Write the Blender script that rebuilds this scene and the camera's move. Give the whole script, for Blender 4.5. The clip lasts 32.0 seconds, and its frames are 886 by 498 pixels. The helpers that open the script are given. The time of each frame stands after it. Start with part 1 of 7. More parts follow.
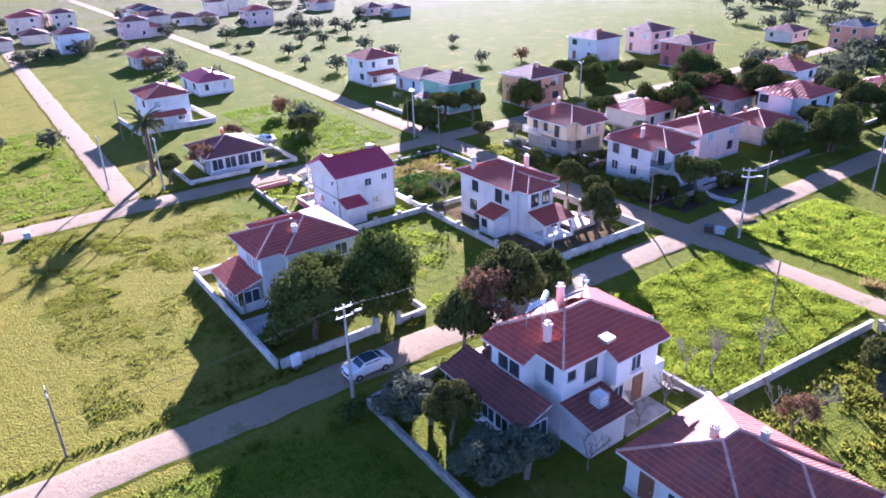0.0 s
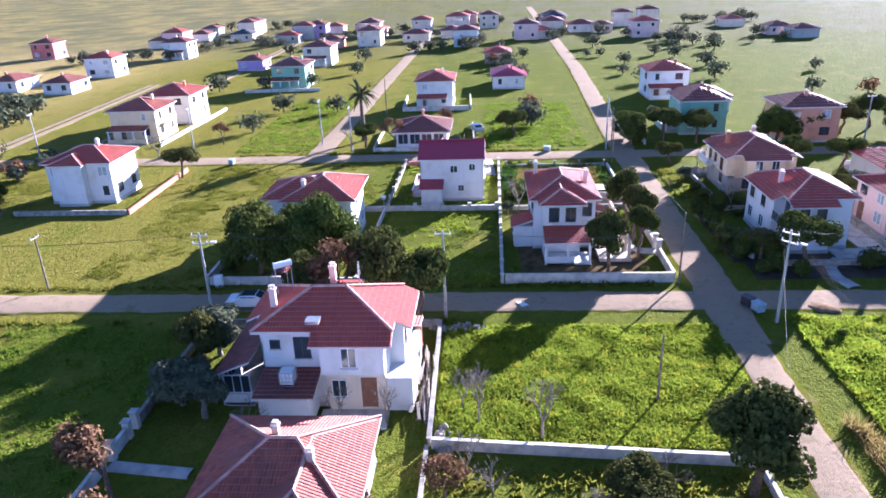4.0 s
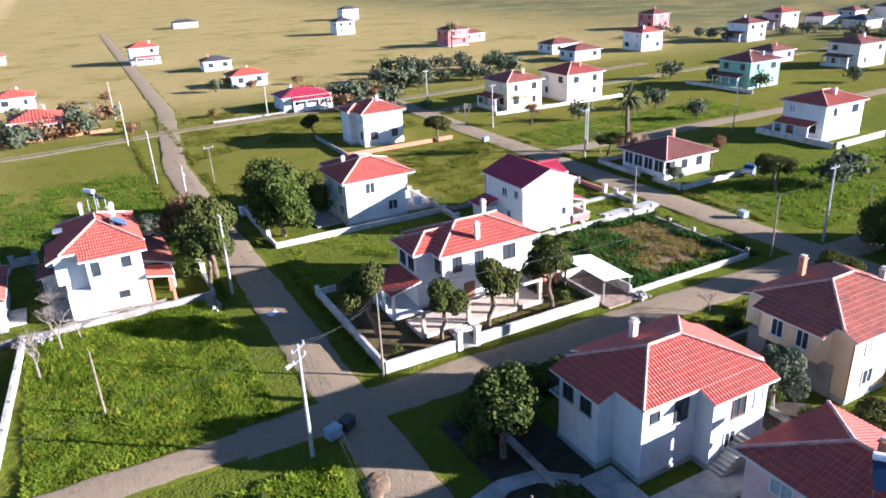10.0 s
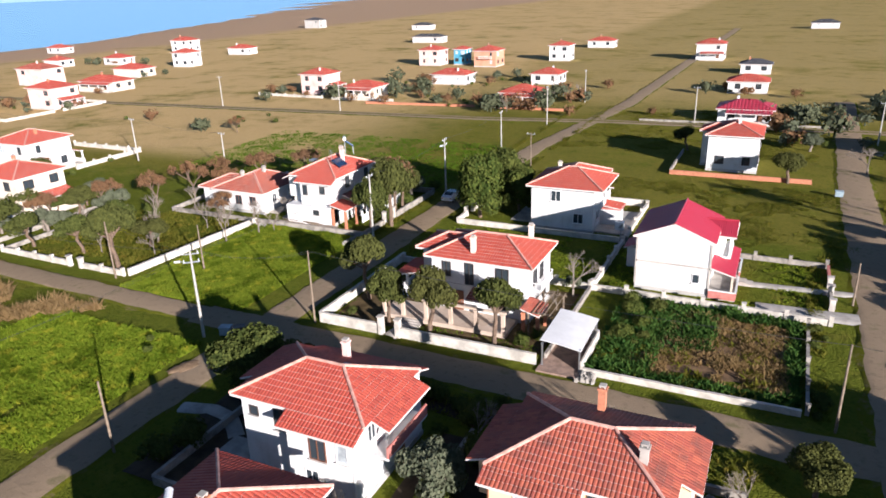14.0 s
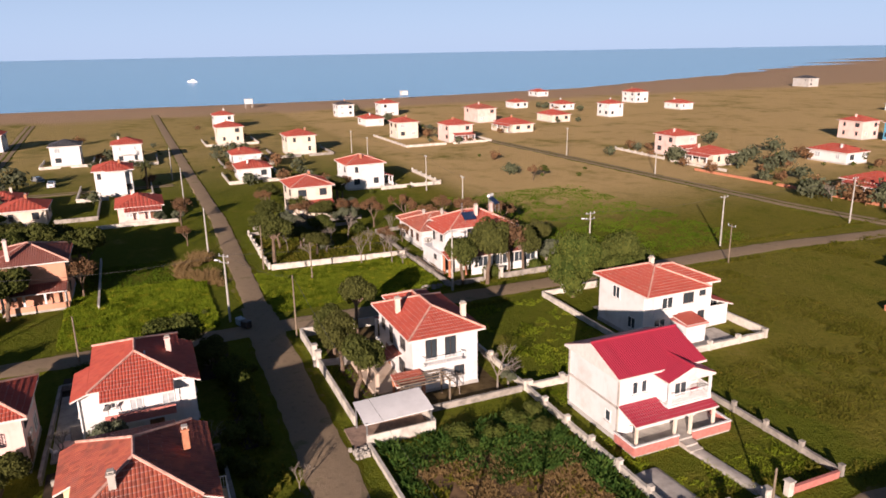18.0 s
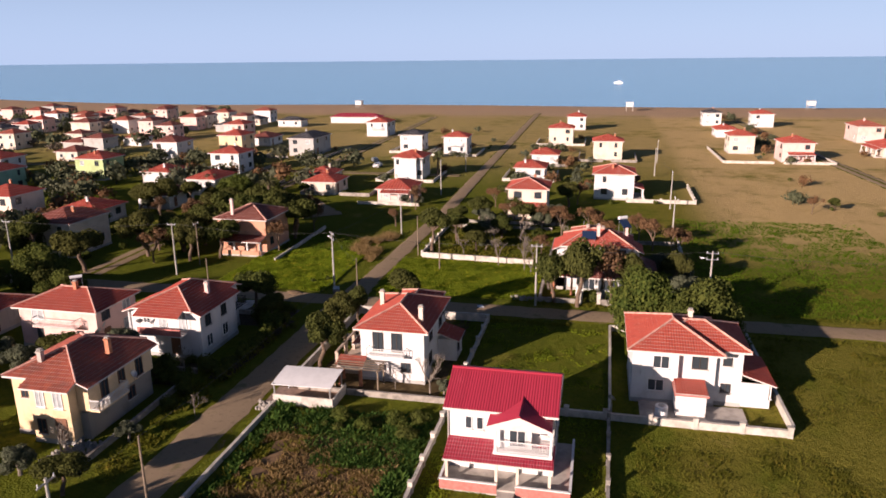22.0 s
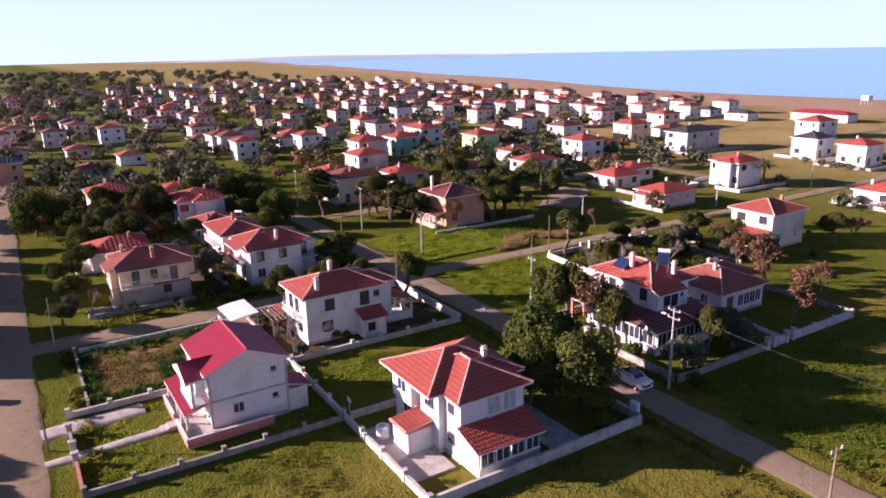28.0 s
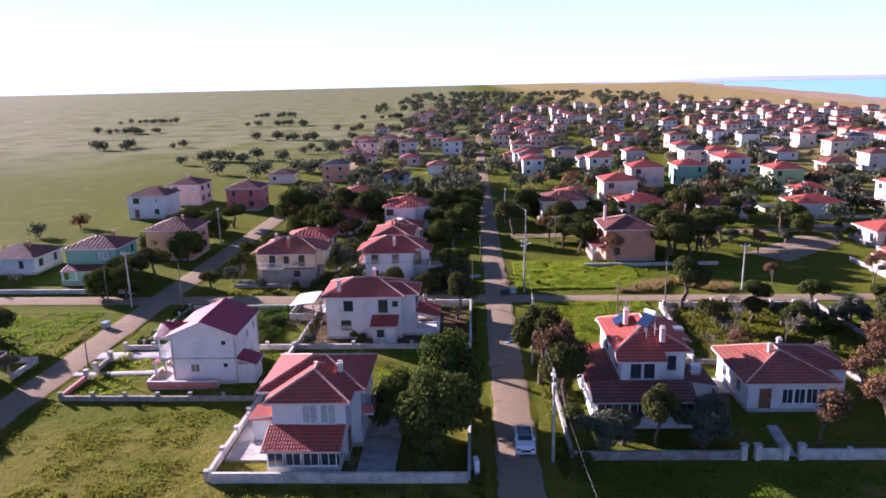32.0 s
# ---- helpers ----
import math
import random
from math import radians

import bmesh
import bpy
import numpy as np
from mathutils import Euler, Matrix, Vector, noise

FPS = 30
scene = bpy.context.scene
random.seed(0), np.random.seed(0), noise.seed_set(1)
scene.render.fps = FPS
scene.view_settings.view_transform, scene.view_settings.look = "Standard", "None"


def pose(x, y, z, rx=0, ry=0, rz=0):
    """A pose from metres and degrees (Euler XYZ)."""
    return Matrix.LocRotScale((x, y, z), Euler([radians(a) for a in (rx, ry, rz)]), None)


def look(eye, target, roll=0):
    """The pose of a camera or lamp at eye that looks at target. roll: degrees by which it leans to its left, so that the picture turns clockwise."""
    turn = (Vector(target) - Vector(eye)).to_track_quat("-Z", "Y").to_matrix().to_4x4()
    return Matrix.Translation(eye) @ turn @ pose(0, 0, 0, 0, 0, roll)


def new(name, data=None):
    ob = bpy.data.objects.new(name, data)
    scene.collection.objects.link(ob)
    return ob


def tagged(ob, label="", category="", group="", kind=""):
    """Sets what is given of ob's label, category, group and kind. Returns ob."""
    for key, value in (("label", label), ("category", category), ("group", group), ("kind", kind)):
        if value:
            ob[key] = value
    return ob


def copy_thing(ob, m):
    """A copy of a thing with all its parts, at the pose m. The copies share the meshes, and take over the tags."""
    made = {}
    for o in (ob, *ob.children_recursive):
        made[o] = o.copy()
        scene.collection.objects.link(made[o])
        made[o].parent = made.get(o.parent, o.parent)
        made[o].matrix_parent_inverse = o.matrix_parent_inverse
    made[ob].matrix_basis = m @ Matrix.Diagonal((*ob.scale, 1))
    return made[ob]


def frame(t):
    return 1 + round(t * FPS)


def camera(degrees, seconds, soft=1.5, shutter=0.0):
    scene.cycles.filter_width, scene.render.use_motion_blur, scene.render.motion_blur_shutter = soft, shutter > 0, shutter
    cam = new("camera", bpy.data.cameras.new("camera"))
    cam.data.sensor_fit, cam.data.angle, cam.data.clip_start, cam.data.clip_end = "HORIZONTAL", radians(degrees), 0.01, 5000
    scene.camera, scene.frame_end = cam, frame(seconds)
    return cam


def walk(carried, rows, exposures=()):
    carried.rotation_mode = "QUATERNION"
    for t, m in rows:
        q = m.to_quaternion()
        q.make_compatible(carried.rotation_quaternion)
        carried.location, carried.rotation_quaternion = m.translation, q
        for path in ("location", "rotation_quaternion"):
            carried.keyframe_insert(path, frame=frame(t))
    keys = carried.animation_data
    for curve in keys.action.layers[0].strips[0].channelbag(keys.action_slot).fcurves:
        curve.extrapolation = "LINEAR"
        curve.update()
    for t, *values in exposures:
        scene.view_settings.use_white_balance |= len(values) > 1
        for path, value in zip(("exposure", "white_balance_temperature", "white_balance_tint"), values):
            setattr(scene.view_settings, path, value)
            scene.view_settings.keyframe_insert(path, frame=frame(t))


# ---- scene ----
# ---- camera ----
cam = camera(64.3, 32.0, soft=1.7)
PATH = [
    (0, (46.221, -65.720, 35.402), (44.738, -64.680, 34.555), -1.90),
    (0.5, (49.841, -60.916, 35.047), (48.275, -60.000, 34.204), -2.13),
    (1, (53.155, -55.437, 34.270), (51.508, -54.661, 33.442), -2.26),
    (1.5, (56.001, -49.218, 33.798), (54.286, -48.594, 32.980), -2.35),
    (2, (57.881, -43.631, 33.141), (56.118, -43.141, 32.334), -2.42),
    (2.5, (59.488, -37.333, 32.244), (57.687, -36.965, 31.455), -2.45),
    (3, (60.678, -31.361, 31.560), (58.846, -31.142, 30.786), -2.46),
    (3.5, (61.030, -24.489, 30.989), (59.182, -24.456, 30.223), -2.36),
    (4, (61.002, -18.563, 30.867), (59.157, -18.692, 30.105), -2.21),
    (4.5, (60.472, -12.183, 30.990), (58.647, -12.478, 30.227), -2.14),
    (6.5, (51.964, 14.144, 32.247), (50.360, 13.245, 31.461), -2.66),
    (7, (48.128, 19.722, 31.990), (46.601, 18.695, 31.206), -2.75),
    (7.5, (43.293, 25.667, 31.784), (41.864, 24.506, 31.005), -2.85),
    (8, (38.008, 30.770, 31.478), (36.685, 29.484, 30.707), -2.94),
    (8.5, (32.876, 35.335, 31.428), (31.654, 33.950, 30.661), -2.94),
    (9, (26.739, 39.252, 30.991), (25.621, 37.779, 30.229), -2.95),
    (9.5, (20.179, 43.237, 30.895), (19.195, 41.670, 30.137), -2.82),
    (10, (13.796, 46.334, 30.971), (12.943, 44.692, 30.213), -2.72),
    (10.5, (7.169, 49.151, 30.889), (6.506, 47.421, 30.136), -2.64),
    (11, (0.679, 51.386, 30.745), (0.185, 49.597, 29.998), -2.60),
    (11.5, (-6.493, 53.260, 30.701), (-6.791, 51.427, 29.959), -2.49),
    (12, (-13.909, 54.459, 30.787), (-14.002, 52.604, 30.045), -2.35),
    (12.5, (-20.882, 54.774, 30.686), (-20.776, 52.919, 29.948), -2.25),
    (13, (-28.722, 54.284, 30.594), (-28.364, 52.459, 29.859), -2.12),
    (13.5, (-35.833, 52.826, 30.479), (-35.224, 51.063, 29.757), -2.00),
    (14, (-42.839, 50.931, 30.731), (-42.022, 49.247, 30.025), -1.92),
    (14.5, (-48.755, 48.533, 31.059), (-47.789, 46.911, 30.399), -1.79),
    (16.5, (-67.320, 32.168, 32.118), (-65.886, 30.900, 31.540), -1.00),
    (17, (-74.071, 27.957, 32.257), (-72.504, 26.849, 31.693), -0.93),
    (17.5, (-77.823, 21.490, 32.206), (-76.150, 20.553, 31.637), -0.96),
    (18, (-81.133, 14.527, 32.091), (-79.365, 13.773, 31.542), -0.99),
    (18.5, (-84.051, 9.852, 32.120), (-82.218, 9.246, 31.600), -0.98),
    (19, (-86.034, 5.274, 31.949), (-84.158, 4.799, 31.442), -0.96),
    (19.5, (-87.855, -0.062, 32.365), (-85.945, -0.358, 31.851), -0.89),
    (20, (-89.544, -6.090, 32.362), (-87.614, -6.217, 31.852), -0.87),
    (20.5, (-90.130, -11.756, 32.686), (-88.199, -11.743, 32.168), -0.85),
    (21, (-90.496, -17.899, 32.770), (-88.570, -17.744, 32.252), -0.82),
    (21.5, (-89.874, -23.880, 32.873), (-87.965, -23.591, 32.351), -0.73),
    (22, (-88.514, -29.988, 33.003), (-86.631, -29.571, 32.473), -0.64),
    (22.5, (-87.178, -35.452, 33.190), (-85.322, -34.929, 32.658), -0.62),
    (23, (-85.457, -40.450, 33.200), (-83.632, -39.828, 32.671), -0.64),
    (23.5, (-83.239, -46.185, 33.273), (-81.461, -45.435, 32.745), -0.76),
    (24, (-80.724, -51.086, 33.367), (-78.994, -50.232, 32.839), -0.90),
    (24.5, (-77.984, -56.146, 33.384), (-76.314, -55.180, 32.854), -0.72),
    (25, (-75.100, -61.083, 33.447), (-73.495, -60.016, 32.915), -0.56),
    (25.5, (-72.528, -65.492, 33.159), (-70.985, -64.332, 32.634), -0.50),
    (27.5, (-55.401, -84.668, 33.499), (-54.277, -83.105, 32.958), -1.14),
    (28, (-50.774, -88.139, 33.537), (-49.760, -86.503, 32.994), -1.15),
    (28.5, (-45.770, -91.432, 33.389), (-44.868, -89.728, 32.858), -1.31),
    (29, (-40.145, -94.292, 33.327), (-39.368, -92.524, 32.808), -1.43),
    (29.5, (-33.951, -96.794, 33.421), (-33.310, -94.968, 32.914), -1.50),
    (30, (-28.841, -98.375, 33.517), (-28.309, -96.508, 33.034), -1.45),
    (30.5, (-23.062, -99.880, 33.332), (-22.645, -97.978, 32.872), -1.39),
    (31, (-17.239, -100.949, 33.238), (-16.938, -99.026, 32.778), -1.32),
    (31.5, (-10.901, -101.725, 33.331), (-10.789, -99.782, 32.869), -1.29),
    (32, (-4.271, -101.784, 33.237), (-4.351, -99.840, 32.772), -1.37),
]
walk(cam, [(t, look(eye, target, roll)) for t, eye, target, roll in PATH],
     exposures=[(0.0, 3.13, 4800, 40), (2.0, 3.05, 4800, 38), (4.0, 2.85, 4800, 30), (7.0, 2.52, 5000, 20), (9.0, 2.41, 4960, 18), (13.0, 1.6, 5200, 16), (17.0, 0.92, 6180, 24), (19.0, 0.88, 6400, 29),
                (25.0, 1.1, 6400, 31), (28.0, 1.62, 5900, 45), (32.0, 2.02, 5300, 42)])

# ---- sky and sun ----
SUN_TO = Vector((-0.808, 0.589, 0.0)).normalized()
SUN_EL = radians(14.8)
world = bpy.data.worlds.new("world")
scene.world = world
world.use_nodes = True
wn = world.node_tree
sky = wn.nodes.new("ShaderNodeTexSky")
sky.sky_type = 'NISHITA'
sky.sun_disc = False
sky.sun_elevation = SUN_EL
sky.sun_rotation = math.atan2(SUN_TO.x, SUN_TO.y)
sky.air_density, sky.dust_density, sky.ozone_density = 1.0, 0.15, 3.0
bg = wn.nodes["Background"]
bg.inputs["Strength"].default_value = 0.028
# thin haze that thickens towards the horizon
haze = wn.nodes.new("ShaderNodeMix")
haze.data_type = 'RGBA'
haze.inputs[7].default_value = (10.2, 14.8, 19.6, 1)
up = wn.nodes.new("ShaderNodeSeparateXYZ")
wn.links.new(wn.nodes.new("ShaderNodeTexCoord").outputs["Generated"], up.inputs[0])
thin = wn.nodes.new("ShaderNodeMapRange")
thin.interpolation_type = 'SMOOTHSTEP'
for key, value in (("From Min", 0.0), ("From Max", 0.30), ("To Min", 0.76), ("To Max", 0.02)):
    thin.inputs[key].default_value = value
wn.links.new(up.outputs[2], thin.inputs["Value"])
wn.links.new(thin.outputs[0], haze.inputs[0])
wn.links.new(sky.outputs[0], haze.inputs[6])
wn.links.new(haze.outputs[2], bg.inputs["Color"])
sun_data = bpy.data.lights.new("sun", 'SUN')
sun_data.energy, sun_data.angle, sun_data.color = 5.0, radians(0.6), (1.0, 0.85, 0.66)
sun = new("sun", sun_data)
sun_dir = (SUN_TO * math.cos(SUN_EL) + Vector((0, 0, math.sin(SUN_EL))))
sun.matrix_world = look(tuple(sun_dir * 100), (0, 0, 0))

# ---- materials ----


class Nodes:
    """A small builder for node materials."""

    def __init__(self, name):
        self.m = bpy.data.materials.new(name)
        self.m.use_nodes = True
        self.t = self.m.node_tree
        self.b = self.t.nodes["Principled BSDF"]

    def n(self, kind, **kw):
        node = self.t.nodes.new(kind)
        for k, v in kw.items():
            node.inputs[k].default_value = v
        return node

    def l(self, a, b):
        self.t.links.new(a, b)

    def pos(self):
        return self.n("ShaderNodeNewGeometry").outputs["Position"]

    def noise(self, vec, scale, detail=4.0, rough=0.6):
        node = self.n("ShaderNodeTexNoise", Scale=scale, Detail=detail, Roughness=rough)
        self.l(vec, node.inputs["Vector"])
        return node.outputs["Fac"]

    def mix(self, fac, a, b, blend="MIX"):
        m = self.t.nodes.new("ShaderNodeMix")
        m.data_type, m.blend_type = 'RGBA', blend
        for sock, val in ((m.inputs[0], fac), (m.inputs[6], a), (m.inputs[7], b)):
            if hasattr(val, "is_linked"):
                self.l(val, sock)
            elif isinstance(val, (int, float)):
                sock.default_value = val
            else:
                sock.default_value = (*val, 1)
        return m.outputs[2]

    def math(self, op, a, b=0.0, clamp=False):
        m = self.t.nodes.new("ShaderNodeMath")
        m.operation, m.use_clamp = op, clamp
        for i, val in enumerate((a, b)):
            if hasattr(val, "is_linked"):
                self.l(val, m.inputs[i])
            else:
                m.inputs[i].default_value = val
        return m.outputs[0]

    def step(self, val, lo, hi):
        r = self.n("ShaderNodeMapRange")
        r.interpolation_type = 'SMOOTHSTEP'
        r.inputs["From Min"].default_value, r.inputs["From Max"].default_value = lo, hi
        self.l(val, r.inputs["Value"])
        return r.outputs[0]

    def bump(self, height, strength=0.4, dist=0.05):
        b = self.n("ShaderNodeBump", Strength=strength, Distance=dist)
        self.l(height, b.inputs["Height"])
        self.l(b.outputs[0], self.b.inputs["Normal"])

    def done(self, color, rough=0.8, metal=0.0, spec=0.4):
        s = self.b.inputs["Base Color"]
        if hasattr(color, "is_linked"):
            self.l(color, s)
        else:
            s.default_value = (*color, 1)
        self.b.inputs["Roughness"].default_value = rough
        self.b.inputs["Metallic"].default_value = metal
        self.b.inputs["Specular IOR Level"].default_value = spec
        return self.m


def plaster(name, c, dirt=0.25):
    k = Nodes(name)
    p = k.pos()
    big, fine = k.noise(p, 0.5, 5), k.noise(p, 9, 3)
    dark = tuple(v * (1 - dirt) * w for v, w in zip(c, (1, 0.97, 0.92)))
    col = k.mix(k.step(big, 0.45, 0.75), c, dark)
    col = k.mix(k.math('MULTIPLY', fine, 0.12), col, tuple(v * 0.7 for v in c))
    tall = k.n("ShaderNodeVectorMath")
    tall.operation = 'MULTIPLY'
    tall.inputs[1].default_value = (1.6, 1.6, 0.12)
    k.l(p, tall.inputs[0])
    runs = k.noise(tall.outputs[0], 1.6, 4, 0.65)
    col = k.mix(k.math('MULTIPLY', k.step(runs, 0.55, 0.78), 0.4), col, tuple(v * 0.62 * w for v, w in zip(c, (1, 0.96, 0.88))))
    k.bump(fine, 0.25, 0.02)
    return k.done(col, 0.85)


def tiles(name, c, c2, old, rough=0.72, wear=0.55):
    k = Nodes(name)
    p = k.pos()
    isl = k.n("ShaderNodeNewGeometry").outputs["Random Per Island"]
    col = k.mix(isl, c, c2)
    big = k.noise(p, 0.7, 6, 0.7)
    col = k.mix(k.math('MULTIPLY', k.step(big, 0.62 - wear * 0.22, 0.72), wear), col, old)
    # single older or newer tiles, and pale sun-bleached blotches
    col = k.mix(k.math('MULTIPLY', k.step(isl, 0.86, 0.92), wear * 0.6), col, tuple(v * 0.5 for v in c))
    col = k.mix(k.math('MULTIPLY', k.step(k.noise(p, 0.35, 4, 0.6), 0.55, 0.75), 0.22), col, tuple(min(1.0, v * 1.25 + 0.05) for v in c))
    col = k.mix(k.math('MULTIPLY', k.noise(p, 14, 2), 0.2), col, tuple(v * 0.55 for v in c))
    k.bump(k.noise(p, 20, 2), 0.2, 0.02)
    return k.done(col, rough)


def plain(name, c, rough=0.6, metal=0.0, vary=0.25, scale=3.0, spec=0.4):
    k = Nodes(name)
    p = k.pos()
    f = k.noise(p, scale, 5)
    col = k.mix(k.step(f, 0.35, 0.7), c, tuple(v * (1 - vary) for v in c))
    k.bump(k.noise(p, scale * 8, 2), 0.15, 0.02)
    return k.done(col, rough, metal, spec)


def foliage(name, c, c2, c3, through_light=0.2, patches=0.0):
    k = Nodes(name)
    isl = k.n("ShaderNodeNewGeometry").outputs["Random Per Island"]
    ob = k.n("ShaderNodeObjectInfo").outputs["Random"]
    col = k.mix(isl, c, c2)
    col = k.mix(k.math('MULTIPLY', ob, 0.5), col, c3)
    if patches:
        p = k.pos()
        col = k.mix(k.math('MULTIPLY', k.step(k.noise(p, 0.3, 4, 0.65), 0.48, 0.64), patches), col, tuple(0.45 * v for v in c))
        col = k.mix(k.math('MULTIPLY', k.step(k.noise(p, 0.75, 4, 0.65), 0.54, 0.68), patches), col, tuple(v * w for v, w in zip(c2, (1.5, 1.15, 1.2))))
    m = k.done(col, 1.0, 0, 0.0)
    # thin leaves let some light through
    thin, both = k.n("ShaderNodeBsdfTranslucent"), k.n("ShaderNodeMixShader", Fac=through_light)
    k.l(k.mix(0.35, col, (0.20, 0.24, 0.02)) if through_light > 0.3 else col, thin.inputs["Color"])
    k.l(k.b.outputs[0], both.inputs[1]), k.l(thin.outputs[0], both.inputs[2])
    k.l(both.outputs[0], k.t.nodes["Material Output"].inputs["Surface"])
    return m


W = {
    "white": plaster("white_plaster", (0.635, 0.635, 0.63), 0.2),
    "cream": plaster("cream_plaster", (0.66, 0.575, 0.475)),
    "yellow": plaster("yellow_plaster", (0.73, 0.56, 0.35)),
    "pink": plaster("pink_plaster", (0.72, 0.50, 0.45)),
    "green": plaster("green_plaster", (0.22, 0.40, 0.30)),
    "lime": plaster("lime_plaster", (0.40, 0.50, 0.24)),
    "purple": plaster("purple_plaster", (0.42, 0.28, 0.55)),
    "brick": plaster("brick_plaster", (0.55, 0.28, 0.18)),
    "grey": plaster("grey_concrete", (0.42, 0.41, 0.39)),
    "rose": plaster("deep_rose_plaster", (0.50, 0.16, 0.15)),
    "blue": plaster("blue_plaster", (0.08, 0.30, 0.45)),
    "sand": plaster("sand_coloured_plaster", (0.50, 0.40, 0.315)),
    "stone": plaster("rough_stone", (0.30, 0.28, 0.25), 0.4),
}
R = {
    "red": tiles("red_roof_tiles", (0.44, 0.085, 0.05), (0.36, 0.06, 0.042), (0.30, 0.075, 0.05)),
    "worn": tiles("worn_roof_tiles", (0.42, 0.11, 0.06), (0.30, 0.07, 0.05), (0.13, 0.055, 0.045), 0.75, 0.85),
    "crimson": tiles("crimson_sheet_roof", (0.36, 0.03, 0.055), (0.33, 0.028, 0.05), (0.27, 0.03, 0.05), 0.42, 0.15),
    "brown": tiles("brown_roof_tiles", (0.24, 0.075, 0.05), (0.18, 0.05, 0.04), (0.12, 0.05, 0.04)),
    "dark": tiles("dark_grey_roof", (0.06, 0.06, 0.07), (0.05, 0.05, 0.055), (0.09, 0.09, 0.09)),
}
M_CAP = plain("roof_ridge_mortar", (0.60, 0.34, 0.27), 0.8, vary=0.4, scale=2)
M_EAVE = plain("painted_eaves", (0.66, 0.60, 0.56), 0.7, vary=0.15)
M_FRAME_D = plain("dark_window_frame", (0.05, 0.04, 0.035), 0.5)
M_FRAME_W = plain("white_window_frame", (0.75, 0.75, 0.74), 0.45, vary=0.1)
M_FRAME_B = plain("brown_window_frame", (0.16, 0.07, 0.04), 0.5)
M_CURTAIN = plain("curtain_behind_glass", (0.42, 0.46, 0.48), 0.12, 0.0, 0.35, 2.0, 0.6)
M_SILL = plain("pale_stone_sill", (0.60, 0.58, 0.55), 0.7, vary=0.2)
M_DOOR = plain("brown_wooden_door", (0.20, 0.09, 0.05), 0.55)
M_CONC = plain("pale_concrete", (0.45, 0.415, 0.37), 0.9, vary=0.35, scale=0.8)
M_WALL = plain("whitewashed_wall", (0.58, 0.54, 0.475), 0.88, vary=0.4, scale=0.9)
M_OLDWALL = plain("old_grey_wall", (0.34, 0.31, 0.27), 0.92, vary=0.5, scale=1.2)
M_RED = plain("red_painted_parapet", (0.50, 0.18, 0.15), 0.8)
M_TERRA = plain("terracotta_brick", (0.50, 0.20, 0.11), 0.85, vary=0.3)
M_FLOOR = plain("worn_brick_paving", (0.34, 0.235, 0.18), 0.95, vary=0.4, scale=1.5)
M_POLE = plain("weathered_pole_wood", (0.22, 0.17, 0.12), 0.85, vary=0.4)
M_CPOLE = plain("concrete_pole", (0.40, 0.38, 0.34), 0.85, vary=0.3)
M_METAL = plain("galvanised_metal", (0.5, 0.51, 0.52), 0.4, 0.8)
M_PANEL = plain("solar_collector_glass", (0.015, 0.03, 0.07), 0.12, 0.0, 0.1, spec=0.6)
M_TANK = plain("white_tank", (0.78, 0.78, 0.78), 0.35, vary=0.1)
M_TARP = plain("white_sheet_roofing", (0.70, 0.70, 0.70), 0.5, vary=0.1, scale=1)
M_BARK = plain("tree_bark", (0.16, 0.11, 0.075), 0.9, vary=0.5, scale=4)
M_PALEBARK = plain("pale_bark", (0.22, 0.185, 0.15), 0.9, vary=0.4, scale=4)
M_BLACK = plain("black_rubber", (0.02, 0.02, 0.02), 0.7)
M_WIRE = plain("power_cable", (0.05, 0.05, 0.05), 0.6)
M_CARW = plain("white_car_paint", (0.75, 0.75, 0.76), 0.25, 0.0, 0.04, spec=0.6)
M_CARG = plain("silver_car_paint", (0.42, 0.45, 0.47), 0.3, 0.6, 0.05, spec=0.6)
M_BIN = plain("blue_grey_bin", (0.30, 0.38, 0.42), 0.5)
L_PINE = foliage("pine_needles", (0.036, 0.050, 0.014), (0.090, 0.104, 0.026), (0.085, 0.072, 0.026))
L_GREEN = foliage("broad_leaves", (0.040, 0.062, 0.014), (0.104, 0.122, 0.026), (0.076, 0.080, 0.024))
L_OLIVE = foliage("olive_leaves", (0.080, 0.095, 0.058), (0.130, 0.140, 0.090), (0.10, 0.11, 0.07))
L_DRY = foliage("dry_brown_leaves", (0.15, 0.085, 0.045), (0.21, 0.12, 0.06), (0.12, 0.075, 0.045))
# next two: far leaf colours, greyed and paled to carry the haze
L_FAR = foliage("haze_greyed_green_leaves", (0.075, 0.085, 0.050), (0.120, 0.125, 0.075), (0.13, 0.115, 0.08))
L_FARPINE = foliage("haze_paled_pine_needles", (0.068, 0.080, 0.045), (0.112, 0.122, 0.068), (0.10, 0.10, 0.07))
L_BARE = foliage("bare_twigs", (0.135, 0.110, 0.085), (0.185, 0.155, 0.120), (0.15, 0.12, 0.08))
L_PALM = foliage("palm_fronds", (0.06, 0.08, 0.03), (0.11, 0.11, 0.05), (0.14, 0.11, 0.06))


def make_glass():
    k = Nodes("window_glass")
    return k.done((0.035, 0.045, 0.055), 0.08, 0.0, 0.7)


M_GLASS = make_glass()


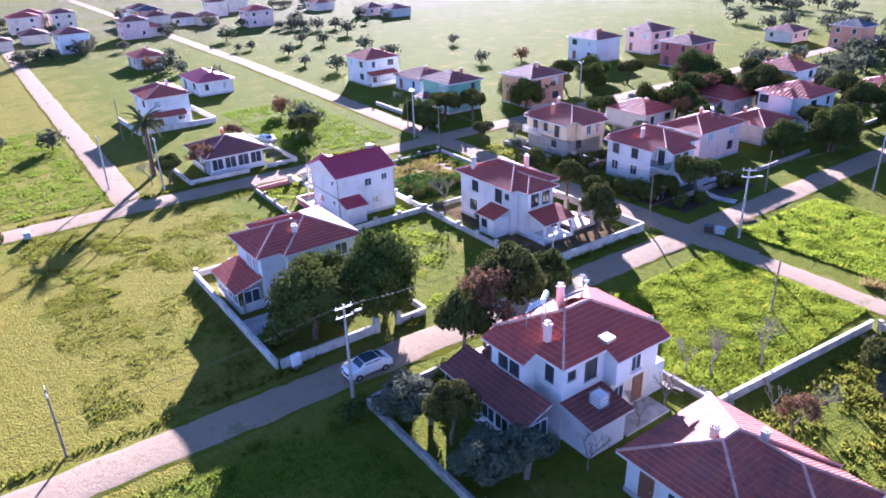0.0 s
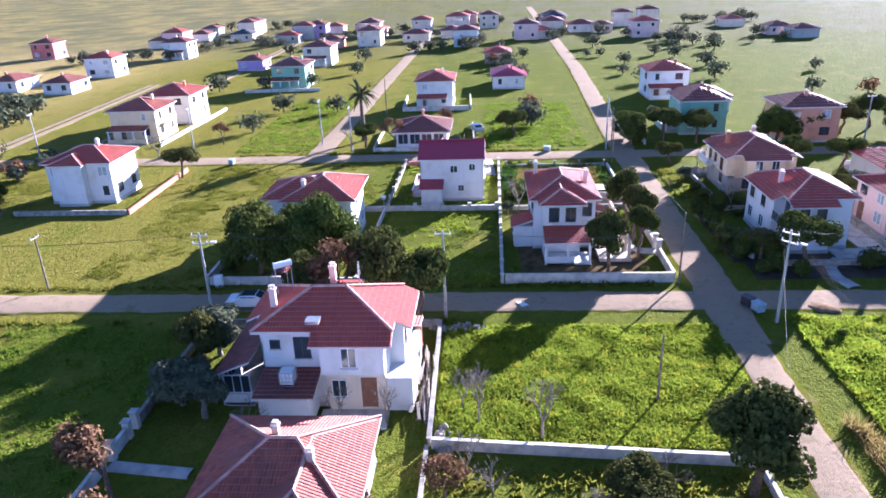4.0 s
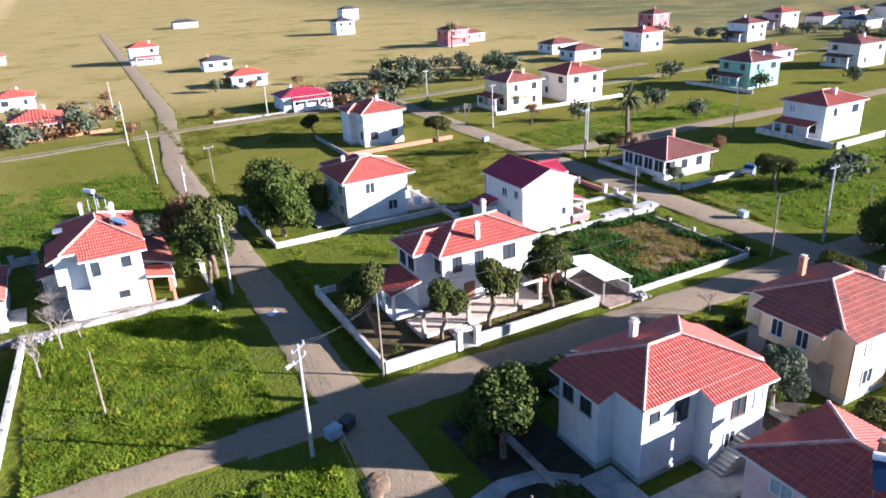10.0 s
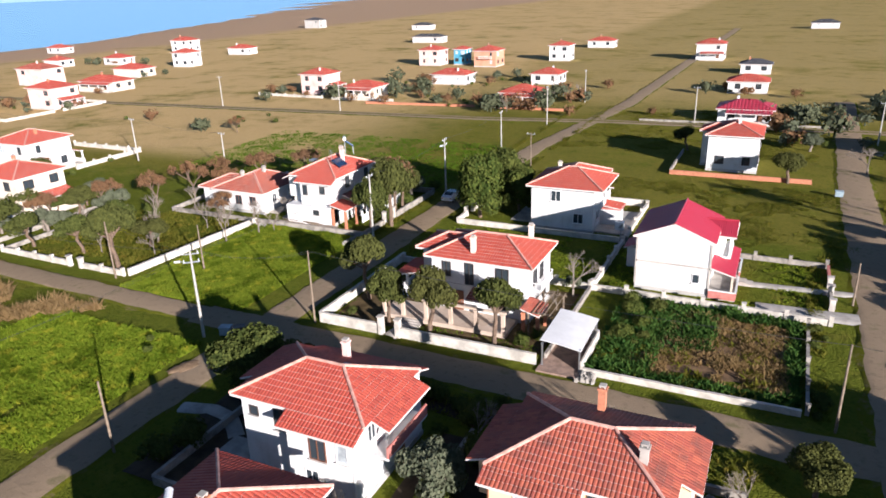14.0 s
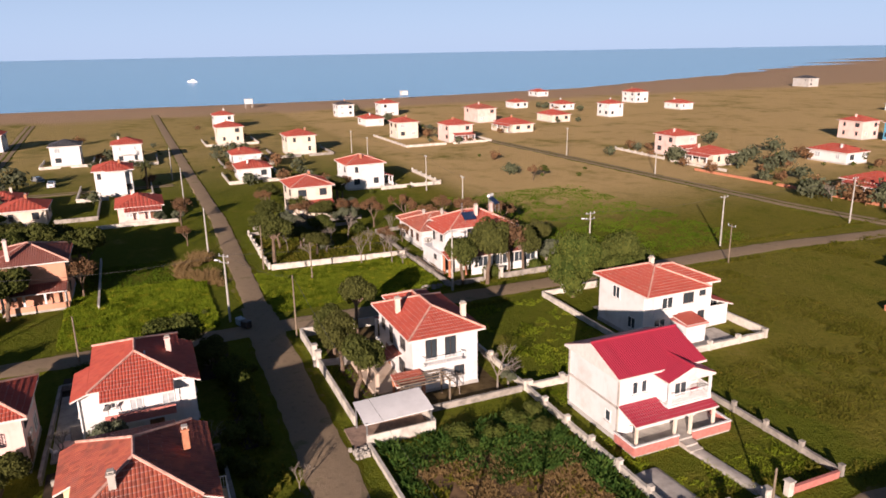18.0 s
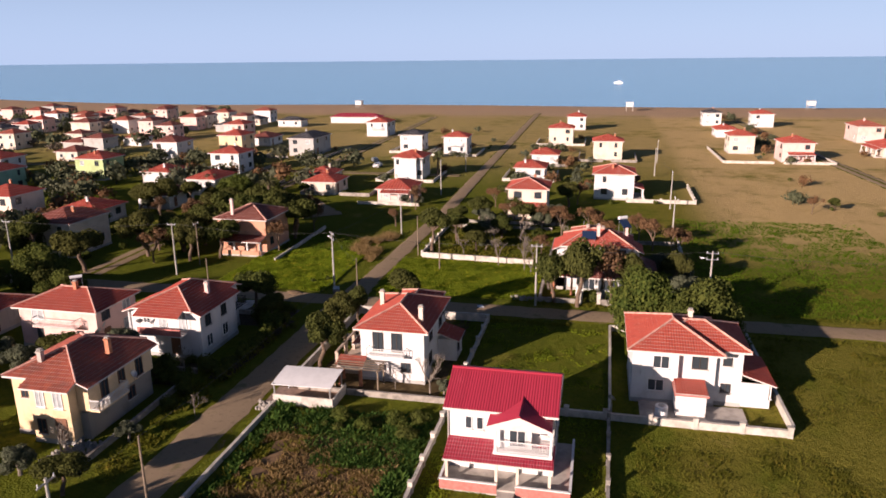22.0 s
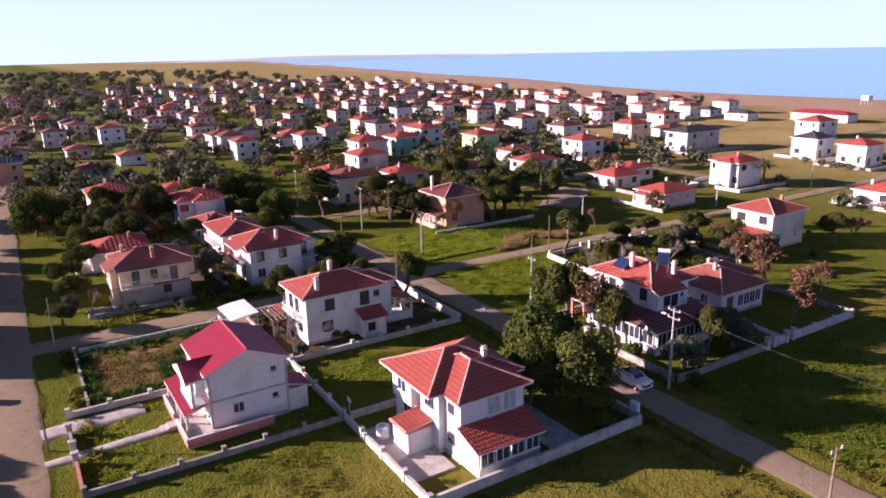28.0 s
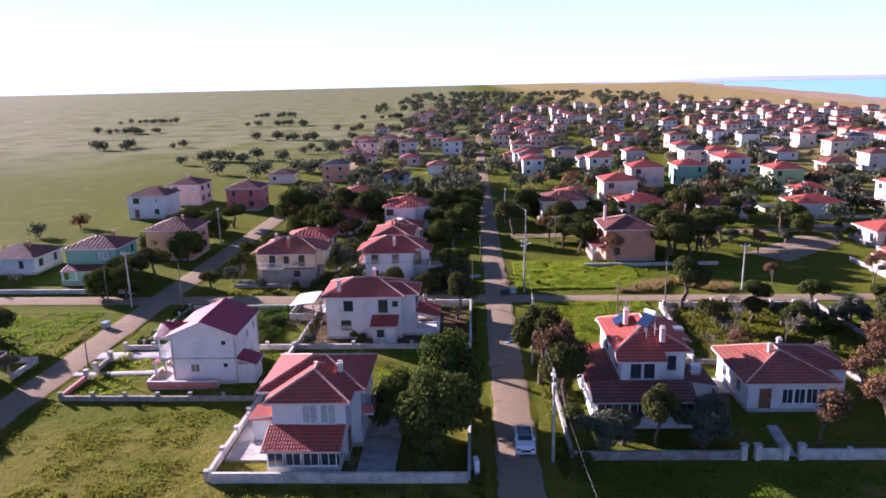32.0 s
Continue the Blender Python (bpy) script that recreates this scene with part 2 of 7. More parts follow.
def make_ground():
    k = Nodes("meadow_ground")
    p = k.pos()
    sep = k.n("ShaderNodeSeparateXYZ")
    k.l(p, sep.inputs[0])
    x, y = sep.outputs[0], sep.outputs[1]
    n1, n2, n3, n4 = k.noise(p, 0.035, 6), k.noise(p, 0.16, 6, 0.65), k.noise(p, 0.9, 5, 0.7), k.noise(p, 5.0, 3)
    lush = k.mix(n3, (0.070, 0.096, 0.009), (0.148, 0.154, 0.018))
    olive = k.mix(n3, (0.128, 0.122, 0.017), (0.208, 0.180, 0.032))
    tan = k.mix(n3, (0.450, 0.310, 0.130), (0.590, 0.425, 0.210))
    # greener between the gardens, yellower on the open meadow to the south
    green = k.math('MAXIMUM', k.step(y, -46, -32), k.math('MULTIPLY', k.math('MULTIPLY', k.step(x, 1, 6), k.step(x, 34, 22)), k.step(y, -68, -58)))
    col = k.mix(k.step(k.math('SUBTRACT', n2, k.math('MULTIPLY', k.math('SUBTRACT', green, 0.5), 0.22)), 0.38, 0.62), lush, olive)
    # dry open fields towards the sea and beyond the village edge
    far_e = k.step(x, 16, 60)
    south = k.step(y, -46, -60)
    dry1 = k.math('MULTIPLY', far_e, south)
    dry2 = k.math('MULTIPLY', k.step(y, -105, -160), 0.6)
    dry3 = k.math('MULTIPLY', k.step(x, 70, 180), 0.65)
    dry = k.math('MAXIMUM', k.math('MAXIMUM', dry1, dry2), dry3)
    dry = k.math('MULTIPLY', dry, k.step(k.math('ADD', k.math('MULTIPLY', n1, 0.6), k.math('MULTIPLY', n2, 0.4)), 0.28, 0.52))
    patch = k.math('MULTIPLY', k.step(n2, 0.62, 0.76), 0.2)
    col = k.mix(k.math('MAXIMUM', k.math('MULTIPLY', dry, 0.92), patch, True), col, tan)
    # stubble far out on the plain, haze put into its pale tone
    pale = k.mix(n1, (0.095, 0.096, 0.036), (0.155, 0.142, 0.072))
    col = k.mix(k.math('MULTIPLY', k.step(x, -150, -280), k.step(n1, 0.25, 0.6)), col, pale)
    north = k.mix(n1, (0.175, 0.190, 0.080), (0.270, 0.255, 0.135))
    col = k.mix(k.math('MULTIPLY', k.math('MULTIPLY', k.step(y, 110, 330), k.step(x, 60, -60)), k.step(n1, 0.25, 0.6)), col, north)
    # bare earth scuffs
    col = k.mix(k.math('MULTIPLY', k.step(n3, 0.63, 0.75), k.math('SUBTRACT', 0.35, k.math('MULTIPLY', dry, 0.25))), col, (0.150, 0.108, 0.060))
    tuss = k.noise(p, 2.1, 4, 0.75)
    col = k.mix(k.math('MULTIPLY', k.step(tuss, 0.50, 0.66), k.math('SUBTRACT', 0.45, k.math('MULTIPLY', dry, 0.32))), col, (0.034, 0.058, 0.006))
    col = k.mix(k.math('MULTIPLY', n4, k.math('SUBTRACT', 0.22, k.math('MULTIPLY', dry, 0.12))), col, (0.022, 0.038, 0.008))
    # sand along the shore
    warp = k.math('ADD', k.math('SUBTRACT', x, k.math('MAXIMUM', k.math('MULTIPLY', k.math('SUBTRACT', y, 250.0), 0.22), 0.0)), k.math('MULTIPLY', n1, 50.0))
    sand = k.mix(n3, (0.330, 0.225, 0.140), (0.420, 0.300, 0.195))
    col = k.mix(k.step(warp, 318, 352), col, sand)
    k.bump(k.math('ADD', n3, k.math('MULTIPLY', n4, 0.6)), 1.0, 0.3)
    return k.done(col, 0.97, 0, 0.012)


def make_road():
    k = Nodes("dirt_road")
    p = k.pos()
    n1, n2, n3 = k.noise(p, 0.25, 6, 0.65), k.noise(p, 1.5, 5, 0.7), k.noise(p, 9, 4)
    col = k.mix(n1, (0.225, 0.165, 0.104), (0.350, 0.262, 0.170))
    col = k.mix(k.math('MULTIPLY', k.step(n2, 0.52, 0.72), 0.5), col, (0.125, 0.095, 0.058))
    col = k.mix(k.math('MULTIPLY', k.step(n1, 0.56, 0.68), 0.6), col, (0.105, 0.105, 0.030))
    col = k.mix(k.math('MULTIPLY', n3, 0.25), col, (0.235, 0.205, 0.160))
    k.bump(k.math('ADD', n2, n3), 0.6, 0.08)
    return k.done(col, 0.97, 0, 0.03)


def make_verge():
    k = Nodes("grassy_road_verge")
    p = k.pos()
    n1, n2, n3 = k.noise(p, 0.5, 6, 0.7), k.noise(p, 2.5, 5, 0.7), k.noise(p, 9, 3)
    earth = k.mix(n2, (0.140, 0.104, 0.056), (0.215, 0.165, 0.092))
    green = k.mix(n2, (0.066, 0.086, 0.008), (0.135, 0.130, 0.014))
    col = k.mix(k.step(k.math('ADD', n1, k.math('MULTIPLY', n2, 0.5)), 0.52, 0.76), earth, green)
    k.bump(k.math('ADD', n2, n3), 0.7, 0.12)
    return k.done(col, 1.0, 0, 0.0)


def make_sea():
    k = Nodes("sea_water")
    p = k.pos()
    n1, n2 = k.noise(p, 0.004, 4), k.noise(p, 0.25, 4)
    col = k.mix(n1, (0.055, 0.29, 0.49), (0.085, 0.35, 0.56))
    k.bump(n2, 0.2, 0.4)
    return k.done(col, 0.18, 0, 0.5)


M_GROUND, M_ROAD, M_SEA, M_VERGE = make_ground(), make_road(), make_sea(), make_verge()
# brown garden soil, darkened further to put deep shade into the colour
M_SOIL = plain("shade_darkened_brown_soil", (0.058, 0.040, 0.022), 0.95, vary=0.5, scale=1.0)
M_GRASS = foliage("grass_blades", (0.075, 0.165, 0.010), (0.140, 0.235, 0.018), (0.150, 0.190, 0.020), 0.55, 0.6)
M_HEAP = plain("pale_tipped_earth", (0.25, 0.175, 0.11), 1.0, vary=0.45, scale=1.6, spec=0.0)
M_BED = plain("brown_garden_earth", (0.120, 0.088, 0.046), 1.0, vary=0.5, scale=0.8, spec=0.0)
M_RUST = plain("rust_brown_soil", (0.190, 0.115, 0.055), 0.95, vary=0.55, scale=0.7)
M_LUSH = foliage("lush_grass_blades", (0.158, 0.255, 0.014), (0.305, 0.370, 0.028), (0.20, 0.22, 0.025), 0.55, 0.75)
M_LEAFY = foliage("dark_leafy_weeds", (0.034, 0.084, 0.018), (0.078, 0.138, 0.026), (0.06, 0.10, 0.03), 0.3, 0.4)
M_REED = foliage("dry_reeds", (0.26, 0.17, 0.075), (0.36, 0.25, 0.12), (0.22, 0.14, 0.06), 0.4)
M_GRASSDRY = foliage("dry_grass_blades", (0.118, 0.126, 0.015), (0.200, 0.178, 0.030), (0.125, 0.130, 0.018), 0.5, 0.5)
# pale blue puts the haze into the colour of the far hills
M_HILL = plain("haze_tinted_far_hill", (0.42, 0.46, 0.52), 0.95, vary=0.1, scale=0.004)

# ---- mesh helpers ----


def mesh_of(name, verts, faces, material):
    me = bpy.data.meshes.new(name)
    me.from_pydata(verts, [], faces)
    me.materials.append(material)
    me.update()
    return me


def bm_mesh(name, bm, material):
    me = bpy.data.meshes.new(name)
    bm.to_mesh(me)
    bm.free()
    me.materials.append(material)
    return me


def child(name, me, parent, m=None, label=""):
    ob = new(name, me)
    ob.parent = parent
    if m is not None:
        ob.matrix_basis = m
    return tagged(ob, label)


def part(name, bm, material, parent, label=""):
    return child(name, bm_mesh(name, bm, material), parent, None, label)


def thing(name, x, y, rz, label, category, group="", kind="", z=0.0):
    ob = new(name)
    ob.empty_display_size = 0.3
    ob.matrix_basis = pose(x, y, z, 0, 0, rz)
    return tagged(ob, label, category, group, kind)


def box(bm, x0, x1, y0, y1, z0, z1, bevel=0.0):
    r = bmesh.ops.create_cube(bm, size=1.0, matrix=Matrix.LocRotScale(
        ((x0 + x1) / 2, (y0 + y1) / 2, (z0 + z1) / 2), None, (abs(x1 - x0), abs(y1 - y0), abs(z1 - z0))))
    if bevel:
        es = list({e for v in r["verts"] for e in v.link_edges})
        bmesh.ops.bevel(bm, geom=es, offset=bevel, segments=1, affect='EDGES')


def tube(bm, a, b, r0, r1, seg=8):
    a, b = Vector(a), Vector(b)
    d = b - a
    q = d.to_track_quat('Z', 'Y').to_matrix().to_4x4()
    bmesh.ops.create_cone(bm, cap_ends=True, segments=seg, radius1=r0, radius2=r1, depth=d.length,
                          matrix=Matrix.Translation((a + b) / 2) @ q)


def boxes(*specs, bevel=0.0):
    bm = bmesh.new()
    for s in specs:
        box(bm, *s, bevel=bevel)
    return bm


# ---- roofs ----


def slope(out, o, ud, vd, length, top, tan, cw, course):
    """Fills one roof slope with tile columns: o the eave corner, ud along the eave, vd up the slope, top(u) how far up it goes."""
    verts, faces = out
    n = max(1, round(length / cw))
    w = length / n
    r = 0.13 * min(w, 0.5)
    prof = ((0.0, 0.0), (0.22, r), (0.62, r), (0.84, 0.0), (1.0, 0.0))
    for i in range(n):
        us = [(i + f) * w for f, _ in prof]
        tops = [top(u) for u in us]
        vmax = max(tops)
        v, j = 0.0, 0
        while v < vmax - 1e-4:
            v1 = min(v + course, vmax)
            base = len(verts)
            for vv, lift in ((v, 0.022), (v1, 0.0)):
                for u, t, (_, h) in zip(us, tops, prof):
                    q = min(vv, t)
                    verts.append((o[0] + ud[0] * u + vd[0] * q, o[1] + ud[1] * u + vd[1] * q, o[2] + q * tan + h + lift))
            for c in range(4):
                faces.append((base + c, base + c + 1, base + 6 + c, base + 5 + c))
            v = v1


def hip(out, caps, x0, x1, y0, y1, z, tan, ends="", cw=0.25, course=0.42):
    """A hipped roof over a rectangle; the ends named in 'nsew' are gables."""
    dx, dy = x1 - x0, y1 - y0
    big = 1e9

    def top(length, half, lo, hi):
        return lambda u: max(0.0, min(half, u if lo else big, length - u if hi else big))
    gw, ge, gs, gn = (c in ends for c in "wesn")
    if not gs:
        slope(out, (x0, y0, z), (1, 0), (0, 1), dx, top(dx, dy / 2, not gw, not ge), tan, cw, course)
    if not gn:
        slope(out, (x1, y1, z), (-1, 0), (0, -1), dx, top(dx, dy / 2, not ge, not gw), tan, cw, course)
    if not gw:
        slope(out, (x0, y1, z), (0, -1), (1, 0), dy, top(dy, dx / 2, not gn, not gs), tan, cw, course)
    if not ge:
        slope(out, (x1, y0, z), (0, 1), (-1, 0), dy, top(dy, dx / 2, not gs, not gn), tan, cw, course)
    along_y = (gs or gn) or (dy > dx and not (gw or ge))
    zc = 0.07
    if along_y:
        h, xm = dx / 2, (x0 + x1) / 2
        a = (xm, y0 + (0 if gs else h), z + h * tan + zc)
        b = (xm, y1 - (0 if gn else h), z + h * tan + zc)
    else:
        h, ym = dy / 2, (y0 + y1) / 2
        a = (x0 + (0 if gw else h), ym, z + h * tan + zc)
        b = (x1 - (0 if ge else h), ym, z + h * tan + zc)
    lines = [(a, b)]
    corners = {(0, 0): (x0, y0), (0, 1): (x0, y1), (1, 0): (x1, y0), (1, 1): (x1, y1)}
    for (cx, cy), (px, py) in corners.items():
        end = a if (cy == 0 if along_y else cx == 0) else b
        gab = (gs if cy == 0 else gn) if along_y else (gw if cx == 0 else ge)
        if not gab:
            lines.append(((px, py, z + zc), end))
    caps += [(p, q) for p, q in lines if (Vector(p) - Vector(q)).length > 0.2]


def under(bm, x0, x1, y0, y1, z, tan, ends=""):
    """The solid under the tiles: eave slab and sloping deck."""
    dx, dy = x1 - x0, y1 - y0
    gw, ge, gs, gn = (c in ends for c in "wesn")
    along_y = (gs or gn) or (dy > dx and not (gw or ge))
    z0, zt = z - 0.16, z - 0.0
    if along_y:
        h, xm = dx / 2, (x0 + x1) / 2
        a, b = (xm, y0 + (0 if gs else h)), (xm, y1 - (0 if gn else h))
    else:
        h, ym = dy / 2, (y0 + y1) / 2
        a, b = (x0 + (0 if gw else h), ym), (x1 - (0 if ge else h), ym)
    lo = [bm.verts.new((x, y, z0)) for x, y in ((x0, y0), (x1, y0), (x1, y1), (x0, y1))]
    up = [bm.verts.new((x, y, zt)) for x, y in ((x0, y0), (x1, y0), (x1, y1), (x0, y1))]
    ra, rb = bm.verts.new((*a, zt + h * tan)), bm.verts.new((*b, zt + h * tan))
    bm.faces.new(lo[::-1])
    for i in range(4):
        bm.faces.new((lo[i], lo[(i + 1) % 4], up[(i + 1) % 4], up[i]))
    if along_y:
        bm.faces.new((up[0], up[1], ra)), bm.faces.new((up[2], up[3], rb))
        bm.faces.new((up[1], up[2], rb, ra)), bm.faces.new((up[3], up[0], ra, rb))
    else:
        bm.faces.new((up[0], up[1], rb, ra)), bm.faces.new((up[2], up[3], ra, rb))
        bm.faces.new((up[1], up[2], rb)), bm.faces.new((up[3], up[0], ra))


def lean_to(parent, x0, x1, y0, y1, z_low, z_high, side, mat, cw=0.25, name="porch_roof"):
    """A one-slope tiled roof; side is where its low edge lies."""
    out = ([], [])
    run = (y1 - y0) if side in "sn" else (x1 - x0)
    tan = (z_high - z_low) / run
    if side == "s":
        slope(out, (x0, y0, z_low), (1, 0), (0, 1), x1 - x0, lambda u: run, tan, cw, 0.42)
    elif side == "n":
        slope(out, (x1, y1, z_low), (-1, 0), (0, -1), x1 - x0, lambda u: run, tan, cw, 0.42)
    elif side == "w":
        slope(out, (x0, y1, z_low), (0, -1), (1, 0), y1 - y0, lambda u: run, tan, cw, 0.42)
    else:
        slope(out, (x1, y0, z_low), (0, 1), (-1, 0), y1 - y0, lambda u: run, tan, cw, 0.42)
    r = child(name, mesh_of(name, *out, mat), parent)
    bm = bmesh.new()
    zs = {"s": (z_low, z_low, z_high, z_high), "n": (z_high, z_high, z_low, z_low),
          "w": (z_low, z_high, z_high, z_low), "e": (z_high, z_low, z_low, z_high)}[side]
    pts = ((x0, y0), (x1, y0), (x1, y1), (x0, y1))
    up = [bm.verts.new((*p, zz - 0.01)) for p, zz in zip(pts, zs)]
    lo = [bm.verts.new((*p, zz - 0.13)) for p, zz in zip(pts, zs)]
    bm.faces.new(up), bm.faces.new(lo[::-1])
    for i in range(4):
        bm.faces.new((lo[i], lo[(i + 1) % 4], up[(i + 1) % 4], up[i]))
    part("deck", bm, M_EAVE, r)
    return r


# ---- windows and other house parts ----
WIN = {}
TURN = {"s": 0, "e": 90, "n": 180, "w": -90}


def lattice(xs, zs, empty, y0, y1):
    """A flat plate over the grid xs by zs, pierced where empty(i, j) says so."""
    bm = bmesh.new()
    V = [[[bm.verts.new((x, y, z)) for z in zs] for x in xs] for y in (y0, y1)]
    nx, nz = len(xs) - 1, len(zs) - 1
    full = lambda i, j: 0 <= i < nx and 0 <= j < nz and not empty(i, j)
    for i in range(nx):
        for j in range(nz):
            if not full(i, j):
                continue
            f, k = V
            bm.faces.new((f[i][j], f[i + 1][j], f[i + 1][j + 1], f[i][j + 1]))
            bm.faces.new((k[i][j], k[i][j + 1], k[i + 1][j + 1], k[i + 1][j]))
            for di, dj, p, q in ((-1, 0, (i, j), (i, j + 1)), (1, 0, (i + 1, j + 1), (i + 1, j)), (0, -1, (i + 1, j), (i, j)), (0, 1, (i, j + 1), (i + 1, j + 1))):
                if not full(i + di, j + dj):
                    bm.faces.new((f[p[0]][p[1]], f[q[0]][q[1]], k[q[0]][q[1]], k[p[0]][p[1]]))
    return bm


DETAIL = [True]


def window_meshes(w, h, kind):
    key = (round(w, 2), round(h, 2), kind)
    if key not in WIN:
        t = 0.07
        xs = [-w / 2 - t, -w / 2]
        if w > 0.7:
            n = max(2, round(w / 0.7))
            for i in range(1, n):
                u = -w / 2 + w * i / n
                xs += [u - 0.03, u + 0.03]
        xs += [w / 2, w / 2 + t]
        mat = {"d": M_FRAME_D, "w": M_FRAME_W, "b": M_FRAME_B, "c": M_FRAME_W}[kind]
        WIN[key] = (bm_mesh("window", lattice(xs, [-t, 0, h, h + t], lambda i, j: j == 1 and i % 2 == 1, -0.07, 0.03), mat),
                    bm_mesh("pane", boxes((-w / 2, w / 2, -0.025, 0.01, 0, h)), M_CURTAIN if kind == "c" else M_GLASS),
                    bm_mesh("sill", boxes((-w / 2 - 0.14, w / 2 + 0.14, -0.18, 0.0, -t - 0.07, -t - 0.004)), M_SILL))
    return WIN[key]


def window(parent, side, x, y, z, w=1.2, h=1.2, kind="d", name="window"):
    """A window on the wall that faces side; its frame stands proud of the wall, its pane lies back in the frame."""
    a, b, c = window_meshes(w, h, kind)
    f = child(name, a, parent, pose(x, y, z, 0, 0, TURN[side]))
    child("pane", b, f)
    if DETAIL[0]:
        child("sill", c, f)
    return f


LITE = []


def lite_window(parent, side, x, y, z):
    """A window of a far house, frame and glass in one mesh."""
    if not LITE:
        me = bm_mesh("window", lattice([-0.65, -0.55, 0.55, 0.65], [-0.08, 0, 1.2, 1.28], lambda i, j: False, -0.05, 0.02), M_FRAME_W)
        me.materials.append(M_GLASS)
        for p in me.polygons:
            c = p.center
            p.material_index = 1 if abs(c.x) < 0.5 and 0.1 < c.z < 1.1 and c.y < 0 else 0
        LITE.append(me)
    return child("window", LITE[0], parent, pose(x, y, z, 0, 0, TURN[side]))


DOORS = {}


def door(parent, side, x, y, z=0.3, w=1.0, h=2.1, mat=None):
    mat = mat or M_DOOR
    key = (w, h, mat.name)
    if key not in DOORS:
        DOORS[key] = (bm_mesh("door", boxes((-w / 2, w / 2, -0.05, 0.02, 0, h), (-w / 2 - 0.08, -w / 2, -0.08, 0.02, 0, h + 0.08),
                                            (w / 2, w / 2 + 0.08, -0.08, 0.02, 0, h + 0.08), (-w / 2, w / 2, -0.08, 0.02, h, h + 0.08)), mat),
                      bm_mesh("handle", boxes((w / 2 - 0.16, w / 2 - 0.08, -0.11, -0.05, 0.95, 1.1)), M_METAL))
    d = child("door", DOORS[key][0], parent, pose(x, y, z, 0, 0, TURN[side]))
    child("handle", DOORS[key][1], d)
    return d


def chimney(parent, x, y, z0, z1, mat=None):
    bm = boxes((x - 0.22, x + 0.22, y - 0.22, y + 0.22, z0, z1 - 0.12))
    box(bm, x - 0.28, x + 0.28, y - 0.28, y + 0.28, z1 - 0.12, z1)
    c = part("chimney", bm, mat or M_TERRA, parent)
    part("cowl", boxes((x - 0.2, x + 0.2, y - 0.2, y + 0.2, z1 + 0.12, z1 + 0.2), (x - 0.17, x - 0.11, y - 0.17, y - 0.11, z1, z1 + 0.12),
                       (x + 0.11, x + 0.17, y + 0.11, y + 0.17, z1, z1 + 0.12), (x + 0.11, x + 0.17, y - 0.17, y - 0.11, z1, z1 + 0.12),
                       (x - 0.17, x - 0.11, y + 0.11, y + 0.17, z1, z1 + 0.12)), M_CONC, c)
    return c


def railing(parent, pts, z, h=0.95, mat=None, gap=0.16, name="railing"):
    """A rail with bars along a line of points."""
    bm = bmesh.new()
    for (xa, ya), (xb, yb) in zip(pts, pts[1:]):
        tube(bm, (xa, ya, z + h), (xb, yb, z + h), 0.04, 0.04, 5)
        tube(bm, (xa, ya, z + 0.1), (xb, yb, z + 0.1), 0.025, 0.025, 4)
        n = max(1, int(math.hypot(xb - xa, yb - ya) / gap))
        for i in range(n + 1):
            f = i / n
            px, py = xa + (xb - xa) * f, ya + (yb - ya) * f
            box(bm, px - 0.018, px + 0.018, py - 0.018, py + 0.018, z, z + h)
    return part(name, bm, mat or M_FRAME_W, parent)


def posts(parent, spots, z0, z1, r=0.13, mat=None, name="post"):
    me = bm_mesh(name, boxes((-r, r, -r, r, 0, z1 - z0), (-r - 0.04, r + 0.04, -r - 0.04, r + 0.04, 0, 0.12),
                             (-r - 0.04, r + 0.04, -r - 0.04, r + 0.04, z1 - z0 - 0.12, z1 - z0)), mat or W["white"])
    for x, y in spots:
        child(name, me, parent, pose(x, y, z0))


def solar_heater(parent, x, y, z, rz, panel=None):
    """A solar water heater: collector panel, tank and stand."""
    bm = bmesh.new()
    box(bm, -0.95, 0.95, -1.05, 1.05, -0.05, 0.05)
    bmesh.ops.transform(bm, matrix=pose(0, -0.2, 0.8, 34), verts=bm.verts)
    s = child("solar_heater", bm_mesh("solar_heater", bm, panel or M_PANEL), parent, pose(x, y, z, 0, 0, rz) @ Matrix.Scale(0.72, 4), "solar water heater with tank on a metal stand")
    for lx in (-0.86, 0.86):
        for ly, top in ((-0.96, 0.35), (0.64, 1.38)):
            part("stand_leg", boxes((lx - 0.04, lx + 0.04, ly - 0.04, ly + 0.04, -1.1, top)), M_METAL, s)
    bm = bmesh.new()
    tube(bm, (-0.95, 0.65, 1.68), (0.95, 0.65, 1.68), 0.3, 0.3, 12)
    part("tank", bm, M_TANK, s)
    return s


def dish(parent, x, y, z, rz):
    bm = bmesh.new()
    bmesh.ops.create_uvsphere(bm, u_segments=14, v_segments=8, radius=0.55)
    bmesh.ops.delete(bm, geom=[v for v in bm.verts if v.co.z > -0.32], context='VERTS')
    bmesh.ops.transform(bm, matrix=pose(0, 0, 0.65, 60) @ pose(0, 0, 0.4), verts=bm.verts)
    tube(bm, (0, 0, 0), (0, 0, 0.6), 0.04, 0.04, 6)
    return child("satellite_dish", bm_mesh("satellite_dish", bm, M_METAL), parent, pose(x, y, z, 0, 0, rz))


def body(h, vols, mat, name="wall", plinth=True):
    """Wall blocks of a house; each is x0, x1, y0, y1, z0, z1."""
    for v in vols:
        part(name, boxes(v), mat, h)
    if plinth:
        for v in vols:
            if v[4] < 0.1:
                part("plinth", boxes((v[0] - 0.06, v[1] + 0.06, v[2] - 0.06, v[3] + 0.06, -0.2, 0.35)), W["grey"], h)


